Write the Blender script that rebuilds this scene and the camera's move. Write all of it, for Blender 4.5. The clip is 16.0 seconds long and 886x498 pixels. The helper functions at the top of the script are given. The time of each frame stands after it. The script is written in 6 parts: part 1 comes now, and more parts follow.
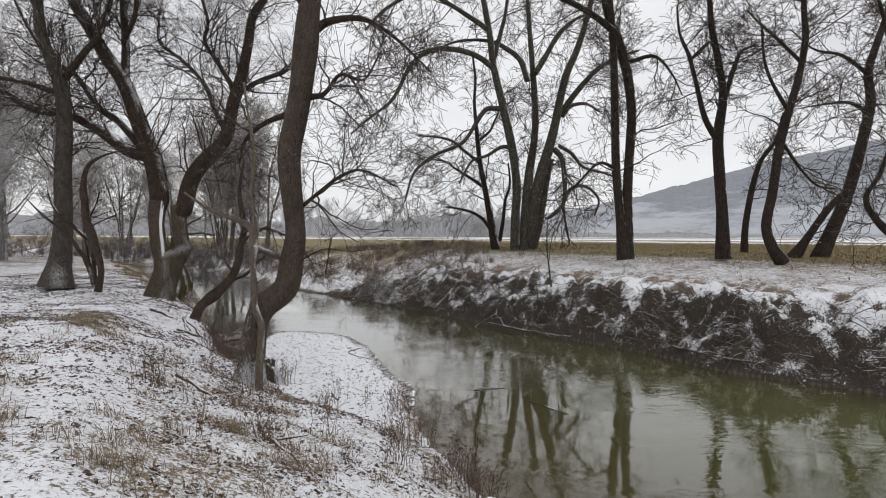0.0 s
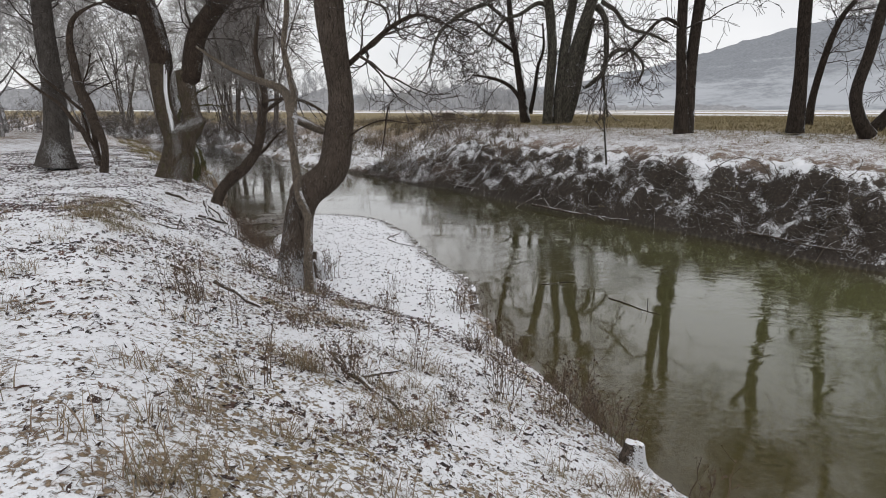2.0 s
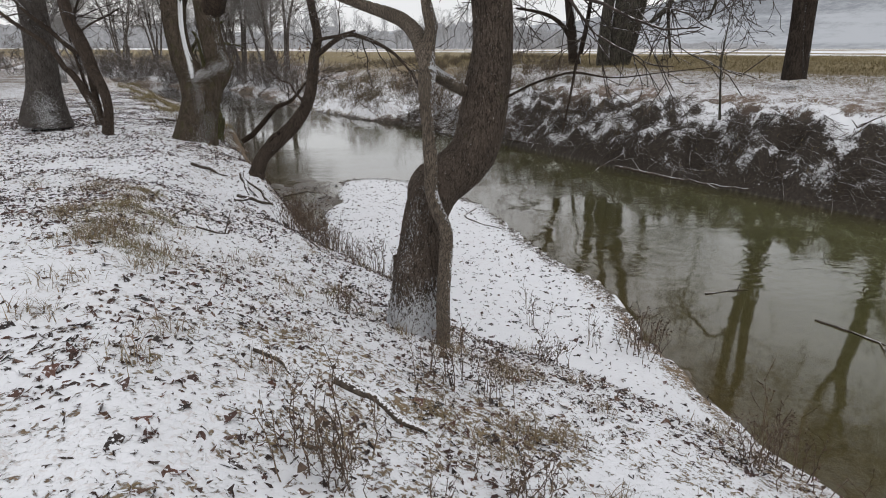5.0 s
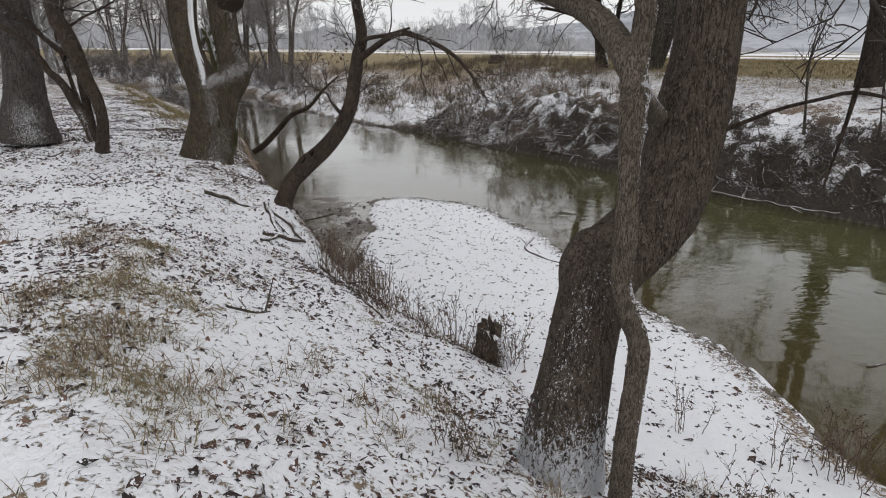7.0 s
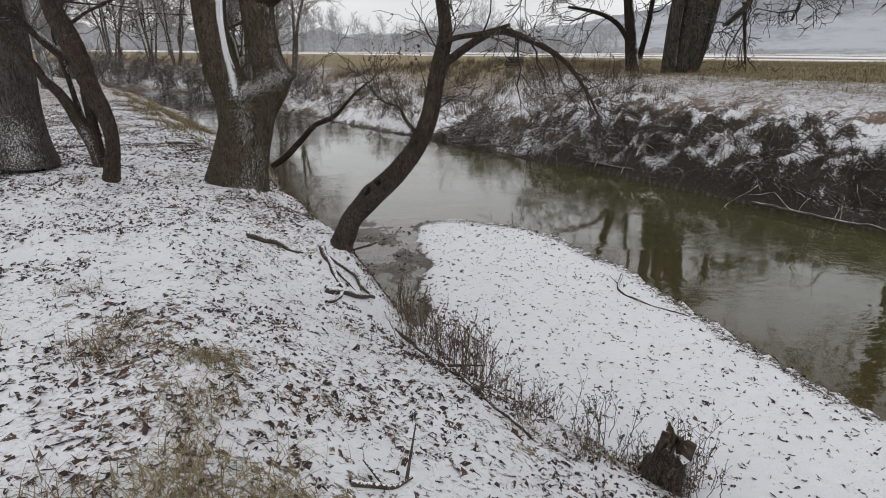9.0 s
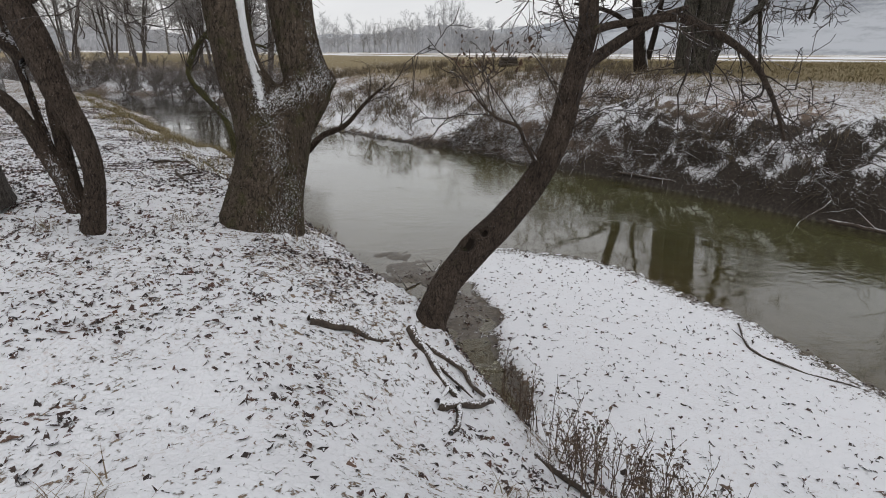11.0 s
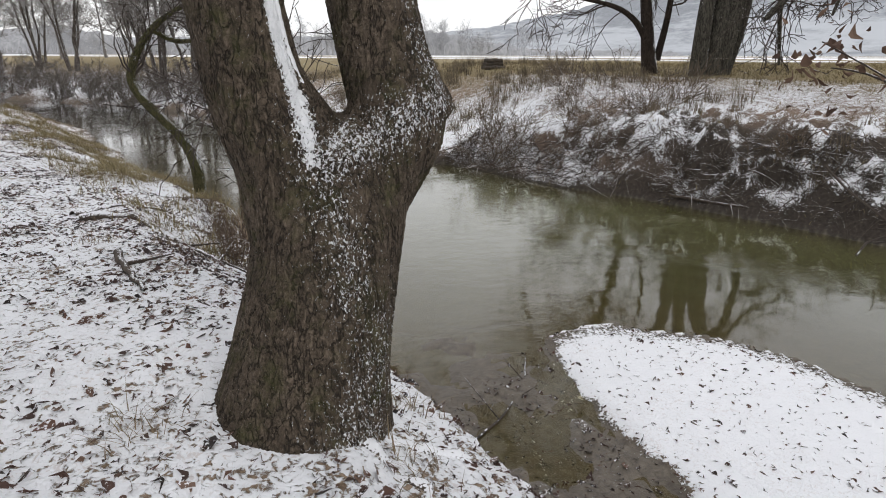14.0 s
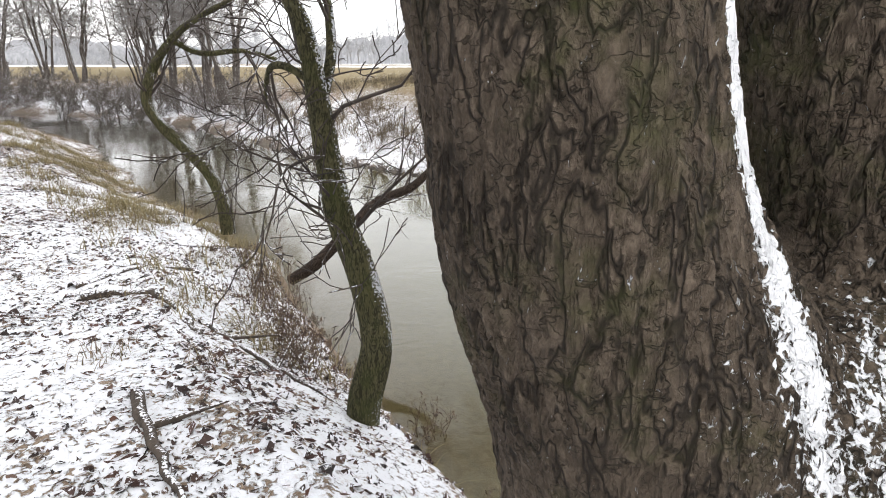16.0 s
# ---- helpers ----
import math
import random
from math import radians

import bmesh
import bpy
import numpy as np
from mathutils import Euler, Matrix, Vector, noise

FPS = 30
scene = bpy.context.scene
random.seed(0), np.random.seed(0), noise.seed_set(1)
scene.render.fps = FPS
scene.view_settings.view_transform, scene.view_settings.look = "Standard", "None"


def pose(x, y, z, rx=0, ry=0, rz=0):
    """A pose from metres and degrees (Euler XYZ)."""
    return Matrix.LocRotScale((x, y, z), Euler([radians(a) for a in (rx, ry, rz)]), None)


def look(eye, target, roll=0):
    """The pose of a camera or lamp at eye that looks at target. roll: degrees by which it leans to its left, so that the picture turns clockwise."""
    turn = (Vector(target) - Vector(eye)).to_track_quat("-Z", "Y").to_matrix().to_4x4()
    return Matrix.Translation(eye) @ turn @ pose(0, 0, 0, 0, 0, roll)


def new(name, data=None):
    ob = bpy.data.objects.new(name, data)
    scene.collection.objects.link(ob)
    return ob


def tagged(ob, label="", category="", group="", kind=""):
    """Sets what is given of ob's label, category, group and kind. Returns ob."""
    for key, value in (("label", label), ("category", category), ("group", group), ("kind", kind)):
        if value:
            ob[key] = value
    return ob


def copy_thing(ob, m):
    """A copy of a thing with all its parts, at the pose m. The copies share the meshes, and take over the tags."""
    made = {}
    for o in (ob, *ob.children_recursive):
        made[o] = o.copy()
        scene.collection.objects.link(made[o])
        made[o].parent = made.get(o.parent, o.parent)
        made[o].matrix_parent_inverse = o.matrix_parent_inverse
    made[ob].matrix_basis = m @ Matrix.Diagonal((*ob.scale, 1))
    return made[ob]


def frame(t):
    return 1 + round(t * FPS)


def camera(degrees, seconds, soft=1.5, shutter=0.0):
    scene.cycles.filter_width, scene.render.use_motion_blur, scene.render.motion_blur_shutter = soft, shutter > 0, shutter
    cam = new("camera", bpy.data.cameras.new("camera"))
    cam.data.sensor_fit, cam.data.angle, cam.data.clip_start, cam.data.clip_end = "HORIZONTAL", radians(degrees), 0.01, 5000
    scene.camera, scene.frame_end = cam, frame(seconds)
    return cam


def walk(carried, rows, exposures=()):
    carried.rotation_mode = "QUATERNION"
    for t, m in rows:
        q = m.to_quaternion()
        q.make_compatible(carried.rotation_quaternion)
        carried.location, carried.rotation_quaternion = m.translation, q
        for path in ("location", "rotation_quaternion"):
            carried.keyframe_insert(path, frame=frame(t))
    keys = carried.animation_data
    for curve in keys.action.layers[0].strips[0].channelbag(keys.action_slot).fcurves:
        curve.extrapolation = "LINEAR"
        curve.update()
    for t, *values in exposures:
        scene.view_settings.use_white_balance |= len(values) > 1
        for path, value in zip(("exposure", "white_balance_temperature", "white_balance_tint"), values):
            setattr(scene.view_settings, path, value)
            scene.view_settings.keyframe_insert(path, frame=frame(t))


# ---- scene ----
cam = camera(76.3, 16.0, soft=1.0)
PATH = [
    (0, (-0.408, -0.987, 1.771), (-0.349, 1.011, 1.723), 0.21),
    (0.5, (-0.622, -0.514, 1.769), (-0.575, 1.485, 1.722), 0.21),
    (1, (-0.896, -0.109, 1.766), (-0.860, 1.891, 1.727), 0.37),
    (1.5, (-1.130, 0.309, 1.713), (-1.094, 2.307, 1.635), 0.22),
    (2, (-1.331, 0.673, 1.691), (-1.297, 2.614, 1.209), 0.02),
    (2.5, (-1.603, 1.071, 1.733), (-1.571, 2.957, 1.069), 0.11),
    (3, (-1.884, 1.545, 1.701), (-1.852, 3.428, 1.028), 0.17),
    (3.5, (-2.157, 1.982, 1.701), (-2.133, 3.864, 1.026), 0.20),
    (4, (-2.469, 2.406, 1.751), (-2.442, 4.290, 1.079), 0.29),
    (4.2, (-2.583, 2.619, 1.723), (-2.554, 4.502, 1.049), 0.16),
    (6.3, (-3.501, 4.490, 1.761), (-3.483, 6.374, 1.088), 0.20),
    (6.5, (-3.618, 4.679, 1.749), (-3.598, 6.565, 1.081), 0.36),
    (7, (-3.840, 5.104, 1.736), (-3.805, 6.988, 1.067), 0.38),
    (7.5, (-4.054, 5.543, 1.754), (-4.010, 7.426, 1.083), 0.32),
    (8, (-4.342, 5.928, 1.732), (-4.293, 7.814, 1.070), 0.39),
    (8.5, (-4.649, 6.323, 1.711), (-4.590, 8.209, 1.048), 0.50),
    (9, (-4.900, 6.713, 1.736), (-4.846, 8.599, 1.072), 0.34),
    (9.2, (-5.005, 6.866, 1.712), (-4.954, 8.752, 1.047), 0.27),
    (11.3, (-6.166, 8.884, 1.687), (-5.986, 10.764, 1.027), 0.33),
    (11.5, (-6.245, 9.114, 1.684), (-6.055, 10.993, 1.025), 0.30),
    (12, (-6.457, 9.614, 1.644), (-6.242, 11.490, 0.984), 0.28),
    (12.5, (-6.617, 10.069, 1.653), (-6.364, 11.942, 0.999), 0.30),
    (13, (-6.741, 10.563, 1.635), (-6.463, 12.432, 0.982), 0.10),
    (13.5, (-6.915, 11.043, 1.624), (-6.617, 12.909, 0.969), 0.18),
    (14, (-7.055, 11.519, 1.631), (-6.739, 13.382, 0.978), 0.17),
    (14.5, (-7.171, 11.971, 1.674), (-6.855, 13.836, 1.024), -0.02),
    (15, (-7.327, 12.428, 1.680), (-7.007, 14.295, 1.037), -0.14),
    (15.5, (-7.546, 12.905, 1.664), (-7.224, 14.774, 1.029), 0.15),
    (16, (-7.706, 13.285, 1.692), (-7.407, 15.159, 1.063), -0.18),
]
EXPOSURES = [(0.0, -0.06), (3.0, 0.0), (7.0, -0.04), (9.0, -0.12), (11.5, -0.1), (12.5, 0.08), (14.0, 0.3), (14.5, 0.42), (15.0, 0.62), (15.5, 0.84), (16.0, 1.04)]
walk(cam, [(t, look(eye, target, roll)) for t, eye, target, roll in PATH], EXPOSURES)

# ---- light ----
world = bpy.data.worlds.new("overcast_sky")
scene.world = world
world.use_nodes = True
wn, wl = world.node_tree.nodes, world.node_tree.links
wn.clear()
w_out, w_bg, w_mix = wn.new("ShaderNodeOutputWorld"), wn.new("ShaderNodeBackground"), wn.new("ShaderNodeMix")
w_sky, w_noise, w_ramp, w_co = wn.new("ShaderNodeTexSky"), wn.new("ShaderNodeTexNoise"), wn.new("ShaderNodeValToRGB"), wn.new("ShaderNodeTexCoord")
w_sky.sky_type, w_sky.sun_disc = "NISHITA", False
w_sky.sun_elevation, w_sky.sun_rotation = radians(32), radians(150)
w_map = wn.new("ShaderNodeMapping")
w_map.inputs["Scale"].default_value = (1, 1, 2.6)
w_noise.inputs["Scale"].default_value, w_noise.inputs["Detail"].default_value = 2.2, 5
w_ramp.color_ramp.elements[0].position, w_ramp.color_ramp.elements[0].color = 0.25, (7.3, 7.35, 7.6, 1)
w_ramp.color_ramp.elements[1].position, w_ramp.color_ramp.elements[1].color = 0.75, (9.9, 9.85, 9.95, 1)
w_mix.data_type = "RGBA"
w_mix.inputs["Factor"].default_value = 0.93  # cloud cover
w_bg.inputs["Strength"].default_value = 0.106
wl.new(w_co.outputs["Generated"], w_map.inputs["Vector"])
wl.new(w_map.outputs["Vector"], w_noise.inputs["Vector"])
wl.new(w_noise.outputs["Fac"], w_ramp.inputs["Fac"])
wl.new(w_sky.outputs["Color"], w_mix.inputs["A"])
wl.new(w_ramp.outputs["Color"], w_mix.inputs["B"])
wl.new(w_mix.outputs["Result"], w_bg.inputs["Color"])
wl.new(w_bg.outputs["Background"], w_out.inputs["Surface"])

sun = new("sun", bpy.data.lights.new("sun", "SUN"))
sun.data.energy, sun.data.angle, sun.data.color = 0.5, radians(40), (1, 0.97, 0.93)
sun.matrix_world = look((0, 0, 60), (-18, 30, 25))

# ---- materials ----
class Mat:
    """A node material with short helpers."""

    def __init__(self, name):
        self.m = bpy.data.materials.new(name)
        self.m.use_nodes = True
        self.t = self.m.node_tree
        self.t.nodes.clear()
        self.out = self.node("OutputMaterial")
        self.bsdf = self.node("BsdfPrincipled")
        self.t.links.new(self.bsdf.outputs[0], self.out.inputs["Surface"])

    def node(self, kind, **settings):
        n = self.t.nodes.new("ShaderNode" + kind)
        for key, value in settings.items():
            n.inputs[key.replace("_", " ")].default_value = value
        return n

    def link(self, a, b):
        self.t.links.new(a, b)

    def coords(self, scale=(1, 1, 1), source="Object"):
        mp = self.node("Mapping", Scale=scale)
        if source == "World":
            self.link(self.node("NewGeometry").outputs["Position"], mp.inputs["Vector"])
        else:
            self.link(self.node("TexCoord").outputs[source], mp.inputs["Vector"])
        return mp.outputs["Vector"]

    def noise(self, co, scale, detail=4, rough=0.55, distort=0.0):
        n = self.node("TexNoise", Scale=scale, Detail=detail, Roughness=rough, Distortion=distort)
        self.link(co, n.inputs["Vector"])
        return n.outputs["Fac"]

    def ramp(self, fac, *stops):
        n = self.node("ValToRGB")
        e = n.color_ramp.elements
        while len(e) < len(stops):
            e.new(0.5)
        for el, (pos, col) in zip(e, stops):
            el.position, el.color = pos, (col if len(col) == 4 else (*col, 1))
        self.link(fac, n.inputs["Fac"])
        return n.outputs["Color"]

    def math(self, op, a, b=0.0, clamp=False):
        n = self.node("Math")
        n.operation, n.use_clamp = op, clamp
        for i, v in enumerate((a, b)):
            if isinstance(v, (int, float)):
                n.inputs[i].default_value = v
            else:
                self.link(v, n.inputs[i])
        return n.outputs[0]

    def step(self, v, lo, hi):
        n = self.node("MapRange")
        n.interpolation_type = "SMOOTHSTEP"
        for i, x in enumerate((v, lo, hi)):
            if isinstance(x, (int, float)):
                n.inputs[i].default_value = x
            else:
                self.link(x, n.inputs[i])
        return n.outputs[0]

    def mix(self, fac, a, b, blend="MIX"):
        n = self.node("Mix")
        n.data_type, n.blend_type = "RGBA", blend
        for key, v in (("Factor", fac), ("A", a), ("B", b)):
            s = [i for i in n.inputs if i.name == key and i.type == ("VALUE" if key == "Factor" else "RGBA")][0]
            if isinstance(v, tuple):
                s.default_value = v if len(v) == 4 else (*v, 1)
            elif isinstance(v, (int, float)):
                s.default_value = v
            else:
                self.link(v, s)
        return [o for o in n.outputs if o.type == "RGBA"][0]

    def attr(self, name):
        n = self.node("Attribute")
        n.attribute_name = name
        return n.outputs["Fac"]

    def bump(self, height, strength, distance):
        n = self.node("Bump", Strength=strength, Distance=distance)
        self.link(height, n.inputs["Height"])
        self.link(n.outputs["Normal"], self.bsdf.inputs["Normal"])

    def set(self, colour=None, rough=None, **more):
        for key, v in (("Base Color", colour), ("Roughness", rough), *((k.replace("_", " "), x) for k, x in more.items())):
            if v is None:
                continue
            if isinstance(v, tuple):
                self.bsdf.inputs[key].default_value = v if len(v) == 4 else (*v, 1)
            elif isinstance(v, (int, float)):
                self.bsdf.inputs[key].default_value = v
            else:
                self.link(v, self.bsdf.inputs[key])
        return self.m


def snow_on(k, colour, amount, scale=75.0, lean=(0.3, -0.1, 0.88), soft=0.12):
    """Snow that caught on faces turned up and to the wind."""
    geo = k.node("NewGeometry")
    dot = k.node("VectorMath")
    dot.operation = "DOT_PRODUCT"
    k.link(geo.outputs["Normal"], dot.inputs[0])
    dot.inputs[1].default_value = lean
    co = k.coords(source="World")
    grain = k.noise(k.coords((1, 1, 1.5), "World"), scale, 2, 0.5)
    broad = k.noise(co, 3.0, 2)
    v = k.math("ADD", dot.outputs["Value"], k.math("MULTIPLY", k.math("SUBTRACT", grain, 0.5), 1.3))
    v = k.math("ADD", v, k.math("MULTIPLY", k.math("SUBTRACT", broad, 0.5), 1.0))
    mask = k.step(v, 1.0 - amount, 1.0 - amount + soft)
    return k.mix(mask, colour, (0.82, 0.83, 0.86)), mask


def ground_mat():
    k = Mat("snowy_ground")
    co = k.coords(source="World")
    cover, grass, mud = k.attr("cover"), k.attr("grass"), k.attr("mud")
    fine = k.noise(co, 34, 6, 0.62, 0.7)
    mid = k.noise(co, 5.5, 4, 0.6)
    broad = k.noise(co, 0.9, 3)
    # litter under the snow: leaves, dead grass, soil
    litter = k.ramp(k.noise(co, 40, 5, 0.7), (0.3, (0.04, 0.027, 0.022)), (0.42, (0.12, 0.08, 0.06)), (0.54, (0.27, 0.195, 0.145)), (0.72, (0.42, 0.335, 0.26)))
    straw = k.ramp(k.noise(k.coords((1, 1, 0.3), "World"), 30, 5, 0.7, 1.0), (0.3, (0.11, 0.085, 0.04)), (0.55, (0.26, 0.20, 0.095)), (0.8, (0.40, 0.32, 0.18)))
    earth = k.ramp(k.noise(co, 18, 6, 0.65), (0.3, (0.016, 0.012, 0.009)), (0.6, (0.048, 0.037, 0.028)), (0.8, (0.15, 0.122, 0.094)))
    base = k.mix(grass, litter, straw)
    base = k.mix(mud, base, earth)
    silt = k.ramp(k.noise(co, 14, 6, 0.7), (0.3, (0.055, 0.044, 0.033)), (0.55, (0.125, 0.104, 0.08)), (0.75, (0.2, 0.17, 0.135)))
    base = k.mix(k.step(k.attr("wet"), 0.1, 0.4), base, silt)
    v = k.math("ADD", k.math("MULTIPLY", fine, 0.66), k.math("MULTIPLY", mid, 0.26))
    v = k.math("ADD", v, k.math("MULTIPLY", broad, 0.12))
    v = k.math("ADD", v, k.math("MULTIPLY", k.math("SUBTRACT", k.noise(co, 13, 3, 0.6, 0.5), 0.5), 0.28))
    upright = k.node("SeparateXYZ")
    k.link(k.node("NewGeometry").outputs["Normal"], upright.inputs[0])
    v = k.math("SUBTRACT", v, k.math("MULTIPLY", k.math("SUBTRACT", 1.0, k.step(upright.outputs["Z"], 0.3, 0.8)), 0.17))
    edge = k.math("SUBTRACT", 0.80, k.math("MULTIPLY", cover, 0.52))
    mask = k.step(v, edge, k.math("ADD", edge, 0.06))
    snow = k.mix(k.noise(co, 9, 3), (0.80, 0.815, 0.85), (0.88, 0.89, 0.92))
    # leaves and straw showing dimly through the thin snow
    buried = k.math("MULTIPLY", k.step(k.noise(co, 21, 3, 0.6, 1.6), 0.54, 0.66), k.step(k.noise(co, 1.6, 3), 0.4, 0.62))
    snow = k.mix(k.math("MULTIPLY", buried, k.math("MULTIPLY", k.math("SUBTRACT", 1.25, cover), 1.1), clamp=True), snow, (0.50, 0.42, 0.385))
    k.bump(k.math("ADD", k.math("MULTIPLY", mask, 0.6), k.math("MULTIPLY", fine, 0.7)), 0.8, 0.02)
    return k.set(k.mix(mask, base, snow), k.math("SUBTRACT", 0.9, k.math("MAXIMUM", k.math("MULTIPLY", mask, 0.25), k.math("MULTIPLY", k.math("MULTIPLY", mud, k.math("SUBTRACT", 1.0, mask)), k.attr("wet")))))


def water_mat():
    k = Mat("murky_river_water")
    co = k.coords((1, 1, 1), "World")
    streaky = k.noise(k.coords((0.6, 1.2, 1), "World"), 0.5, 3)
    k.set(k.mix(k.noise(co, 0.35, 3), (0.125, 0.134, 0.05), (0.172, 0.182, 0.074)), 0.5, Specular_IOR_Level=0.0)
    clear = k.node("BsdfTransparent", Color=(0.74, 0.68, 0.5, 1))
    murk = k.node("MixShader")
    k.link(k.math("ADD", 0.08, k.math("MULTIPLY", k.attr("deep"), 0.86)), murk.inputs[0])
    gloss = k.node("BsdfGlossy", Roughness=0.045)
    facing = k.node("LayerWeight", Blend=0.5)
    shine = k.math("ADD", 0.012, k.math("MULTIPLY", k.math("POWER", facing.outputs["Facing"], 3.5), 1.28), clamp=True)
    body = k.node("MixShader")
    k.link(shine, body.inputs[0])
    k.link(murk.outputs[0], body.inputs[1])
    k.link(gloss.outputs[0], body.inputs[2])
    k.link(clear.outputs[0], murk.inputs[1])
    k.link(k.bsdf.outputs[0], murk.inputs[2])
    bump = k.node("Bump", Strength=0.36, Distance=0.02)
    rip = k.noise(k.coords((1.0, 1.7, 1), "World"), 4.5, 3, 0.5, 0.6)
    wave = k.math("MULTIPLY", rip, k.step(streaky, 0.42, 0.62))
    k.link(k.math("ADD", wave, k.math("MULTIPLY", k.noise(co, 1.2, 2), 0.5)), bump.inputs["Height"])
    k.link(bump.outputs["Normal"], gloss.inputs["Normal"])
    k.link(bump.outputs["Normal"], facing.inputs["Normal"])
    k.link(body.outputs[0], k.out.inputs["Surface"])
    return k.m


def bark_mat(name, dark, mid, light, snow=0.0, moss=0.0, furrow=38.0, foot=None, carved=False, stretch=0.2):
    k = Mat(name)
    co = k.coords((1, 1, stretch if carved else 0.24), "World")
    warp = k.node("VectorMath")
    warp.operation = "ADD"
    nz = k.node("TexNoise", Scale=9.0, Detail=3.0)
    k.link(co, nz.inputs["Vector"])
    sc = k.node("VectorMath")
    sc.operation = "SCALE"
    sc.inputs["Scale"].default_value = 0.06
    k.link(nz.outputs["Color"], sc.inputs[0])
    k.link(co, warp.inputs[0])
    k.link(sc.outputs[0], warp.inputs[1])
    if carved:
        # long wandering fissures, finer ones beside them, and short breaks across
        def fissure(vector, scale, wide, detail):
            n = k.noise(vector, scale, detail, 0.6, 0.25)
            return k.step(k.math("ABSOLUTE", k.math("SUBTRACT", n, 0.5)), 0.0, wide)
        across = k.coords((1, 1, 1.5), "World")
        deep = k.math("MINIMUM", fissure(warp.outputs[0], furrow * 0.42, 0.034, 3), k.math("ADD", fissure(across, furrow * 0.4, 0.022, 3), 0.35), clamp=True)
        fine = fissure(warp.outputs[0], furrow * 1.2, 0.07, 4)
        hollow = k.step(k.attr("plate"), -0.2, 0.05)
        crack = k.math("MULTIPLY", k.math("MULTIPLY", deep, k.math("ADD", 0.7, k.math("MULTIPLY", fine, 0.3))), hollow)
    else:
        ridges = k.noise(warp.outputs[0], furrow, 5, 0.62, 0.3)
        crack = k.step(k.math("ABSOLUTE", k.math("SUBTRACT", ridges, 0.5)), 0.0, 0.07)
    grain = k.noise(k.coords((1, 1, 0.6 if carved else 0.4), "World"), 95 if carved else 130, 7, 0.72, 0.5)
    broad = k.noise(k.coords(source="World"), 5, 3)
    col = k.ramp(k.math("ADD", k.math("MULTIPLY", grain, 0.72), k.math("MULTIPLY", broad, 0.28)), (0.34, dark), (0.5, mid), (0.66, light))
    # cracks and hollows darkened in the bark colour, partly as crevice shade
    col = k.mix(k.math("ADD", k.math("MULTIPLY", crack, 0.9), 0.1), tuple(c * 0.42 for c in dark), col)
    if moss:
        col = k.mix(k.math("MULTIPLY", k.step(k.noise(k.coords(source="World"), 6, 5, 0.7), 0.64 - moss * 0.2, 0.78), 0.7), col, (0.085, 0.095, 0.026))
    if snow:
        col, mask = snow_on(k, col, snow, lean=(0.78, -0.3, 0.5))
    if foot is not None:
        # powder blown against the foot of the trunk
        sep = k.node("SeparateXYZ")
        k.link(k.coords(source="World"), sep.inputs[0])
        low = k.math("ADD", k.math("MULTIPLY", k.math("SUBTRACT", foot, sep.outputs["Z"]), 2.2), k.math("MULTIPLY", k.math("SUBTRACT", k.noise(k.coords((1, 1, 0.5), "World"), 48, 5, 0.75, 0.6), 0.5), 4.4))
        col = k.mix(k.step(low, 0.0, 0.35), col, (0.8, 0.81, 0.84))
    if carved:
        # snow blown into the bark, thickest where the drift lies
        fleck = k.noise(k.coords((1, 1, 0.7), "World"), 92, 3, 0.6, 0.8)
        held = k.math("MULTIPLY", k.math("SUBTRACT", crack, 0.6), 0.07)
        caught = k.math("ADD", k.math("ADD", k.math("MULTIPLY", k.attr("drift"), 0.2), held), k.math("SUBTRACT", fleck, 0.5))
        lying = k.step(caught, 0.205, 0.28)
        col = k.mix(lying, col, (0.84, 0.85, 0.87))
    relief = k.math("ADD", k.math("MULTIPLY", crack, 1.0 if carved else 0.5), k.math("MULTIPLY", grain, 0.55 if carved else 1.6))
    if carved:
        relief = k.math("MULTIPLY", relief, k.math("SUBTRACT", 1.0, k.math("MULTIPLY", lying, 0.75)))
    k.bump(relief, 1.0, 0.02 if carved else 0.014)
    return k.set(col, 0.9, Specular_IOR_Level=0.25)


def twig_mat(name, dark, light, snow=0.0):
    k = Mat(name)
    col = k.ramp(k.noise(k.coords(source="World"), 5, 3), (0.3, dark), (0.7, light))
    if snow:
        col, _ = snow_on(k, col, snow, 25)
    return k.set(col, 0.85)


def plain_mat(name, a, b, scale=12.0, rough=0.85, snow=0.0, stretch=(1, 1, 1), source="Object"):
    k = Mat(name)
    co = k.coords(stretch, source)
    n = k.noise(co, scale, 5, 0.6)
    col = k.ramp(n, (0.3, a), (0.72, b))
    if snow:
        col, _ = snow_on(k, col, snow)
    k.bump(k.noise(co, scale * 4, 3), 0.4, 0.01)
    return k.set(col, rough)


def random_mat(name, *cols, rough=0.8, dusting=0.0):
    """Colours that differ from piece to piece of one mesh."""
    k = Mat(name)
    geo = k.node("NewGeometry")
    stops = [(i / max(1, len(cols) - 1), c) for i, c in enumerate(cols)]
    col = k.ramp(geo.outputs["Random Per Island"], *stops)
    col = k.mix(k.math("MULTIPLY", k.noise(k.coords(source="World"), 80, 2), 0.5), col, (0.02, 0.015, 0.01))
    if dusting:
        col = k.mix(k.step(k.noise(k.coords(source="World"), 55, 3, 0.6), 0.62 - 0.2 * dusting, 0.7 - 0.2 * dusting), col, (0.8, 0.81, 0.85))
    return k.set(col, rough)


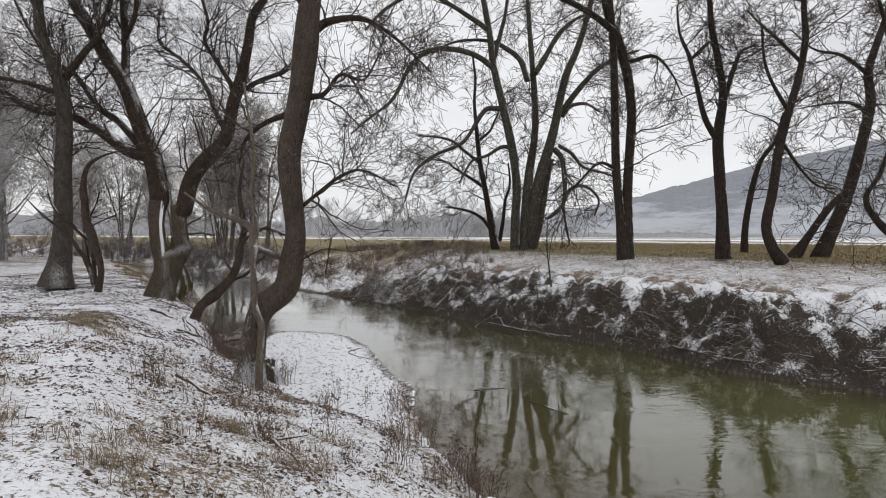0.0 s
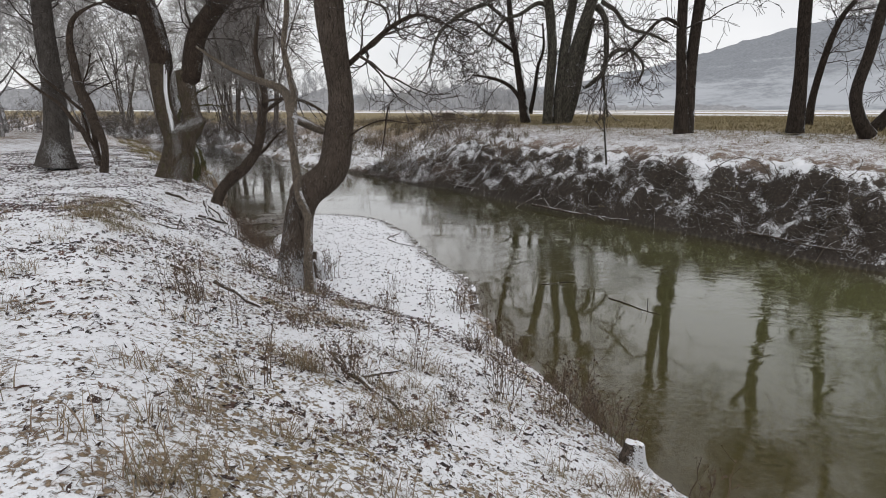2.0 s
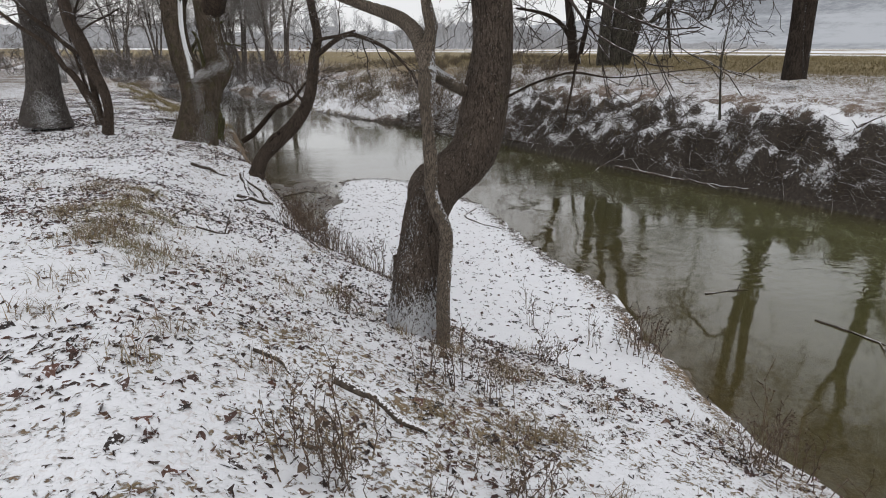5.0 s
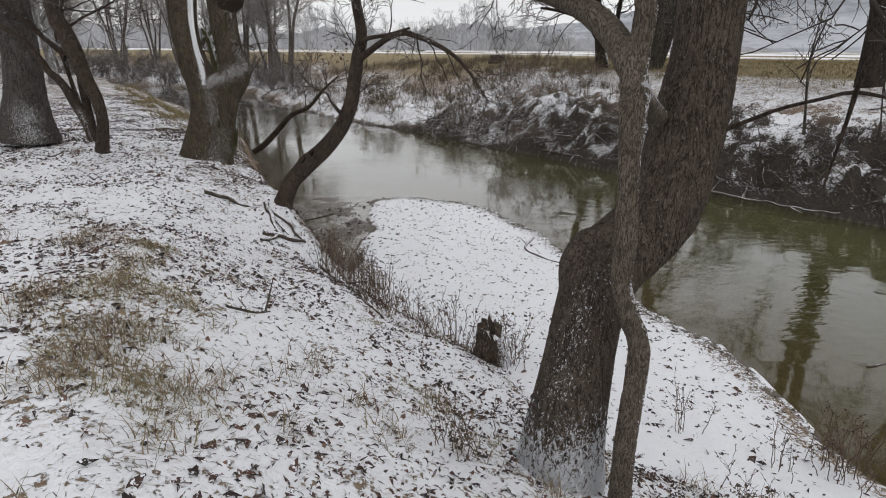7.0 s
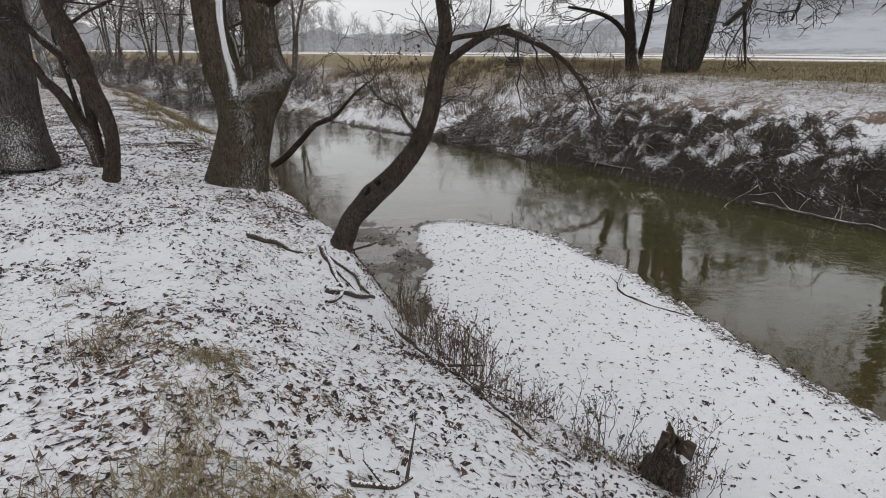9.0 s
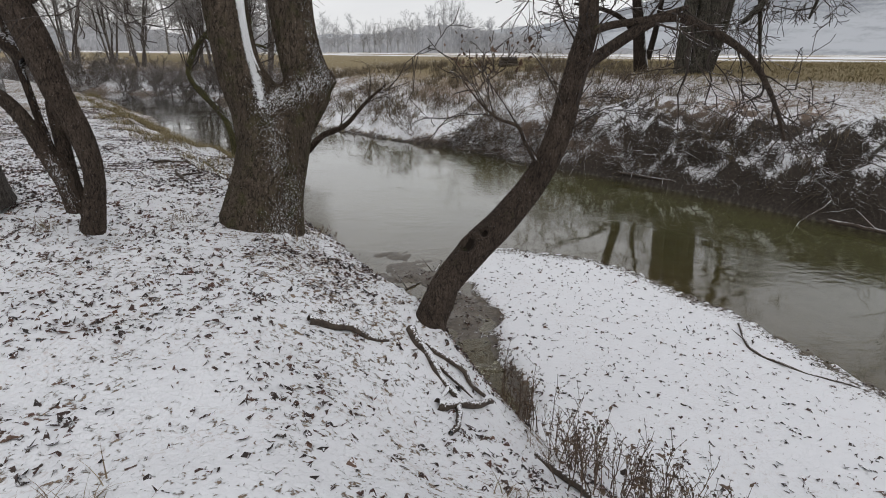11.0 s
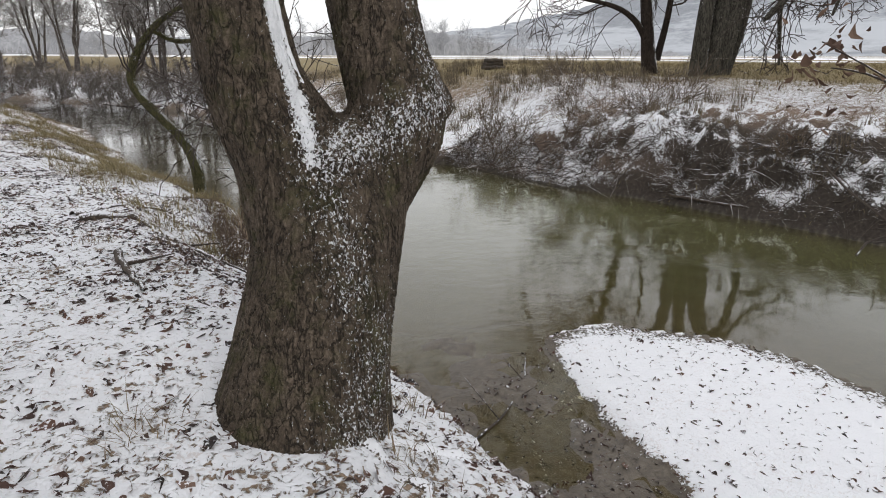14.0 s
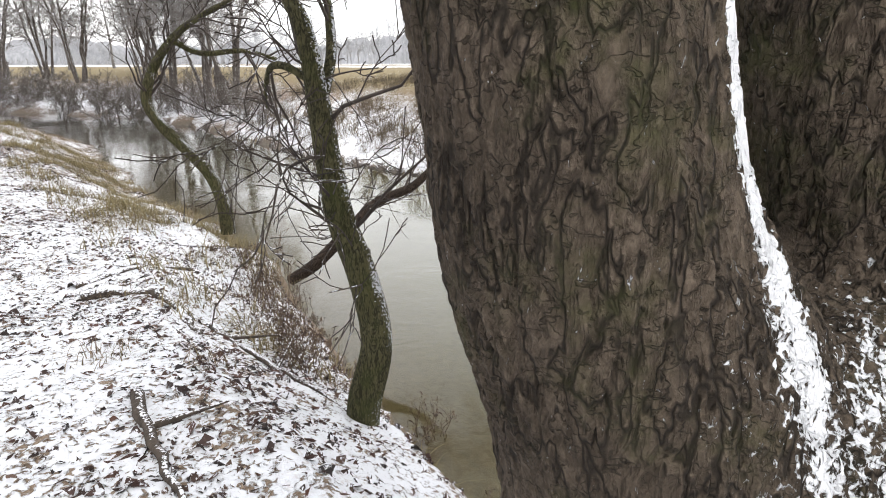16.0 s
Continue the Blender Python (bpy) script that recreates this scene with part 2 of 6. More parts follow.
GROUND = ground_mat()
WATER = water_mat()
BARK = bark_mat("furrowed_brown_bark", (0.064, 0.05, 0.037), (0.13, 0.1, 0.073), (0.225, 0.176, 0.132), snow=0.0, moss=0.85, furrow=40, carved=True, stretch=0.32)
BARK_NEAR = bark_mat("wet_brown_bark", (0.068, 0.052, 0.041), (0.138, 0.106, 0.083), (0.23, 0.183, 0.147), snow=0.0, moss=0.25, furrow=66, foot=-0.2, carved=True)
BARK_STEM = bark_mat("smooth_stem_bark", (0.125, 0.1, 0.078), (0.24, 0.195, 0.152), (0.34, 0.285, 0.23), snow=0.04, moss=0.1, furrow=90)
BARK_OLD = bark_mat("grey_brown_bark", (0.06, 0.051, 0.044), (0.13, 0.113, 0.1), (0.22, 0.197, 0.178), snow=0.0, moss=0.1, furrow=58, carved=True)
BARK_SLIM = bark_mat("slim_brown_bark", (0.028, 0.019, 0.014), (0.072, 0.051, 0.037), (0.13, 0.097, 0.072), snow=0.05, moss=0.1, furrow=46)
BARK_STUMP = bark_mat("rotten_stump_bark", (0.05, 0.038, 0.03), (0.14, 0.108, 0.084), (0.25, 0.2, 0.16), snow=0.5, moss=0.2, furrow=46)
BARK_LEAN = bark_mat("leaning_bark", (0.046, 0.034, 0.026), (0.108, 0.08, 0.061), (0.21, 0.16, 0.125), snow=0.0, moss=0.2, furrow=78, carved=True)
# bark of the upstream wood, lightened in colour for the mist before it
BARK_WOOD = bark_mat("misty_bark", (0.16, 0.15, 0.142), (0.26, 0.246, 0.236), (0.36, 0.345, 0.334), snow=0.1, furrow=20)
BARK_FAR = bark_mat("dark_bark", (0.022, 0.016, 0.012), (0.05, 0.037, 0.028), (0.09, 0.07, 0.055), snow=0.1, furrow=20)
BARK_PALE = bark_mat("poplar_bark", (0.03, 0.026, 0.02), (0.085, 0.078, 0.062), (0.20, 0.185, 0.15), snow=0.1, moss=0.2, furrow=16)
BARK_MOSS = bark_mat("mossy_bark", (0.045, 0.042, 0.018), (0.11, 0.10, 0.045), (0.18, 0.165, 0.10), snow=0.06, moss=1.0, furrow=50)
TWIG = twig_mat("twig_bark", (0.028, 0.021, 0.017), (0.07, 0.053, 0.043), snow=0.08)
# twigs paled by painted-in haze, with a little snow on top
TWIG_FAR = twig_mat("hazy_twig", (0.27, 0.257, 0.248), (0.40, 0.386, 0.376), snow=0.12)
# greyed and lightened: air haze painted into the far wood
WOOD_HAZE = twig_mat("hazy_wood", (0.30, 0.305, 0.315), (0.42, 0.42, 0.43), snow=0.1)
STRAW = random_mat("dead_grass", (0.16, 0.11, 0.06), (0.27, 0.2, 0.125), (0.40, 0.315, 0.21), (0.16, 0.14, 0.062), (0.31, 0.225, 0.16), (0.2, 0.13, 0.085))
LEAF = random_mat("fallen_leaf", (0.022, 0.017, 0.016), (0.075, 0.04, 0.032), (0.15, 0.07, 0.05), (0.028, 0.021, 0.02), (0.055, 0.032, 0.027), (0.20, 0.12, 0.085), (0.036, 0.028, 0.026), (0.10, 0.05, 0.04), (0.03, 0.022, 0.021), (0.024, 0.019, 0.019), dusting=0.32)
WEED = random_mat("dry_weed", (0.065, 0.043, 0.03), (0.13, 0.085, 0.058), (0.21, 0.15, 0.10))
MEADOW = random_mat("meadow_straw", (0.19, 0.15, 0.065), (0.29, 0.23, 0.11), (0.37, 0.30, 0.16), (0.21, 0.18, 0.08))
SOD = random_mat("dark_sod_grass", (0.02, 0.014, 0.01), (0.045, 0.032, 0.022), (0.09, 0.064, 0.04), (0.035, 0.025, 0.016))
ROOT = plain_mat("weathered_root", (0.028, 0.02, 0.015), (0.10, 0.077, 0.058), 25, 0.9, snow=0.24, source="World")

# ---- terrain ----
LEVEL = -1.27  # of the water
NEAR_WATER = [(14, -26), (9, -14), (3.2, -3), (1.6, 2.2), (0.45, 4.95), (-0.1, 6.5), (-0.5, 7.9), (-0.65, 9.29), (-0.79, 10.42), (-1.21, 11.67), (-1.94, 14.21), (-2.84, 16.11), (-3.95, 16.85), (-4.69, 16.94), (-5.25, 16.65), (-5.73, 16.16), (-6.13, 15.82), (-6.51, 15.8), (-6.81, 16.1), (-7.08, 16.61), (-8.16, 18.85), (-9.56, 22.3), (-12.79, 27.95), (-18.48, 37.69), (-28.77, 47.36), (-60, 68), (-160, 130)]
NEAR_TOE = [(13, -26.3, -1.1), (8, -14.3, -1.1), (2.9, -3.2, -1.1), (1.3, 2.0, -1.08), (0.15, 4.75, -1.05), (-0.5, 6.4, -1.0), (-1.5, 7.6, -0.97), (-2.6, 8.5, -0.98), (-3.3, 9.89, -1.082), (-4.34, 11.1, -1.14), (-4.97, 12.13, -1.14), (-5.38, 12.91, -1.14), (-5.91, 13.55, -1.14), (-6.27, 14.34, -1.14), (-6.68, 15.18, -1.14), (-7.22, 16.3, -1.14), (-8.33, 18.76, -1.14), (-9.78, 22.21, -1.14), (-13.02, 27.76, -1.14), (-18.82, 37.42, -1.14), (-29.07, 47.13, -1.108), (-60.5, 67.5, -1), (-160, 129, -1)]
NEAR_SLOPE = [(11.5, -26.8, -0.4), (6.5, -14.8, -0.4), (1.5, -3.6, -0.4), (0, 1.5, -0.4), (-1.4, 4.2, -0.4), (-2.0, 5.3, -0.36), (-2.7, 6.6, -0.42), (-3.5, 7.9, -0.47), (-4.0, 8.9, -0.48), (-4.71, 9.87, -0.405), (-5.56, 11.31, -0.388), (-5.76, 12.31, -0.175), (-6.31, 13.32, -0.164), (-6.61, 14.1, -0.143), (-7.06, 15.1, -0.303), (-7.55, 16.11, -0.356), (-8.61, 18.57, -0.516), (-10.12, 22.03, -0.676), (-13.59, 27.38, -0.676), (-19.6, 36.99, -0.668), (-29.78, 46.61, -0.597), (-61, 67, -0.5), (-161, 128, -0.5)]
NEAR_CREST = [(10, -27.2, 0.44), (5, -15.2, 0.44), (0.1, -4, 0.44), (-1.6, 0.4, 0.44), (-3.1, 3.3, 0.44), (-3.9, 4.9, 0.44), (-5.0, 6.7, 0.46), (-5.7, 8.3, 0.42), (-6.33, 9.86, 0.25), (-6.89, 11.54, 0.182), (-7, 12.85, 0.177), (-7.32, 13.95, 0.241), (-7.87, 14.96, 0.262), (-8.43, 15.87, 0.23), (-9.4, 18.21, 0.017), (-11.25, 21.38, 0.017), (-14.85, 26.53, 0.017), (-20.73, 36.09, 0.021), (-30.82, 45.87, 0.07), (-62, 66, 0.15), (-162, 126, 0.15)]
FAR_WATER = [(-200, 175), (-60, 82), (-36, 57), (-27, 53), (-17, 44.6), (-12.5, 38), (-9, 32.2), (-6.2, 28.6), (-3.9, 26.3), (-2.4, 23.8), (-0.9, 22.2), (0.5, 20.1), (2.1, 17.6), (3.4, 15.9), (4.6, 14.3), (5.6, 12.9), (6.35, 11.3), (8.5, 9.4), (12, 5), (18, -5), (34, -30)]


def smooth_line(line, steps=4):
    """Rounds a line of points off."""
    a = np.array([p if len(p) == 3 else (*p, LEVEL) for p in line], float)
    ext = np.vstack([2 * a[0] - a[1], a, 2 * a[-1] - a[-2]])
    rows = []
    for i in range(1, len(ext) - 2):
        p0, p1, p2, p3 = ext[i - 1:i + 3]
        for u in np.arange(steps) / steps:
            rows.append(0.5 * (2 * p1 + (p2 - p0) * u + (2 * p0 - 5 * p1 + 4 * p2 - p3) * u * u + (3 * p1 - p0 - 3 * p2 + p3) * u ** 3))
    rows.append(a[-1])
    return np.array(rows)


LINES = {key: smooth_line(line) for key, line in (("water", NEAR_WATER), ("toe", NEAR_TOE), ("slope", NEAR_SLOPE), ("crest", NEAR_CREST), ("far", FAR_WATER))}


def beside(x, y, line):
    """Distance to the left of a line (right: minus), and the line's height there."""
    best = np.full(x.shape, 1e18)
    side, height = np.zeros(x.shape), np.zeros(x.shape)
    for a, b in zip(line[:-1], line[1:]):
        dx, dy = b[0] - a[0], b[1] - a[1]
        u = np.clip(((x - a[0]) * dx + (y - a[1]) * dy) / (dx * dx + dy * dy), 0, 1)
        ex, ey = x - a[0] - u * dx, y - a[1] - u * dy
        d = ex * ex + ey * ey
        near = d < best
        best = np.where(near, d, best)
        side = np.where(near, np.sign(dx * (y - a[1]) - dy * (x - a[0])), side)
        height = np.where(near, a[2] + u * (b[2] - a[2]), height)
    return np.sqrt(best) * np.where(side == 0, 1, side), height


def lattice(n, seed):
    return np.random.RandomState(seed).rand(n, n)


LATTICE = lattice(256, 5)


def value_noise(x, y, size):
    """Smooth noise between 0 and 1 with cells of that size."""
    x, y = x / size, y / size
    i, j = np.floor(x).astype(int), np.floor(y).astype(int)
    u, v = x - i, y - j
    u, v = u * u * (3 - 2 * u), v * v * (3 - 2 * v)
    g = lambda a, b: LATTICE[a % 256, b % 256]
    return (g(i, j) * (1 - u) + g(i + 1, j) * u) * (1 - v) + (g(i, j + 1) * (1 - u) + g(i + 1, j + 1) * u) * v


def hills(x, y, octaves, size):
    total, amp = 0, 1.0
    for k in range(octaves):
        total = total + (value_noise(x + 31 * k, y - 17 * k, size) - 0.5) * amp
        size, amp = size * 0.5, amp * 0.5
    return total


def smoothstep(v, lo, hi):
    u = np.clip((v - lo) / (hi - lo), 0, 1)
    return u * u * (3 - 2 * u)


# where dead grass shows through the snow: x, y, size
GRASS_PATCHES = [(-6.42, 9.31, 0.35), (-4.2, 5.55, 0.2), (-3.85, 4.75, 0.18), (-6.0, 6.7, 0.3), (-3.9, 6.4, 0.25), (-3.65, 5.3, 0.2), (-2.8, 6.0, 0.4), (-2.3, 6.15, 0.35), (-2.6, 4.5, 0.35), (-2.3, 4.4, 0.3), (-2.5, 3.85, 0.4), (-2.15, 4.2, 0.3), (-1.75, 4.3, 0.35), (-1.25, 4.65, 0.3), (-1.0, 4.35, 0.35), (-2.35, 7.1, 0.35), (-5.95, 8.65, 0.4), (-5.45, 7.75, 0.45), (-5.3, 8.3, 0.25), (-5.77, 9.25, 0.3), (-5.75, 8.05, 0.45), (-3.9, 8.25, 0.25), (-4.29, 9.5, 0.3), (-1.9, 3.2, 0.5), (-12.13, 22.32, 0.5), (-10.3, 20.01, 0.4), (-12.57, 25.68, 0.7), (-8.32, 17.15, 0.3)]

GRASS_PATCHES += [(-5.5, 6.0, 0.4), (-4.55, 4.9, 0.32), (-4.1, 4.0, 0.38), (-2.18, 2.6, 0.35), (-1.95, 3.3, 0.3), (-1.5, 3.8, 0.32), (-1.6, 5.15, 0.3), (-1.2, 5.2, 0.25), (-2.85, 4.4, 0.25), (-5.35, 7.5, 0.42), (-5.1, 7.1, 0.36), (-0.6, 4.9, 0.3), (-1.2, 6.0, 0.25)]


def clods(x, y):
    """Between -0.5 and 0.5: hollows and tops of the broken turf along the far bank."""
    n = 0.6 * value_noise(x, y, 0.85) + 0.4 * value_noise(x + 3, y - 8, 0.36)
    return smoothstep(n, 0.42, 0.56) - 0.5


def terrain(x, y, relief=True):
    """Height of the ground, and how much of it snow, grass and mud cover."""
    x, y = np.asarray(x, float), np.asarray(y, float)
    dw, _ = beside(x, y, LINES["water"])
    dw = dw + 0.16 * hills(x, y, 3, 0.55) * (y > 6)
    dt, zt = beside(x, y, LINES["toe"])
    ds, zs = beside(x, y, LINES["slope"])
    dc, zc = beside(x, y, LINES["crest"])
    df, _ = beside(x, y, LINES["far"])
    # the cut bank upstream wanders in and out
    stray = 0.8 * hills(x, y, 3, 1.7) * smoothstep(y, 15.5, 18)
    dw, dt, ds, dc = dw + 0.6 * stray, dt + stray, ds + 1.3 * stray, dc + 1.6 * stray
    between = lambda lo, hi: np.abs(lo) / (np.abs(lo) + np.abs(hi) + 1e-6)
    z = LEVEL - np.minimum(1.0, 0.03 + 0.14 * np.minimum(-dw, 0.5 - 4 * df).clip(0) * (df < 0) ** 1.2)
    z = np.where(dw > 0, LEVEL + (zt - LEVEL) * between(dw, dt) ** 0.8, z)
    z = np.where(dt > 0, zt + (zs - zt) * between(dt, ds), z)
    z = np.where(ds > 0, zs + (zc - zs) * between(ds, dc), z)
    z = np.where(dc > 0, zc + 0.045 * np.minimum(dc, 7), z)
    gentle = smoothstep(x, 0.5, -3.5)
    steep = np.interp(df, [0, 0.25, 0.8, 1.5, 4, 7, 14], [LEVEL, -0.95, -0.42, 0.1, 0.6, 0.93, 1.15])
    soft = np.interp(df, [0, 0.3, 2, 3.5, 6, 9, 16], [LEVEL, -1.1, -0.72, -0.4, 0.3, 0.72, 1.15])
    rim = steep * (1 - gentle) + soft * gentle
    if relief:
        face = smoothstep(df, 0.05, 0.5) * smoothstep(df, 4.5, 1.2)
        rim = rim + face * (0.45 * hills(x, y, 4, 1.2) + 0.2 * clods(x, y) + 0.34 * hills(x + 7, y, 3, 0.34)) + 0.06 * hills(x, y, 3, 2.5) * smoothstep(df, 0.5, 4)
    z = np.where(df > 0, rim, z)
    bar = smoothstep(dw, 0, 0.35) * smoothstep(dt, 0.15, -0.25) * smoothstep(y, 6.5, 9)
    if relief:
        land = smoothstep(dt, -0.2, 0.5)
        z = z + land * (0.10 * hills(x, y, 4, 1.4) + 0.02 * hills(x, y, 2, 0.16)) + bar * 0.02 * hills(x, y, 2, 0.6)
    # cover
    wide = value_noise(x, y, 1.6) * 0.6 + value_noise(x + 9, y, 0.7) * 0.4
    cover = 0.775 + 0.24 * (wide - 0.5) - 0.05 * smoothstep(y, 9.5, 13)
    patch = np.zeros(x.shape)
    for px, py, size in GRASS_PATCHES:
        patch = np.maximum(patch, smoothstep(np.hypot(x - px, y - py) + 0.35 * size * (value_noise(x, y, 0.3) - 0.5), size * 1.25, size * 0.35))
    slope_zone = smoothstep(dc, 0.6, -0.9) * smoothstep(y, 10, 6.5)
    cover = cover - 0.06 * smoothstep(y, 5, 2.5) - 0.14 * smoothstep(y, 20, 30) - (0.02 + 0.03 * smoothstep(y, 5, 3.2)) * slope_zone - 0.08 * smoothstep(wide, 0.55, 0.75) * smoothstep(y, 9.5, 7)
    cover = cover - 0.075 * patch
    cover = cover - 0.14 * smoothstep(np.abs(dt), 0.5, 0.1) * smoothstep(dt, -0.4, 0.1)
    cover = np.where(bar > 0.05, 0.5 + 0.44 * smoothstep(dw, 0.05, 0.55) + 0.05 * wide, cover)
    rim_x = -4.92 + 0.25 * hills(x, y, 3, 0.5) - 0.1 * smoothstep(y, 14.8, 16.3)
    pocket = smoothstep(x, rim_x + 0.12, rim_x - 0.12) * smoothstep(y, 12.2, 12.7) * smoothstep(y, 17.4, 16.8) * smoothstep(dt, 0.12, -0.05) * (df < 0)
    cover = cover * (1 - pocket * (0.95 - 0.45 * smoothstep(value_noise(x, y, 0.22), 0.62, 0.8)))
    z = z * (1 - pocket) + pocket * (LEVEL - 0.008 + 0.11 * hills(x, y, 3, 0.35))
    cover = np.where((dw < 0.015) & (df < 0), 0.0, cover)
    mud = np.maximum(pocket, smoothstep(dw, 0.06, -0.05) * (df < 0))
    far_cover = np.interp(df, [0, 0.3, 0.9, 1.8, 3.5, 5, 7.5, 9, 30, 34, 46, 50, 70], [0.42, 0.42, 0.45, 0.54, 0.62, 0.64, 0.54, 0.2, 0.15, 0.5, 0.9, 0.3, 0.7])
    ledge = smoothstep(df, 0.1, 0.4) * smoothstep(df, 4.5, 2)
    far_cover = far_cover + 0.16 * (wide - 0.5) + 0.06 * smoothstep(x, 3.5, 6.5) * smoothstep(df, 3.5, 2) + ledge * (0.2 * clods(x, y) + 0.14 * hills(x, y, 4, 1.2) + 0.6 * hills(x + 3, y, 3, 0.26))
    far_cover = far_cover * (1 - gentle) + gentle * (np.interp(df, [0, 0.4, 2, 5, 9, 30, 36, 60], [0.35, 0.7, 0.78, 0.55, 0.35, 0.25, 0.8, 0.8]) + 0.4 * (wide - 0.5))
    far_grass = np.interp(df, [0, 4.5, 7, 9, 60], [0.0, 0.0, 0.6, 1, 1])
    bands = 0.5 + 0.5 * np.sin(df * 0.09 + 1.3 * value_noise(x, y, 60)) + 0.4 * (value_noise(x, y * 3, 40) - 0.5)
    far_cover = np.where(df > 50, 0.15 + 0.85 * smoothstep(bands, 0.35, 0.55), far_cover)
    cover = np.where(df > 0, far_cover, cover)
    grass = np.where(df > 0, far_grass, np.maximum(0.2 + 0.25 * slope_zone, 0.7 * patch))
    mud = np.where(df > 0, smoothstep(df, 3.6, 1.8) * (1 - gentle) + gentle * smoothstep(df, 0.5, 0.1), mud)
    wet = 0.55 * np.maximum(pocket, smoothstep(z, LEVEL + 0.06, LEVEL)) * (df < 0)
    return z, np.clip(cover, 0, 1), np.clip(grass, 0, 1), np.clip(mud, 0, 1), np.clip(wet, 0, 1)


def height(x, y):
    return float(terrain(np.array([x]), np.array([y]))[0][0])


def axis(lo, hi, step, end_lo, end_hi, grow=1.1):
    mid = list(np.arange(lo, hi, step))
    up, s = [hi], step
    while up[-1] < end_hi:
        s *= grow
        up.append(up[-1] + s)
    down, s = [lo], step
    while down[-1] > end_lo:
        s *= grow
        down.append(down[-1] - s)
    return np.array(down[:0:-1] + mid + up)


def make_mesh(name, verts, faces, smooth=True):
    """A mesh from arrays; all faces have the same number of corners."""
    verts, faces = np.asarray(verts, np.float32), np.asarray(faces, np.int32)
    me = bpy.data.meshes.new(name)
    k = faces.shape[1]
    me.vertices.add(len(verts))
    me.vertices.foreach_set("co", verts.ravel())
    me.loops.add(faces.size)
    me.loops.foreach_set("vertex_index", faces.ravel())
    me.polygons.add(len(faces))
    me.polygons.foreach_set("loop_start", np.arange(0, faces.size, k, dtype=np.int32))
    me.polygons.foreach_set("use_smooth", np.full(len(faces), smooth))
    me.update(calc_edges=True)
    return me


def part(name, me, mat, parent=None, label=""):
    """One mesh object, a part of its parent where there is one."""
    ob = new(name, me)
    if mat:
        me.materials.append(mat)
    if parent:
        ob.parent = parent
        ob.matrix_parent_inverse = Matrix.Translation(parent.location).inverted()
    if label:
        ob["label"] = label
    return ob


def sheet(xs, ys, hfun):
    gx, gy = np.meshgrid(xs, ys)
    vals = hfun(gx.ravel(), gy.ravel())
    verts = np.column_stack([gx.ravel(), gy.ravel(), vals[0]])
    n, m = len(xs), len(ys)
    i = (np.arange(m - 1)[:, None] * n + np.arange(n - 1)[None, :]).ravel()
    faces = np.column_stack([i, i + 1, i + n + 1, i + n])
    return verts, faces, vals


gv, gf, gvals = sheet(axis(-15, 8, 0.085, -1500, 1500), axis(-0.5, 26, 0.085, -300, 1500), terrain)
ground_mesh = make_mesh("ground", gv, gf)
for key, values in zip(("cover", "grass", "mud", "wet"), gvals[1:]):
    ground_mesh.attributes.new(key, "FLOAT", "POINT").data.foreach_set("value", np.asarray(values, np.float32))
ground = tagged(part("ground", ground_mesh, GROUND), "snow dusted riverbank with fallen leaves and dead grass", "ground", kind="structure")

wv, wf, wvals = sheet(axis(-12, 9, 0.25, -220, 60, 1.2), axis(-2, 30, 0.25, -40, 220, 1.2), terrain)
wv[:, 2] = LEVEL
water_mesh = make_mesh("water", wv, wf)
# the murk thickens with the depth
water_mesh.attributes.new("deep", "FLOAT", "POINT").data.foreach_set("value", np.clip((LEVEL - wvals[0]) / 1.25, 0, 1).astype(np.float32))
tagged(part("water", water_mesh, WATER), "murky green river water with calm reflections", "river", kind="structure")


def far_hill(x, y):
    """The long wooded hill across the fields."""
    az = np.degrees(np.arctan2(x, y))
    top = np.interp(az, [-60, -20, 0, 8, 14, 20, 26, 32, 40, 55, 75], [12, 14, 18, 20, 28, 42, 58, 74, 88, 94, 80])
    r = np.hypot(x, y)
    return -1 + top * smoothstep(r, 330, 640) + (6 * hills(x, y, 4, 90) + 5 * hills(x, y, 2, 14)) * smoothstep(r, 360, 520), top

def hill_mat():
    k = Mat("hazy_wooded_snowy_hill")
    co = k.coords(source="World")
    band = k.noise(k.coords((0.5, 0.5, 3.4), "World"), 0.022, 4, 0.6, 0.8)
    clump = k.noise(co, 0.11, 6, 0.75)
    # woods and field snow coloured blue grey to carry the distance haze
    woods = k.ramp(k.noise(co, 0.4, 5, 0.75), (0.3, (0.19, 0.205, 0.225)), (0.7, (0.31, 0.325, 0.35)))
    sep = k.node("SeparateXYZ")
    k.link(co, sep.inputs[0])
    # fields below, woods above, hedges between
    fields = k.math("SUBTRACT", 0.10, k.math("MULTIPLY", k.step(sep.outputs["Z"], 4.0, 60.0), 0.17))
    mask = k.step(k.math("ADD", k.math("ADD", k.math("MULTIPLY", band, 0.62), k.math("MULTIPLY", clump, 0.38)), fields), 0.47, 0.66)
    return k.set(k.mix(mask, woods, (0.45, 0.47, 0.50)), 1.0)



az = np.radians(np.arange(-70, 76, 0.5))
rr = np.linspace(330, 800, 60)
ga, gr = np.meshgrid(az, rr)
hx, hy = (gr * np.sin(ga)).ravel(), (gr * np.cos(ga)).ravel()
hz, htop = far_hill(hx, hy)
i = (np.arange(len(rr) - 1)[:, None] * len(az) + np.arange(len(az) - 1)[None, :]).ravel()
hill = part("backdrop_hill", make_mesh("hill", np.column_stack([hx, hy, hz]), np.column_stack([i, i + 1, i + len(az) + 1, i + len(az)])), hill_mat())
tagged(hill, "long misty hill with bare woods and snowy fields", "hill", kind="structure")


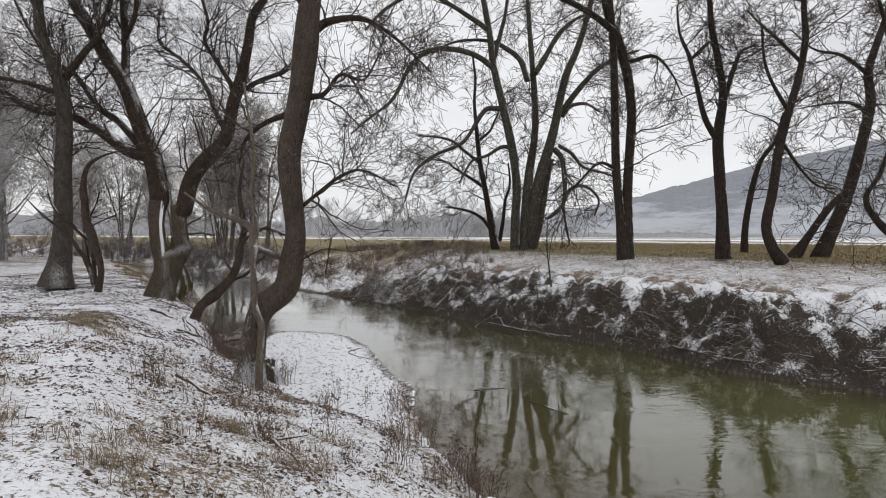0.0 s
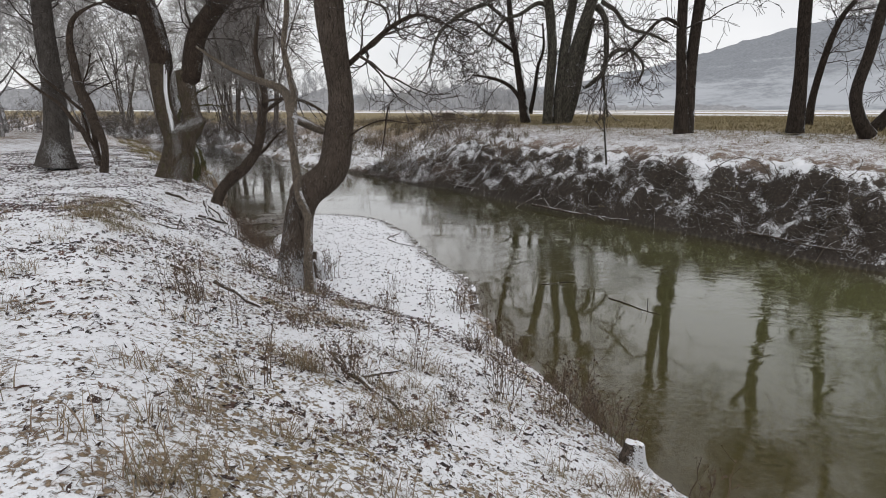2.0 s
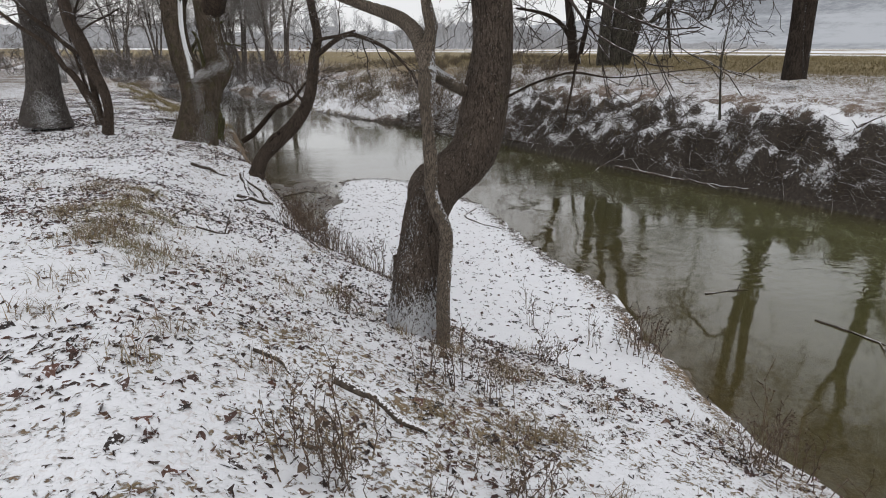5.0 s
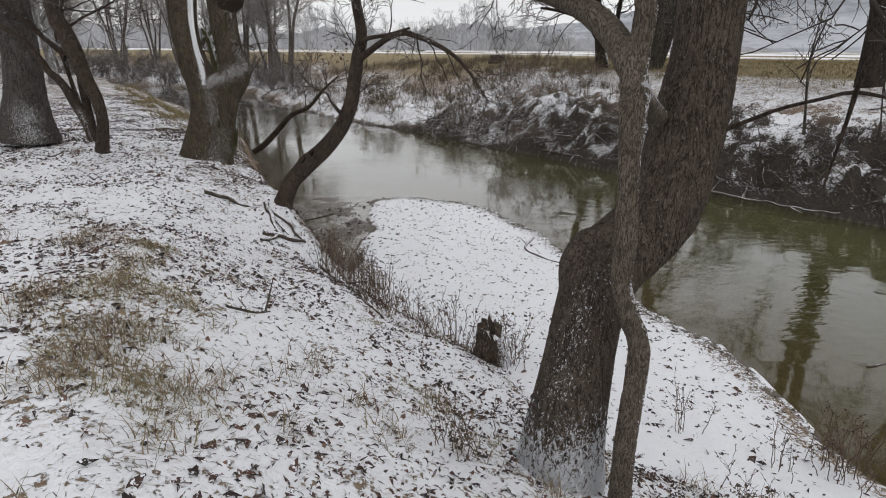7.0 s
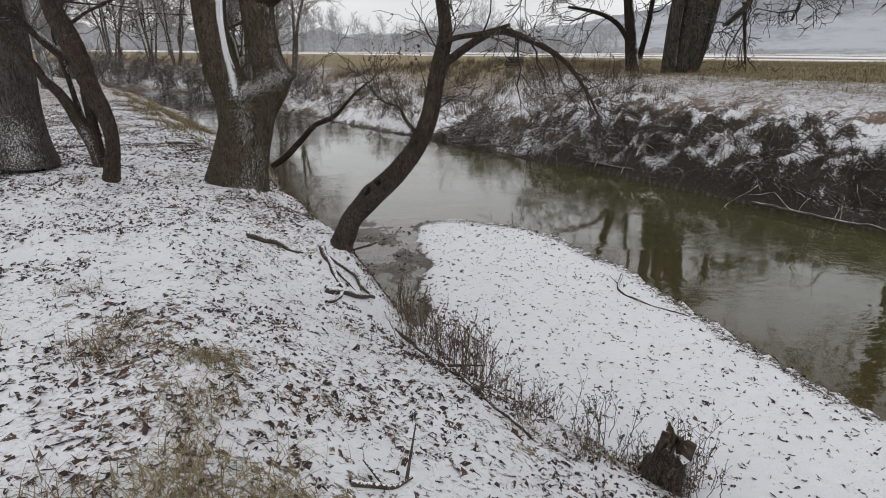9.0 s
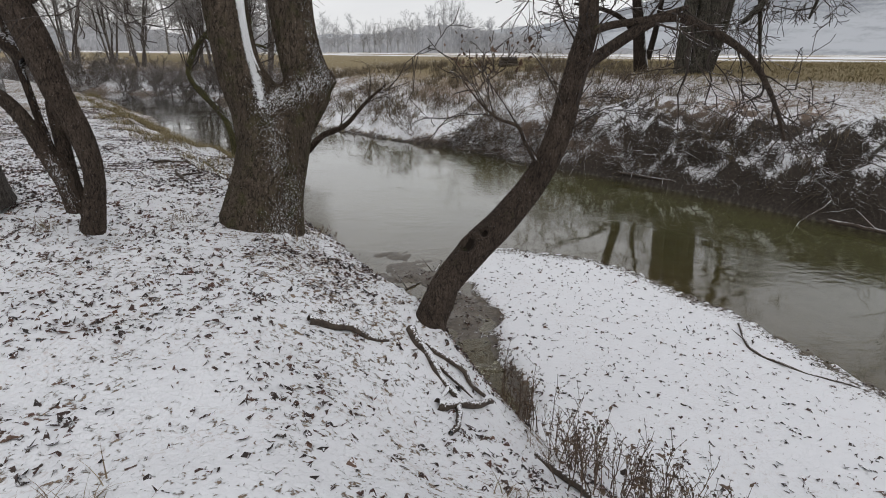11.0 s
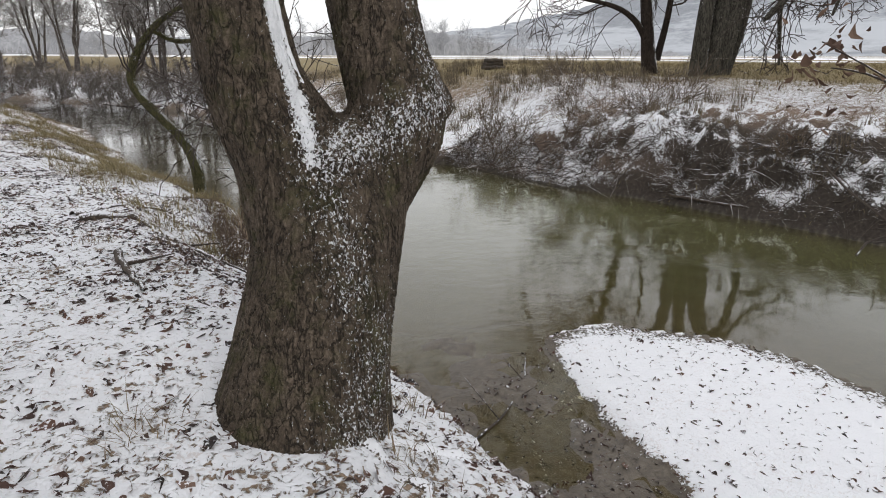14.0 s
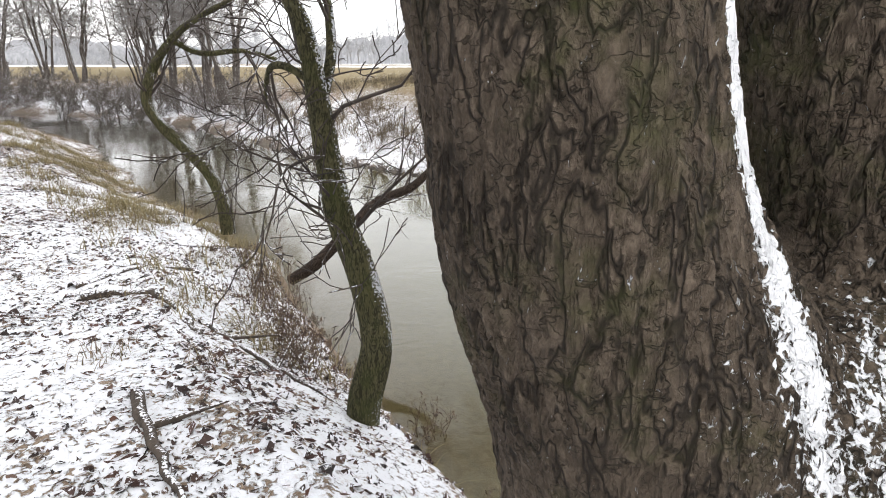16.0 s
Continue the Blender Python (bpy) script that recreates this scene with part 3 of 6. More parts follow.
# ---- bare trees ----
def unit(v):
    return v / (np.linalg.norm(v, axis=-1, keepdims=True) + 1e-9)


def tubes(P, R, sides):
    """Tapered tubes along N lines of K points: verts and quads."""
    N, K, _ = P.shape
    T = unit(np.gradient(P, axis=1))
    mean = unit(P[:, -1] - P[:, 0])
    ref = np.where(np.abs(mean[:, 2:3]) < 0.75, np.array([[0, 0, 1.0]]), np.array([[1.0, 0.2, 0]]))[:, None, :]
    U = unit(np.cross(T, np.broadcast_to(ref, T.shape)))
    V = np.cross(T, U)
    a = np.arange(sides) * 2 * np.pi / sides
    ring = U[:, :, None, :] * np.cos(a)[None, None, :, None] + V[:, :, None, :] * np.sin(a)[None, None, :, None]
    verts = (P[:, :, None, :] + ring * R[:, :, None, None]).reshape(-1, 3)
    n, k, s = np.meshgrid(np.arange(N), np.arange(K - 1), np.arange(sides), indexing="ij")
    b = n * K * sides + k * sides
    s2 = (s + 1) % sides
    faces = np.stack([b + s, b + s2, b + sides + s2, b + sides + s], -1).reshape(-1, 4)
    return verts, faces


def joined(name, pieces):
    """One mesh out of several pairs of verts and faces."""
    vs, fs, n = [], [], 0
    for v, f in pieces:
        vs.append(v)
        fs.append(f + n)
        n += len(v)
    return make_mesh(name, np.vstack(vs), np.vstack(fs))


def resample(limb, k):
    """A limb of (x, y, z, radius) rows as k even points, rounded off."""
    line = np.array(limb, float)
    if len(line) > 2:
        ext = np.vstack([2 * line[0] - line[1], line, 2 * line[-1] - line[-2]])
        rows = []
        for i in range(1, len(ext) - 2):
            p0, p1, p2, p3 = ext[i - 1:i + 3]
            for u in np.arange(6) / 6:
                rows.append(0.5 * (2 * p1 + (p2 - p0) * u + (2 * p0 - 5 * p1 + 4 * p2 - p3) * u * u + (3 * p1 - p0 - 3 * p2 + p3) * u ** 3))
        line = np.array(rows + [line[-1]])
    s = np.concatenate([[0], np.cumsum(np.linalg.norm(np.diff(line[:, :3], axis=0), axis=1))])
    u = np.linspace(0, s[-1], k)
    out = np.column_stack([np.interp(u, s, line[:, c]) for c in range(4)])
    return out[:, :3], np.maximum(out[:, 3], 0.002), s[-1]


def sprout(P, R, n, length, spread, lift, wiggle, K, start, rng, thin=0.55, tip=0.3, least=0.002):
    """n side shoots on each of the lines P."""
    N, K0, _ = P.shape
    idx = np.repeat(np.arange(N), n)
    M = len(idx)
    u = start + (1 - start) * rng.rand(M) ** 0.85
    f = u * (K0 - 1)
    a = np.minimum(f.astype(int), K0 - 2)
    w = (f - a)[:, None]
    p = P[idx, a] * (1 - w) + P[idx, a + 1] * w
    r = R[idx, a] * (1 - w[:, 0]) + R[idx, a + 1] * w[:, 0]
    d = unit(P[idx, a + 1] - P[idx, a])
    side = unit(np.cross(d, rng.normal(size=(M, 3))))
    ang = np.radians(spread) * (0.6 + 0.7 * rng.rand(M))[:, None]
    d = unit(d * np.cos(ang) + side * np.sin(ang))
    L = (length if np.ndim(length) == 0 else length[idx]) * (1.0 - 0.45 * u) * (0.5 + 0.9 * rng.rand(M))
    r0 = np.minimum(r * thin, L * 0.0125 + 0.002)
    pts, step = [p], (L / (K - 1))[:, None]
    for _ in range(K - 1):
        d = unit(d + rng.normal(size=(M, 3)) * (1.15 * wiggle) + np.array([0, 0, lift]))
        p = p + d * step
        pts.append(p)
    Q = np.stack(pts, 1)
    RR = np.maximum(r0[:, None] * np.linspace(1, tip, K)[None, :], least)
    return Q, RR, L


def crown_of(limbs, plan, seed, least):
    """The twigs of a tree: each row of plan adds shoots to those of the row before."""
    rng = np.random.RandomState(seed)
    K = 10
    rows = [resample(limb, K) for limb in limbs]
    P, R = np.stack([r[0] for r in rows]), np.stack([r[1] for r in rows])
    lengths = np.array([r[2] for r in rows])
    pieces = []
    for level, (n, length, spread, lift, wiggle, k, start) in enumerate(plan):
        if level == 0:
            count = np.maximum(1, np.round(n * lengths)).astype(int)
        else:
            count = n
        L = length if level == 0 else length * np.clip(lengths / max(1e-6, lengths.mean()), 0.5, 1.6)
        P, R, lengths = sprout(P, R, count, L, spread, lift, wiggle, k, start, rng, least=least)
        pieces.append(tubes(P, R, 4 if level == 0 else 3))
    return pieces


def bend(limb, dy, dx=0.0):
    """The same limb, turned to or from the viewer along its length."""
    n = len(limb) - 1
    return [(x + dx * (i / n) ** 1.3, y + dy * (i / n) ** 1.3, z, r) for i, (x, y, z, r) in enumerate(limb)]


def solid(tube_rows, voxel, furrow, depth, name, dents=(), drifts=()):
    """Trunk and forks grown together into one skin with furrowed bark."""
    pieces = []
    for P, R in tube_rows:
        v, f = tubes(P[None], R[None], 16)
        n = len(v)
        K = len(P)
        v = np.vstack([v, P[0] - 0.2 * R[0] * unit(P[1] - P[0]), P[-1] + 0.3 * R[-1] * unit(P[-1] - P[-2])])
        caps = [(n, (j + 1) % 16, j, j) for j in range(16)] + [(n + 1, (K - 1) * 16 + j, (K - 1) * 16 + (j + 1) % 16, (K - 1) * 16 + (j + 1) % 16) for j in range(16)]
        pieces.append((v, f, caps))
    bm = bmesh.new()
    for v, f, caps in pieces:
        vs = [bm.verts.new(c) for c in v]
        for q in f:
            bm.faces.new([vs[i] for i in q])
        for q in caps:
            bm.faces.new([vs[i] for i in q[:3]])
    bmesh.ops.recalc_face_normals(bm, faces=bm.faces)
    me = bpy.data.meshes.new(name)
    bm.to_mesh(me)
    bm.free()
    tmp = bpy.data.objects.new(name, me)
    scene.collection.objects.link(tmp)
    rem = tmp.modifiers.new("skin", "REMESH")
    rem.mode, rem.voxel_size = "VOXEL", voxel
    sm = tmp.modifiers.new("soften", "SMOOTH")
    sm.factor, sm.iterations = 0.5, 10
    dg = bpy.context.evaluated_depsgraph_get()
    done = bpy.data.meshes.new_from_object(tmp.evaluated_get(dg))
    bpy.data.objects.remove(tmp)
    n = len(done.vertices)
    co, no = np.empty(n * 3, np.float32), np.empty(n * 3, np.float32)
    done.vertices.foreach_get("co", co)
    done.vertices.foreach_get("normal", no)
    co, no = co.reshape(-1, 3), no.reshape(-1, 3)
    if depth:
        shift, plate = np.empty(n), np.empty(n)
        for i, (x, y, z) in enumerate(co.tolist()):
            wx, wy, wz = noise.noise_vector((x * 11, y * 11, z * 5)) * 0.022
            a, b, c = x + wx, y + wy, z + wz
            # long wavy fissures, short cross breaks, and fissures finer still on the ridges
            gap = min(1.0, abs(noise.noise((a * furrow, b * furrow, c * furrow * 0.26))) * 4.2 + max(0.0, 1.0 * noise.noise((x * 13 + 5, y * 13, z * 7))))
            gap2 = min(1.0, abs(noise.noise((a * furrow * 1.3 + 9, b * furrow * 1.3, c * furrow * 0.8))) * 6.0)
            gap3 = min(1.0, abs(noise.noise((a * furrow * 2.6, b * furrow * 2.6 + 4, c * furrow * 0.6))) * 4.5)
            up = gap * gap * (3 - 2 * gap) * (0.7 + 0.3 * gap2)
            plate[i] = up * (0.7 + 0.3 * gap3)
            shift[i] = depth * (up - 0.75 + 0.3 * gap3) + 0.35 * depth * noise.noise((x * 90, y * 90, z * 50)) + 0.3 * depth * noise.noise((x * 5, y * 5, z * 4))
        for (cx, cy, cz), wide, amount in dents:
            dist = np.sqrt((co[:, 0] - cx) ** 2 + (co[:, 1] - cy) ** 2 + ((co[:, 2] - cz) * 0.7) ** 2) / wide
            shift += np.where(dist < 1, -amount * (1 - dist ** 2), 0.25 * amount * np.clip(1.7 - dist, 0, 0.7) * (amount > 0))
            # dent insides flagged for the darkest bark colour, painting in their shade
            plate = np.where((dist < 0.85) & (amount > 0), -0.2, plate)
        co = co + no * shift[:, None]
        done.attributes.new("plate", "FLOAT", "POINT").data.foreach_set("value", plate.astype(np.float32))
        drift = np.zeros(n)
        for a, b, wide, gain in drifts:
            a, b = np.array(a), np.array(b)
            u = np.clip((co - a) @ (b - a) / ((b - a) @ (b - a)), 0, 1)
            drift = np.maximum(drift, np.clip(gain * (1.25 - np.linalg.norm(co - a - u[:, None] * (b - a), axis=1) / wide), 0, max(1, gain)))
        done.attributes.new("drift", "FLOAT", "POINT").data.foreach_set("value", drift.astype(np.float32))
    done.vertices.foreach_set("co", co.astype(np.float32).ravel())
    done.polygons.foreach_set("use_smooth", np.full(len(done.polygons), True))
    done.update()
    return done


def tree(name, label, limbs, plan, seed, bark, twig=None, base=None, group="", hero=(), least=0.003, sides=8, trunks=1, bare=0, dents=(), drifts=(), limb_bark=None, stem_bark=None):
    """A bare tree: trunk and limbs as given, and a crown of shoots. hero: (voxel, furrow, depth) for a trunk seen from near."""
    root = new(name)
    x, y, z, _ = limbs[0][0]
    root.location = base or (x, y, z)
    tagged(root, label, "tree", group)
    rows = [resample(l, max(8, 4 * len(l))) for l in limbs]
    if hero:
        sets, voxel, furrow, depth = hero
        for n, (first, last) in enumerate(sets):
            part("trunk", solid([(p, r) for p, r, _ in rows[first:last]], voxel, furrow, depth, "trunk", dents, drifts), stem_bark if n and stem_bark else bark, root)
        rest = rows[sets[-1][1]:]
    else:
        for p, r, _ in rows[:trunks]:
            v, f = tubes(p[None], r[None], sides + 4)
            part("trunk", make_mesh("trunk", v, f), bark, root)
        rest = rows[trunks:]
    for p, r, _ in rest:
        v, f = tubes(p[None], r[None], sides)
        part("limb", make_mesh("limb", v, f), limb_bark or bark, root)
    if plan:
        skip = limbs[bare:]
        part("crown", joined("crown", crown_of(skip, plan, seed, least)), twig or TWIG, root)
    return root

# ---- limbs of the trees: x, y, z and radius ----
NEAR_TOP = [(-2.60, 8.05, 2.35, 0.179), (-2.59, 8.05, 2.97, 0.179), (-2.48, 8.05, 3.60, 0.179), (-2.39, 8.05, 4.13, 0.178), (-2.32, 8.05, 4.75, 0.196), (-2.26, 8.05, 5.37, 0.169), (-2.12, 8.05, 6.25, 0.142), (-2.08, 8.05, 7.22, 0.106), (-1.86, 8.05, 8.36, 0.062)]
NEAR_A = [(-2.39, 8.05, 3.95, 0.071), (-2.04, 8.05, 4.00, 0.040), (-1.77, 8.05, 4.32, 0.031), (-1.41, 8.05, 4.23, 0.022), (-1.14, 8.05, 4.68, 0.013)]
NEAR_B = [(-2.55, 8.05, 2.08, 0.036), (-2.17, 8.05, 2.40, 0.031), (-1.77, 8.05, 2.71, 0.027), (-1.41, 8.05, 2.80, 0.018), (-0.87, 8.05, 2.54, 0.009)]
NEAR_C = [(-2.30, 8.05, 4.93, 0.089), (-1.95, 8.05, 5.20, 0.062), (-1.41, 8.05, 5.30, 0.045), (-0.88, 8.05, 5.04, 0.027), (-0.34, 8.05, 4.60, 0.013)]
NEAR_D = [(-2.26, 8.05, 5.28, 0.098), (-2.65, 8.05, 5.98, 0.071), (-3.09, 8.05, 6.76, 0.053), (-3.35, 8.05, 7.71, 0.026)]
NEAR_E = [(-2.61, 8.05, 3.68, 0.054), (-3.01, 8.05, 3.55, 0.040), (-3.36, 8.05, 3.32, 0.031), (-3.54, 8.05, 2.96, 0.018)]
TWIN_LEFT = [(-7.47, 14.18, 2.727, 0.245), (-7.61, 14.19, 3.645, 0.238), (-8.03, 14.23, 4.787, 0.214), (-8.4, 14.26, 5.768, 0.191), (-8.92, 14.31, 6.526, 0.168), (-9.36, 14.35, 7.273, 0.152), (-9.8, 14.39, 8.02, 0.137), (-10.38, 14.44, 9.353, 0.098), (-10.66, 14.47, 10.698, 0.061)]
TWIN_L1 = [(-7.71, 14.2, 3.826, 0.169), (-8.34, 14.26, 3.976, 0.138), (-9.08, 14.33, 4.52, 0.114), (-9.83, 14.39, 4.893, 0.099), (-10.73, 14.48, 5.032, 0.083), (-11.61, 14.56, 5.608, 0.068), (-12.64, 14.65, 6.174, 0.046)]
TWIN_L2 = [(-7.96, 14.22, 4.072, 0.107), (-8.63, 14.28, 4.787, 0.092), (-9.23, 14.34, 5.16, 0.084), (-9.96, 14.41, 6.056, 0.068), (-10.85, 14.49, 6.643, 0.061), (-11.59, 14.56, 7.539, 0.046), (-12.16, 14.61, 8.425, 0.03)]
TWIN_L3 = [(-8.4, 14.26, 5.768, 0.122), (-8.44, 14.27, 6.686, 0.107), (-8.61, 14.28, 7.582, 0.092), (-8.82, 14.3, 8.937, 0.068), (-8.89, 14.31, 10.282, 0.037)]
TWIN_L4 = [(-8.43, 14.27, 6.835, 0.076), (-8.02, 14.23, 7.518, 0.061), (-7.86, 14.21, 8.35, 0.053), (-7.55, 14.18, 9.556, 0.03)]
TWIN_RIGHT = [(-6.81, 14.12, 2.428, 0.216), (-6.6, 14.1, 3.229, 0.207), (-6.16, 14.06, 3.784, 0.192), (-5.67, 14.01, 4.306, 0.169), (-5.47, 13.99, 5.192, 0.154), (-5.23, 13.97, 5.96, 0.138), (-5.06, 13.96, 6.728, 0.123), (-4.92, 13.94, 7.486, 0.107), (-4.55, 13.91, 8.02, 0.092), (-4.1, 13.87, 9.321, 0.061)]
TWIN_R1 = [(-5.62, 14.01, 4.434, 0.092), (-6, 14.04, 5.043, 0.069), (-6.37, 14.08, 5.8, 0.061), (-7.11, 14.14, 6.547, 0.046), (-7.87, 14.21, 7.145, 0.038), (-8.01, 14.23, 8.041, 0.022)]
TWIN_R2 = [(-5.39, 13.99, 5.501, 0.069), (-5.84, 14.03, 6.259, 0.061), (-6.09, 14.05, 6.707, 0.046), (-5.91, 14.03, 7.166, 0.038), (-6.14, 14.05, 8.073, 0.031)]
TWIN_R3 = [(-5.47, 13.99, 5.352, 0.069), (-4.86, 13.94, 5.811, 0.062), (-4.24, 13.88, 6.131, 0.053), (-4.1, 13.87, 6.43, 0.038)]
LEFTBIG_TRUNK = [(-9.74, 13.50, 0.45, 0.42), (-9.71, 13.50, 0.72, 0.34), (-9.64, 13.50, 1.10, 0.257), (-9.55, 13.50, 1.96, 0.214), (-9.54, 13.50, 3.38, 0.192), (-9.48, 13.50, 4.51, 0.177), (-9.57, 13.50, 5.50, 0.163), (-9.84, 13.50, 6.20, 0.141), (-10.06, 13.50, 6.90, 0.127), (-10.11, 13.50, 7.60, 0.113), (-10.34, 13.50, 8.98, 0.084)]
LEFTBIG_A = [(-9.47, 13.50, 5.64, 0.099), (-9.12, 13.50, 6.28, 0.085), (-8.76, 13.50, 6.92, 0.071), (-8.69, 13.50, 7.62, 0.057), (-8.40, 13.50, 8.74, 0.035)]
LEFTBIG_B = [(-9.52, 13.50, 5.22, 0.071), (-10.24, 13.50, 5.49, 0.057), (-11.07, 13.50, 5.62, 0.042), (-11.90, 13.50, 6.03, 0.028)]
SMALL_A = [(-8.32, 12.81, 0.39, 0.089), (-8.26, 12.81, 0.64, 0.073), (-8.23, 12.81, 0.80, 0.068), (-8.24, 12.81, 0.99, 0.074), (-8.29, 12.81, 1.18, 0.084), (-8.36, 12.81, 1.39, 0.089), (-8.40, 12.81, 1.57, 0.096), (-8.45, 12.81, 1.76, 0.104), (-8.51, 12.81, 1.94, 0.098), (-8.57, 12.81, 2.11, 0.089), (-8.62, 12.81, 2.72, 0.075), (-8.62, 12.81, 3.06, 0.062), (-8.49, 12.81, 3.43, 0.045), (-8.13, 12.81, 3.66, 0.026), (-7.64, 12.81, 3.80, 0.017), (-7.10, 12.81, 4.02, 0.011)]
SMALL_B = [(-8.41, 12.83, 0.55, 0.071), (-8.42, 12.79, 0.76, 0.068), (-8.46, 12.76, 0.91, 0.063), (-8.52, 12.75, 1.06, 0.058), (-8.58, 12.73, 1.23, 0.051), (-8.65, 12.71, 1.35, 0.046), (-8.72, 12.69, 1.43, 0.041), (-8.76, 12.67, 1.54, 0.039), (-8.83, 12.65, 1.67, 0.036), (-8.93, 12.61, 1.82, 0.034), (-9.15, 12.55, 2.00, 0.029), (-9.44, 12.51, 2.26, 0.023), (-9.76, 12.51, 2.59, 0.013)]
SMALL_C = [(-8.47, 12.78, 1.01, 0.030), (-8.51, 12.79, 1.20, 0.028), (-8.55, 12.81, 1.41, 0.027), (-8.59, 12.83, 1.59, 0.027), (-8.63, 12.86, 1.74, 0.027), (-8.66, 12.91, 1.92, 0.025), (-8.57, 12.95, 2.19, 0.021), (-8.45, 13.01, 2.50, 0.016), (-8.36, 13.01, 2.81, 0.010)]
SMALL_D = [(-8.52, 12.81, 1.61, 0.059), (-8.59, 12.83, 1.68, 0.054), (-8.72, 12.86, 1.78, 0.050), (-8.89, 12.91, 1.92, 0.046), (-9.06, 12.95, 2.05, 0.042), (-9.27, 13.01, 2.19, 0.035), (-9.53, 13.11, 2.43, 0.027), (-9.72, 13.21, 2.77, 0.017)]
FARC_T1 = [(6.82, 19.30, 0.93, 0.307), (6.64, 19.30, 2.36, 0.174), (6.45, 19.30, 4.20, 0.153), (6.39, 19.30, 6.23, 0.143), (6.33, 19.30, 7.85, 0.132), (6.24, 19.30, 9.46, 0.122), (6.02, 19.30, 11.46, 0.091), (6.10, 19.30, 13.46, 0.050)]
FARC_T2 = [(6.91, 19.30, 0.93, 0.246), (6.88, 19.30, 3.18, 0.174), (6.98, 19.30, 5.22, 0.163), (7.04, 19.30, 6.24, 0.163), (6.88, 19.30, 7.65, 0.173), (6.56, 19.30, 8.86, 0.183), (6.18, 19.30, 9.86, 0.152), (5.92, 19.30, 11.46, 0.121), (5.69, 19.30, 13.45, 0.071)]
FARC_A = [(6.46, 19.30, 9.02, 0.132), (5.53, 19.30, 9.65, 0.111), (4.50, 19.30, 10.07, 0.091), (3.28, 19.30, 10.41, 0.071), (2.06, 19.30, 10.59, 0.040)]
FARC_B = [(6.94, 19.30, 8.06, 0.081), (7.80, 19.30, 8.27, 0.061), (8.43, 19.30, 7.67, 0.041), (8.85, 19.30, 6.86, 0.020)]
FARC_C = [(6.45, 19.30, 4.20, 0.071), (5.79, 19.30, 4.40, 0.051), (4.98, 19.30, 3.58, 0.041), (4.37, 19.30, 3.16, 0.020)]
FARD_T = [(10.06, 18.60, 0.97, 0.278), (10.00, 18.60, 2.56, 0.198), (9.87, 18.60, 4.14, 0.188), (9.81, 18.60, 5.33, 0.178), (9.97, 18.60, 6.70, 0.138), (9.75, 18.60, 8.07, 0.118), (9.53, 18.60, 9.05, 0.108), (9.44, 18.60, 10.02, 0.088), (9.25, 18.60, 11.96, 0.049)]
FARD_A = [(9.80, 18.60, 5.13, 0.119), (9.34, 18.60, 5.91, 0.099), (9.02, 18.60, 7.08, 0.079), (8.75, 18.60, 8.06, 0.069), (8.40, 18.60, 8.84, 0.049), (8.29, 18.60, 9.81, 0.029)]
FARD_B = [(9.94, 18.60, 6.31, 0.099), (10.41, 18.60, 7.69, 0.079), (10.80, 18.60, 8.38, 0.059), (11.46, 18.60, 8.68, 0.039)]
FARD_C = [(8.81, 18.60, 7.96, 0.059), (9.50, 18.60, 8.56, 0.039), (10.10, 18.60, 8.27, 0.020)]
FARE_T = [(13.34, 23.00, 1.00, 0.171), (13.37, 23.00, 2.26, 0.134), (13.66, 23.00, 3.97, 0.122), (14.01, 23.00, 5.06, 0.097), (14.61, 23.00, 5.91, 0.073), (14.96, 23.00, 7.12, 0.049)]
FARF_T = [(11.05, 16.80, 0.94, 0.235), (10.71, 16.80, 1.41, 0.181), (10.48, 16.80, 2.13, 0.154), (10.68, 16.80, 3.22, 0.144), (10.84, 16.80, 4.48, 0.135), (11.09, 16.80, 5.56, 0.126), (11.44, 16.80, 6.81, 0.108), (11.65, 16.80, 8.06, 0.099), (11.57, 16.80, 9.31, 0.081), (11.63, 16.80, 10.90, 0.045)]
FARF_A = [(11.18, 16.80, 5.74, 0.072), (10.62, 16.80, 6.44, 0.054), (10.15, 16.80, 7.15, 0.045), (9.86, 16.80, 8.22, 0.027)]
FARF_B = [(11.52, 16.80, 7.35, 0.063), (10.95, 16.80, 8.05, 0.054), (10.40, 16.80, 8.76, 0.036), (10.20, 16.80, 9.28, 0.027)]
FARF_C = [(10.92, 16.80, 4.84, 0.063), (11.58, 16.80, 3.94, 0.045), (12.14, 16.80, 3.41, 0.036), (12.70, 16.80, 3.32, 0.027)]
FARH_T = [(13.79, 19.00, 0.97, 0.306), (14.34, 19.00, 2.20, 0.224), (14.83, 19.00, 3.42, 0.203), (15.31, 19.00, 5.25, 0.183), (15.59, 19.00, 6.67, 0.162), (15.46, 19.00, 7.67, 0.142), (15.75, 19.00, 8.68, 0.122), (16.14, 19.00, 9.89, 0.101), (16.41, 19.00, 11.50, 0.061)]
FARH_G = [(12.82, 19.00, 0.93, 0.265), (13.32, 19.00, 1.68, 0.142), (14.12, 19.00, 2.81, 0.122), (14.73, 19.00, 3.42, 0.081)]
FARH_A = [(15.50, 19.00, 6.26, 0.091), (14.66, 19.00, 6.56, 0.061), (13.63, 19.00, 6.44, 0.040), (12.61, 19.00, 6.23, 0.020)]
FARH_B = [(15.42, 19.00, 7.67, 0.081), (14.62, 19.00, 8.36, 0.061), (13.79, 19.00, 8.65, 0.040), (13.16, 19.00, 9.45, 0.020)]
FARI_T = [(14.09, 15.00, 0.98, 0.213), (13.75, 15.00, 1.47, 0.164), (13.07, 15.00, 1.87, 0.131), (12.56, 15.00, 2.36, 0.098), (12.30, 15.00, 2.93, 0.073), (12.70, 15.00, 3.58, 0.057), (13.01, 15.00, 4.56, 0.041)]
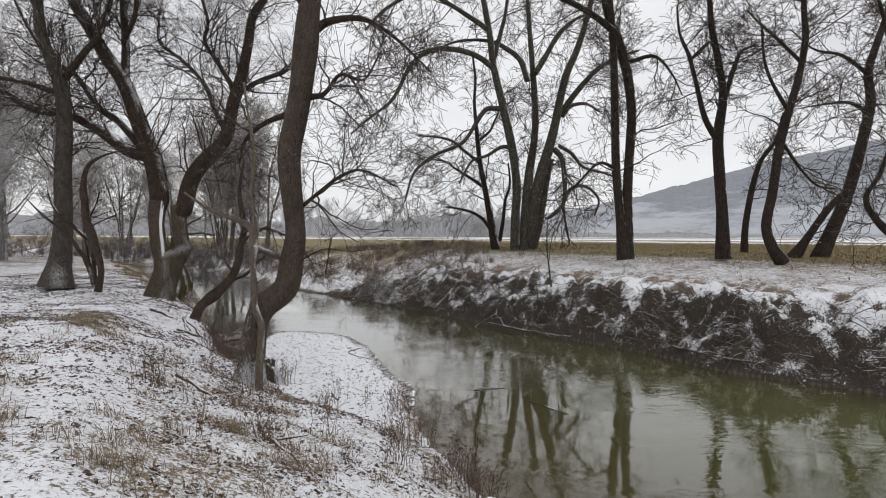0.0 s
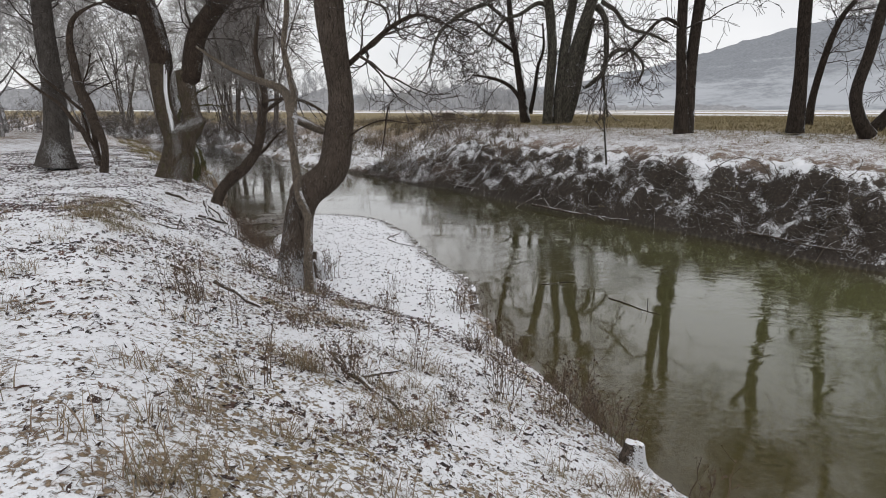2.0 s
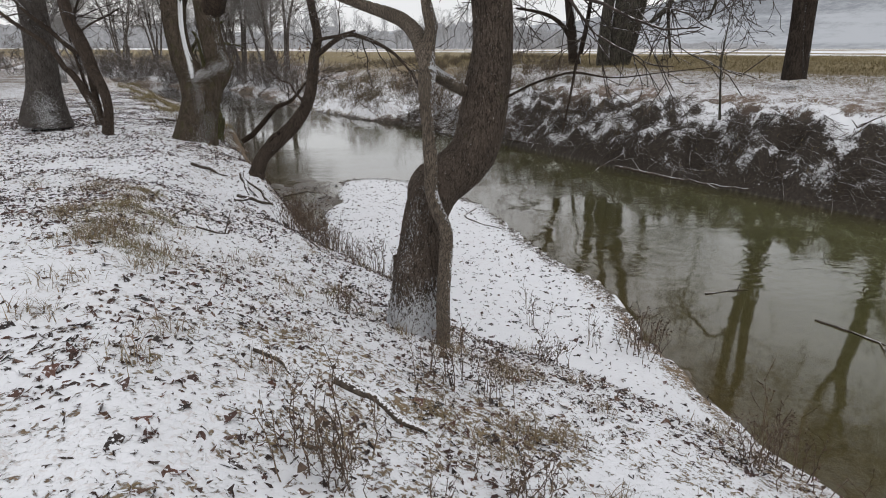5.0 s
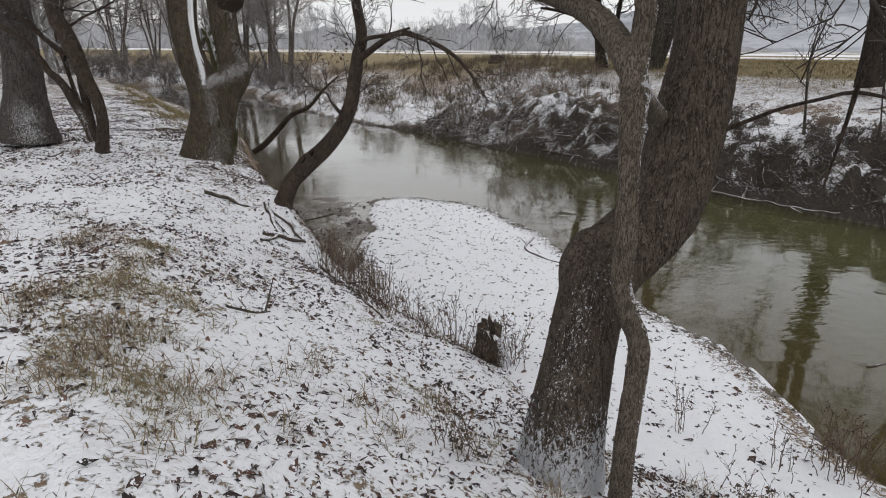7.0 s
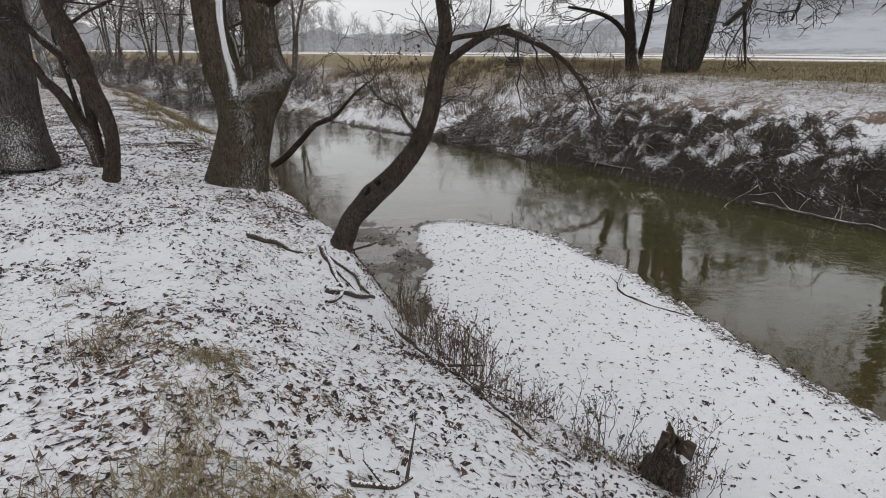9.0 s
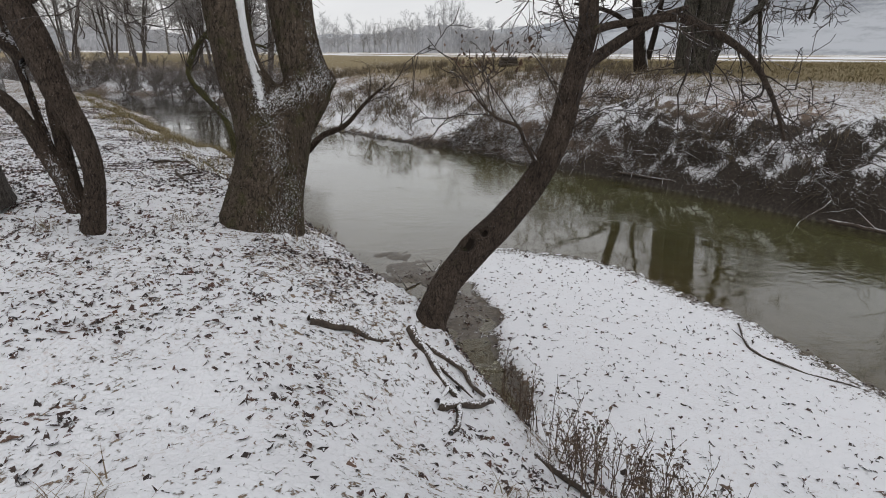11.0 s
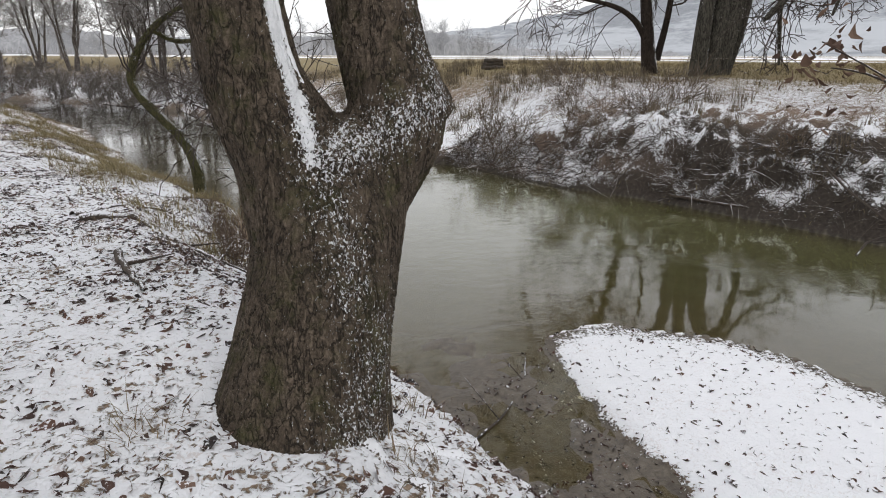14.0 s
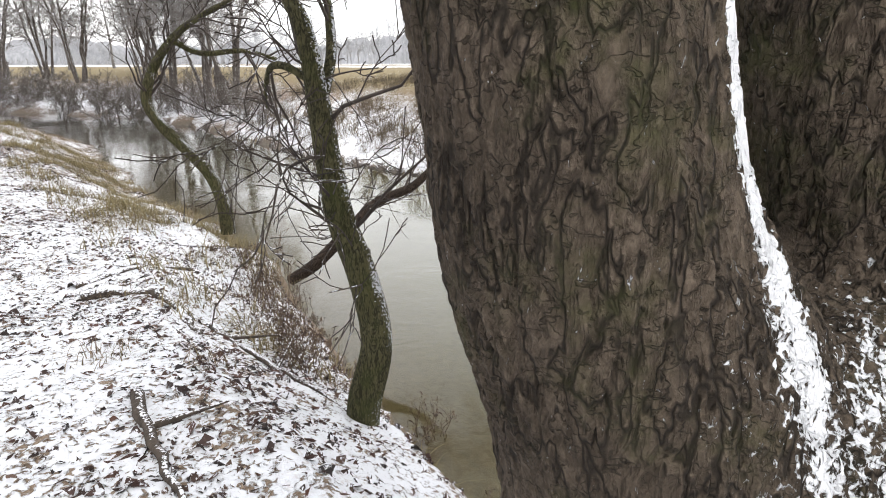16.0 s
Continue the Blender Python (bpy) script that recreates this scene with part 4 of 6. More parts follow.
FARI_A = [(14.08, 15.00, 1.63, 0.131), (13.70, 15.00, 3.26, 0.114), (13.33, 15.00, 5.04, 0.089), (13.04, 15.00, 6.66, 0.073), (12.76, 15.00, 7.94, 0.057), (12.23, 15.00, 9.53, 0.032)]
FARA_T = [(3.51, 30.70, 0.98, 0.283), (3.32, 30.70, 1.98, 0.230), (3.14, 30.70, 3.04, 0.194), (2.87, 30.70, 4.45, 0.159), (2.59, 30.70, 5.86, 0.141), (2.41, 30.70, 7.43, 0.123), (2.26, 30.70, 9.18, 0.088), (2.30, 30.70, 10.58, 0.070), (2.12, 30.70, 11.97, 0.053)]
FARA_A = [(3.72, 30.70, 1.45, 0.124), (3.92, 30.70, 2.69, 0.106), (4.02, 30.70, 3.75, 0.088), (4.28, 30.70, 4.64, 0.071), (4.18, 30.70, 5.87, 0.044)]
FARA_B = [(3.21, 30.70, 2.16, 0.124), (2.79, 30.70, 2.69, 0.106), (2.25, 30.70, 3.04, 0.088), (1.55, 30.70, 3.25, 0.071), (0.66, 30.70, 3.38, 0.044)]
FARA_C = [(2.87, 30.70, 4.45, 0.106), (2.07, 30.70, 4.97, 0.088), (1.18, 30.70, 5.49, 0.070), (0.65, 30.70, 5.84, 0.053), (-0.23, 30.70, 5.92, 0.035)]
FARA_D = [(2.59, 30.70, 5.86, 0.106), (1.71, 30.70, 6.55, 0.088), (0.82, 30.70, 7.24, 0.070), (-0.93, 30.70, 7.49, 0.044)]
FARA_E = [(2.45, 30.70, 7.08, 0.088), (3.11, 30.70, 7.61, 0.070), (3.46, 30.70, 8.32, 0.053), (3.81, 30.70, 9.02, 0.035)]
FARB_T1 = [(4.37, 29.20, 0.88, 0.338), (4.36, 29.20, 2.65, 0.287), (4.43, 29.20, 4.33, 0.269), (4.25, 29.20, 6.01, 0.269), (3.97, 29.20, 7.35, 0.269), (3.63, 29.20, 8.85, 0.251), (3.37, 29.20, 9.84, 0.234), (3.11, 29.20, 11.00, 0.217), (2.93, 29.20, 12.49, 0.200), (2.68, 29.20, 13.81, 0.184), (2.40, 29.20, 15.46, 0.167), (2.06, 29.20, 17.59, 0.133), (1.88, 29.20, 19.72, 0.083)]
FARB_T2 = [(4.85, 29.20, 0.83, 0.456), (4.92, 29.20, 2.65, 0.405), (5.01, 29.20, 4.00, 0.388), (5.17, 29.20, 5.51, 0.337), (5.41, 29.20, 7.03, 0.286), (5.47, 29.20, 8.53, 0.269), (5.39, 29.20, 9.86, 0.252), (5.31, 29.20, 11.03, 0.218), (5.22, 29.20, 12.36, 0.201), (5.13, 29.20, 13.68, 0.184), (5.00, 29.20, 15.34, 0.150), (4.73, 29.20, 17.64, 0.117), (4.63, 29.20, 19.77, 0.067)]
FARB_T3 = [(5.10, 29.20, 0.88, 0.439), (5.37, 29.20, 3.50, 0.472), (5.70, 29.20, 5.01, 0.438), (6.09, 29.20, 6.36, 0.387), (6.42, 29.20, 7.70, 0.336), (6.66, 29.20, 9.04, 0.303), (6.99, 29.20, 10.38, 0.286), (7.49, 29.20, 11.56, 0.252), (7.95, 29.20, 13.06, 0.218), (8.29, 29.20, 14.56, 0.184), (8.77, 29.20, 16.56, 0.151), (9.25, 29.20, 19.05, 0.084)]
FARB_T4 = [(5.29, 29.20, 0.97, 0.220), (5.68, 29.20, 2.32, 0.186), (5.93, 29.20, 3.67, 0.169), (6.17, 29.20, 5.02, 0.152), (6.40, 29.20, 5.94, 0.135)]
FARB_A = [(3.10, 29.20, 10.75, 0.184), (2.25, 29.20, 11.29, 0.150), (1.25, 29.20, 11.56, 0.150), (0.08, 29.20, 11.54, 0.133), (-0.75, 29.20, 11.12, 0.117), (-1.33, 29.20, 10.45, 0.100), (-1.75, 29.20, 9.54, 0.100), (-2.24, 29.20, 8.62, 0.083), (-3.24, 29.20, 7.78, 0.067), (-4.24, 29.20, 6.86, 0.042)]
FARB_B = [(2.82, 29.20, 12.74, 0.167), (1.91, 29.20, 13.30, 0.133), (0.74, 29.20, 13.95, 0.117), (-0.43, 29.20, 14.39, 0.116), (-1.59, 29.20, 14.08, 0.100), (-2.75, 29.20, 13.24, 0.083), (-3.57, 29.20, 12.24, 0.050)]
FARB_C = [(3.48, 29.20, 8.54, 0.151), (2.77, 29.20, 8.50, 0.134), (2.27, 29.20, 7.83, 0.117), (1.77, 29.20, 6.99, 0.101), (1.27, 29.20, 6.49, 0.101), (-0.07, 29.20, 5.89, 0.084), (-1.07, 29.20, 4.97, 0.067), (-1.48, 29.20, 3.63, 0.050)]
FARB_D = [(4.98, 29.20, 10.03, 0.168), (4.60, 29.20, 11.19, 0.151), (3.93, 29.20, 11.81, 0.134), (3.25, 29.20, 12.25, 0.117), (2.25, 29.20, 12.48, 0.083), (0.91, 29.20, 12.38, 0.067), (-0.25, 29.20, 11.79, 0.050)]
FARB_E = [(5.38, 29.20, 10.45, 0.168), (5.95, 29.20, 11.37, 0.151), (6.62, 29.20, 12.54, 0.134), (7.37, 29.20, 13.38, 0.101), (8.12, 29.20, 13.93, 0.067), (8.97, 29.20, 14.24, 0.050)]
FARB_F = [(6.79, 29.20, 8.38, 0.168), (7.66, 29.20, 9.56, 0.151), (8.50, 29.20, 10.48, 0.118), (9.51, 29.20, 11.08, 0.084), (10.53, 29.20, 11.35, 0.051)]
FARB_G = [(6.86, 29.20, 8.18, 0.135), (7.41, 29.20, 8.80, 0.101), (8.34, 29.20, 8.98, 0.084), (9.19, 29.20, 8.65, 0.051)]
FARB_H = [(6.43, 29.20, 6.45, 0.168), (6.84, 29.20, 5.86, 0.152), (6.95, 29.20, 4.69, 0.135), (6.86, 29.20, 3.51, 0.118), (6.22, 29.20, 2.86, 0.101), (5.85, 29.20, 2.66, 0.068)]
FARB_I = [(6.91, 29.20, 3.68, 0.101), (7.45, 29.20, 4.39, 0.101), (8.22, 29.20, 4.36, 0.084), (8.77, 29.20, 3.69, 0.068), (8.49, 29.20, 2.84, 0.042)]
FARB_J = [(6.90, 29.20, 3.51, 0.084), (7.08, 29.20, 2.50, 0.068), (7.32, 29.20, 1.31, 0.042)]
FARB_K = [(6.67, 29.20, 6.62, 0.118), (7.43, 29.20, 6.20, 0.101), (8.12, 29.20, 5.50, 0.084), (9.40, 29.20, 5.21, 0.068), (10.26, 29.20, 4.88, 0.042)]
FARB_L = [(3.13, 29.20, 11.17, 0.134), (3.50, 29.20, 12.50, 0.117), (3.83, 29.20, 13.83, 0.100), (3.99, 29.20, 15.32, 0.083), (4.23, 29.20, 16.97, 0.050)]
FARB_M = [(4.30, 29.20, 6.35, 0.134), (3.62, 29.20, 6.51, 0.101), (2.79, 29.20, 6.00, 0.084), (1.95, 29.20, 5.66, 0.067), (1.28, 29.20, 4.48, 0.042)]
SMALL_E = [(-8.39, 12.84, 0.57, 0.062), (-8.41, 12.85, 0.77, 0.049), (-8.42, 12.85, 0.96, 0.048), (-8.42, 12.84, 1.16, 0.052), (-8.41, 12.83, 1.34, 0.055)]
SMALL_F = [(-8.39, 12.79, 1.98, 0.018), (-8.28, 12.77, 2.04, 0.016), (-8.17, 12.75, 2.09, 0.014), (-7.92, 12.71, 2.18, 0.012), (-7.67, 12.61, 2.28, 0.008)]
LEAN_A = [(-4.65, 12.42, 1.831, 0.049), (-4.33, 12.39, 1.884, 0.035), (-4.06, 12.37, 1.884, 0.032), (-3.63, 12.33, 1.692, 0.025), (-3.35, 12.30, 1.415, 0.018), (-3.12, 12.28, 1.073, 0.011)]
LEAN_D = [(-4.82, 12.44, 1.746, 0.035), (-4.75, 12.43, 1.799, 0.031), (-4.62, 12.42, 1.852, 0.026), (-4.37, 12.39, 1.895, 0.021), (-4.12, 12.37, 1.97, 0.014)]
LEAN_F = [(-5.02, 12.46, 0.988, 0.015), (-5.13, 12.47, 1.095, 0.013), (-5.18, 12.47, 1.201, 0.013), (-5.33, 12.48, 1.255, 0.01), (-5.47, 12.50, 1.383, 0.006), (-5.59, 12.51, 1.543, 0.003)]
BANK_T = [(-7.74, 16.02, -0.95, 0.12), (-7.72, 16.02, -0.474, 0.09), (-7.72, 16.02, -0.132, 0.096), (-7.63, 16.01, 0.273, 0.086), (-7.69, 16.02, 0.657, 0.077), (-7.78, 16.03, 0.956, 0.071), (-7.82, 16.03, 1.233, 0.064), (-7.84, 16.03, 1.436, 0.057), (-7.86, 16.03, 1.628, 0.05), (-7.9, 16.04, 1.863, 0.042), (-7.99, 16.05, 2.044, 0.031)]
BANK_A = [(-7.82, 16.03, 1.564, 0.028), (-7.78, 16.03, 1.724, 0.025), (-7.78, 16.03, 1.906, 0.022), (-7.8, 16.03, 2.087, 0.012)]
BANK_B = [(-7.87, 16.04, 1.607, 0.02), (-7.98, 16.05, 1.671, 0.019), (-8.07, 16.05, 1.671, 0.016), (-8.12, 16.06, 1.564, 0.01), (-8.14, 16.06, 1.468, 0.006)]
MOSS_T = [(-9.35, 20.67, -0.41, 0.095), (-9.37, 20.67, 0.006, 0.086), (-9.49, 20.68, 0.369, 0.078), (-9.72, 20.71, 0.657, 0.069), (-9.95, 20.73, 0.924, 0.068), (-10.1, 20.74, 1.191, 0.064), (-10.09, 20.74, 1.393, 0.06), (-9.93, 20.72, 1.703, 0.052), (-9.65, 20.7, 2.012, 0.043), (-9.37, 20.67, 2.194, 0.032), (-8.91, 20.63, 2.428, 0.019)]
MOSS_A = [(-9.72, 20.71, 1.948, 0.039), (-9.43, 20.68, 1.799, 0.033), (-8.98, 20.64, 1.831, 0.03), (-8.6, 20.6, 1.735, 0.023)]
TRUNKB_B = [(-8.54, 19.95, -0.847, 0.069), (-8.21, 19.92, -0.634, 0.076), (-7.79, 19.89, -0.218, 0.067), (-7.44, 19.85, 0.124, 0.06), (-7, 19.81, 0.316, 0.049), (-6.57, 19.77, 0.764, 0.032), (-6.19, 19.74, 1.084, 0.019)]

# ---- the trees of the near bank ----
NEAR_TRUNK = [(-3.14, 7.72, -0.95, 0.36), (-3.12, 7.72, -0.7, 0.285), (-3.11, 7.72, -0.31, 0.228), (-3.07, 7.74, 0.08, 0.192), (-3.02, 7.78, 0.44, 0.178), (-2.93, 7.86, 0.66, 0.198), (-2.79, 7.92, 0.77, 0.198), (-2.64, 7.97, 0.91, 0.196), (-2.58, 8.0, 1.08, 0.193), (-2.53, 8.02, 1.41, 0.184), (-2.49, 8.05, 1.72, 0.160), (-2.5, 8.05, 2.01, 0.156)] + NEAR_TOP[1:]
NEAR_STEM = [(-2.9, 7.38, -0.8, 0.075), (-2.88, 7.4, -0.45, 0.057), (-2.88, 7.42, -0.11, 0.053), (-2.86, 7.45, 0.24, 0.052), (-2.86, 7.47, 0.42, 0.05), (-2.92, 7.49, 0.56, 0.051), (-2.97, 7.5, 0.72, 0.047), (-2.97, 7.5, 0.88, 0.051), (-2.99, 7.5, 1.18, 0.0456), (-3.0, 7.5, 1.32, 0.0472), (-3.0, 7.52, 1.46, 0.056), (-2.99, 7.54, 1.59, 0.064)]
NEAR_CROSS = [(-2.72, 7.95, 1.42, 0.0486), (-2.9, 7.7, 1.53, 0.0494), (-2.99, 7.56, 1.6, 0.057), (-3.02, 7.6, 1.7, 0.0593), (-3.07, 7.75, 1.82, 0.0593), (-3.16, 7.85, 1.91, 0.054), (-3.26, 7.9, 1.96, 0.0502), (-3.38, 7.95, 2.0, 0.0433), (-3.56, 8.0, 2.06, 0.0372), (-3.9, 8.1, 2.2, 0.0274), (-4.3, 8.2, 2.45, 0.0152)]
NEAR_LIMB = [(-2.99, 7.56, 1.6, 0.0532), (-2.98, 7.58, 1.77, 0.0441), (-2.96, 7.6, 1.88, 0.0456), (-2.99, 7.6, 1.98, 0.041), (-3.01, 7.6, 2.12, 0.0342), (-3.06, 7.62, 2.4, 0.0319), (-3.0, 7.65, 2.9, 0.0289), (-3.1, 7.7, 3.5, 0.0228), (-3.2, 7.75, 4.1, 0.0152)]
NEAR_H = [(-2.42, 7.95, 1.34, 0.012), (-2.2, 7.84, 1.47, 0.009), (-2.05, 7.75, 1.53, 0.0084), (-1.9, 7.75, 1.56, 0.0096), (-1.6, 7.78, 1.52, 0.0054), (-1.25, 7.85, 1.55, 0.0042), (-0.7, 7.95, 1.6, 0.0024)]
NEAR_STUB = [(-1.87, 7.76, 1.72, 0.0099), (-1.9, 7.75, 1.58, 0.0121), (-1.92, 7.74, 1.42, 0.0088), (-1.97, 7.72, 1.12, 0.0044)]
PLAN_NEAR = [(12, 1.1, 55, 0.03, 0.20, 7, 0.12), (7, 0.6, 50, 0.0, 0.22, 5, 0.15), (4, 0.28, 45, 0.0, 0.2, 4, 0.2)]
tree("riverside_tree", "brown furrowed trunk leaning from the riverbank beside a thin stem", [NEAR_TRUNK, NEAR_STEM, NEAR_CROSS, NEAR_LIMB, NEAR_H, NEAR_STUB, NEAR_A, NEAR_B, bend(NEAR_C, 0.8), bend(NEAR_D, -0.8), bend(NEAR_E, 0.5)],
     PLAN_NEAR, 11, BARK_NEAR, hero=([(0, 1), (1, 4)], 0.0085, 50, 0.005), dents=[((-3.05, 7.92, 0.66), 0.15, -0.05)], drifts=[((-3.3, 7.5, -0.8), (-3.0, 7.45, -0.3), 0.35, 1), ((-3.2, 7.6, 0.1), (-3.05, 7.62, 0.7), 0.16, 0.6)], bare=6, limb_bark=BARK_SLIM, stem_bark=BARK_STEM, least=0.004, base=(-3.15, 7.66, -0.6))

TWIN_BASE = [(-7.36, 13.74, -0.143, 0.525), (-7.31, 13.75, 0.070, 0.415), (-7.25, 13.81, 0.390, 0.345), (-7.17, 13.91, 0.764, 0.322), (-7.12, 13.99, 1.052, 0.32), (-7.08, 14.00, 1.244, 0.250), (-7.09, 14.01, 1.351, 0.154)]
TWIN_LEFT_LOW = [(-7.2, 13.94, 0.871, 0.288), (-7.27, 13.97, 1.191, 0.254), (-7.39, 13.98, 1.457, 0.209), (-7.44, 13.99, 1.692, 0.188), (-7.49, 14.04, 2.098, 0.19), (-7.49, 14.13, 2.631, 0.219)]
TWIN_RIGHT_LOW = [(-7.12, 13.95, 0.75, 0.2), (-6.99, 14.02, 1.08, 0.225), (-6.83, 14.07, 1.372, 0.224), (-6.88, 14.12, 1.618, 0.196), (-6.94, 14.15, 1.991, 0.192), (-6.95, 14.13, 2.525, 0.197)]
TWIN_KNOB = [(-7.02, 14.1, 1.0, 0.17), (-6.79, 14.13, 1.33, 0.15), (-6.63, 14.08, 1.479, 0.096)]
twin = tree("twin_trunked_tree", "large dark twin trunked tree with snow caught in its fork", [TWIN_BASE, TWIN_LEFT_LOW, TWIN_RIGHT_LOW, TWIN_KNOB, [(-7.49, 14.1, 2.418, 0.21)] + TWIN_LEFT, [(-6.95, 14.13, 2.311, 0.192)] + TWIN_RIGHT, bend(TWIN_L1, -0.6), bend(TWIN_L2, 1.0), bend(TWIN_L3, 1.0), bend(TWIN_L4, -0.5), bend(TWIN_R1, 1.2), bend(TWIN_R2, -0.8), bend(TWIN_R3, 0.8)],
     [(9, 1.6, 55, 0.04, 0.2, 7, 0.12), (8, 0.8, 50, 0.0, 0.22, 5, 0.15), (4, 0.4, 45, 0.0, 0.2, 4, 0.2)], 12, BARK, hero=([(0, 4)], 0.0056, 42, 0.0065), drifts=[((-7.19, 13.66, 1.372), (-7.04, 13.56, 0.75), 0.18, 0.85), ((-7.15, 13.72, 1.244), (-6.68, 13.91, 1.436), 0.18, 0.95), ((-6.64, 13.97, 1.457), (-6.74, 14, 2.418), 0.16, 0.95), ((-7.01, 13.33, 0.124), (-6.83, 13.53, 0.497), 0.32, 1.0), ((-7.17, 13.72, 1.32), (-7.13, 13.68, 1.2), 0.085, 1.5), ((-7.18, 13.72, 1.244), (-7.23, 13.82, 1.457), 0.06, 1.8), ((-7.23, 13.82, 1.457), (-7.29, 13.87, 1.692), 0.042, 2.6), ((-7.29, 13.87, 1.692), (-7.33, 13.92, 2.098), 0.04, 3.5), ((-7.33, 13.92, 2.098), (-7.31, 14, 2.631), 0.04, 3.5), ((-7.17, 13.7, 1.223), (-7.06, 13.82, 1.372), 0.075, 1.2)], limb_bark=BARK_SLIM, bare=4, base=(-7.2, 13.83, 0.177))

LEAN_TRUNK = [(-5.86, 12.25, -0.356, 0.149), (-5.77, 12.31, -0.1, 0.112), (-5.68, 12.34, 0.092, 0.105), (-5.54, 12.40, 0.241, 0.112), (-5.43, 12.45, 0.348, 0.115), (-5.29, 12.50, 0.465, 0.11), (-5.14, 12.54, 0.625, 0.103), (-5.02, 12.55, 0.785, 0.096), (-4.93, 12.54, 0.967, 0.092), (-4.87, 12.53, 1.137, 0.087), (-4.83, 12.51, 1.351, 0.083), (-4.77, 12.50, 1.66, 0.075), (-4.72, 12.53, 1.895, 0.066), (-4.78, 12.54, 2.311, 0.059), (-4.88, 12.66, 2.845, 0.043), (-4.77, 12.65, 3.485, 0.027)]
lean = tree("leaning_tree", "dark bare tree leaning over the water with a hollow knot", [LEAN_TRUNK, [(-4.81, 12.44, 1.564, 0.043)] + bend(LEAN_A[1:], 0.3), [(-4.74, 12.48, 1.778, 0.053)] + LEAN_D[1:], [(-5.00, 12.51, 0.924, 0.032)] + LEAN_F[1:]],
     [(6, 0.75, 55, 0.02, 0.22, 6, 0.4), (4, 0.4, 50, 0.0, 0.22, 5, 0.2), (3, 0.2, 45, 0.0, 0.2, 4, 0.2)], 13, BARK_LEAN, hero=([(0, 1)], 0.008, 46, 0.006), dents=[((-5.53, 12.36, 0.39), 0.06, 0.085), ((-5.41, 12.37, 0.48), 0.042, 0.07), ((-5.47, 12.34, 0.36), 0.11, -0.022), ((-5.72, 12.26, -0.015), 0.12, -0.03)], base=(-5.83, 12.27, -0.143))

LEAF_BROWN = random_mat("clinging_leaf", (0.085, 0.045, 0.03), (0.15, 0.085, 0.055), (0.20, 0.125, 0.082))
tree("old_bank_tree", "thick grey brown trunk standing on the snowy bank", [LEFTBIG_TRUNK, bend(LEFTBIG_A, 0.8), bend(LEFTBIG_B, -0.8)],
     [(7, 1.6, 55, 0.03, 0.2, 7, 0.3), (8, 0.8, 50, 0.0, 0.22, 5, 0.15), (4, 0.4, 45, 0.0, 0.2, 4, 0.2)], 14, BARK_OLD, hero=([(0, 1)], 0.014, 42, 0.007), drifts=[((-9.5, 13.2, 0.55), (-9.55, 13.25, 0.8), 0.3, 1.0)], base=(-9.7, 13.5, 0.6), limb_bark=BARK_SLIM)
tree("crooked_small_tree", "small crooked several stemmed tree on the snowy bank", [SMALL_A, SMALL_B, SMALL_E, SMALL_C, SMALL_D, SMALL_F],
     [(7, 0.9, 55, 0.03, 0.22, 6, 0.45), (4, 0.45, 50, 0.0, 0.22, 5, 0.15), (3, 0.25, 45, 0.0, 0.2, 4, 0.2)], 15, BARK_LEAN, hero=([(0, 3)], 0.0095, 46, 0.007), bare=3, limb_bark=BARK_SLIM, drifts=[((-8.38, 12.72, 0.55), (-8.44, 12.7, 0.95), 0.07, 0.8)], base=(-8.34, 12.81, 0.5))
tree("bank_edge_tree", "slim bent tree with snow on one side at the bank edge", [BANK_T, bend(BANK_A, 0.3), bend(BANK_B, 0.4)],
     [(6, 0.9, 55, -0.02, 0.22, 6, 0.45), (4, 0.45, 50, -0.03, 0.22, 5, 0.15), (3, 0.25, 45, 0.0, 0.2, 4, 0.2)], 16, BARK_MOSS)
tree("mossy_tree", "mossy green bent trunk leaning over the river bend", [MOSS_T, bend(MOSS_A, 0.5)],
     [(5, 1.2, 55, 0.02, 0.22, 6, 0.5), (4, 0.6, 50, 0.0, 0.22, 5, 0.15), (3, 0.3, 45, 0.0, 0.2, 4, 0.2)], 17, BARK_MOSS)
tree("overhanging_sapling", "thin bent sapling reaching over the water from the bank", [TRUNKB_B], [(6, 0.9, 55, 0.0, 0.22, 6, 0.4), (4, 0.45, 50, 0.0, 0.22, 5, 0.15)], 18, BARK_SLIM)

# snow lying in the fork of the twin tree
SNOW = plain_mat("packed_snow", (0.80, 0.81, 0.84), (0.87, 0.88, 0.90), 30, 0.7, source="World")
STRIP = [(-7.14, 13.87, 1.308, 0.032), (-7.21, 13.90, 1.457, 0.027), (-7.28, 13.91, 1.671, 0.022), (-7.32, 13.95, 2.044, 0.020), (-7.31, 14.02, 2.525, 0.022), (-7.30, 14.08, 3.058, 0.018)]
caught = part("caught_snow", solid([(p, r) for p, r, _ in (resample(STRIP, 20),)], 0.008, 30, 0.0015, "caught_snow"), SNOW, [c for c in twin.children if c.name.startswith("trunk")][0], "strip of white snow lying in the fork")

# ---- the trees of the far bank ----
FAR_PLAN = [(2.0, 2.5, 55, -0.06, 0.22, 7, 0.22), (6, 1.3, 50, -0.11, 0.24, 5, 0.12), (3, 0.6, 45, -0.04, 0.2, 4, 0.15)]
FAR_THIN = [(3.5, 2.0, 55, -0.01, 0.22, 6, 0.25), (6, 1.1, 50, -0.02, 0.22, 5, 0.12), (4, 0.45, 45, 0.0, 0.2, 4, 0.15)]
far = "trees along the far bank"


def slim(limb, k):
    return [(x, y, z, r * k) for x, y, z, r in limb]

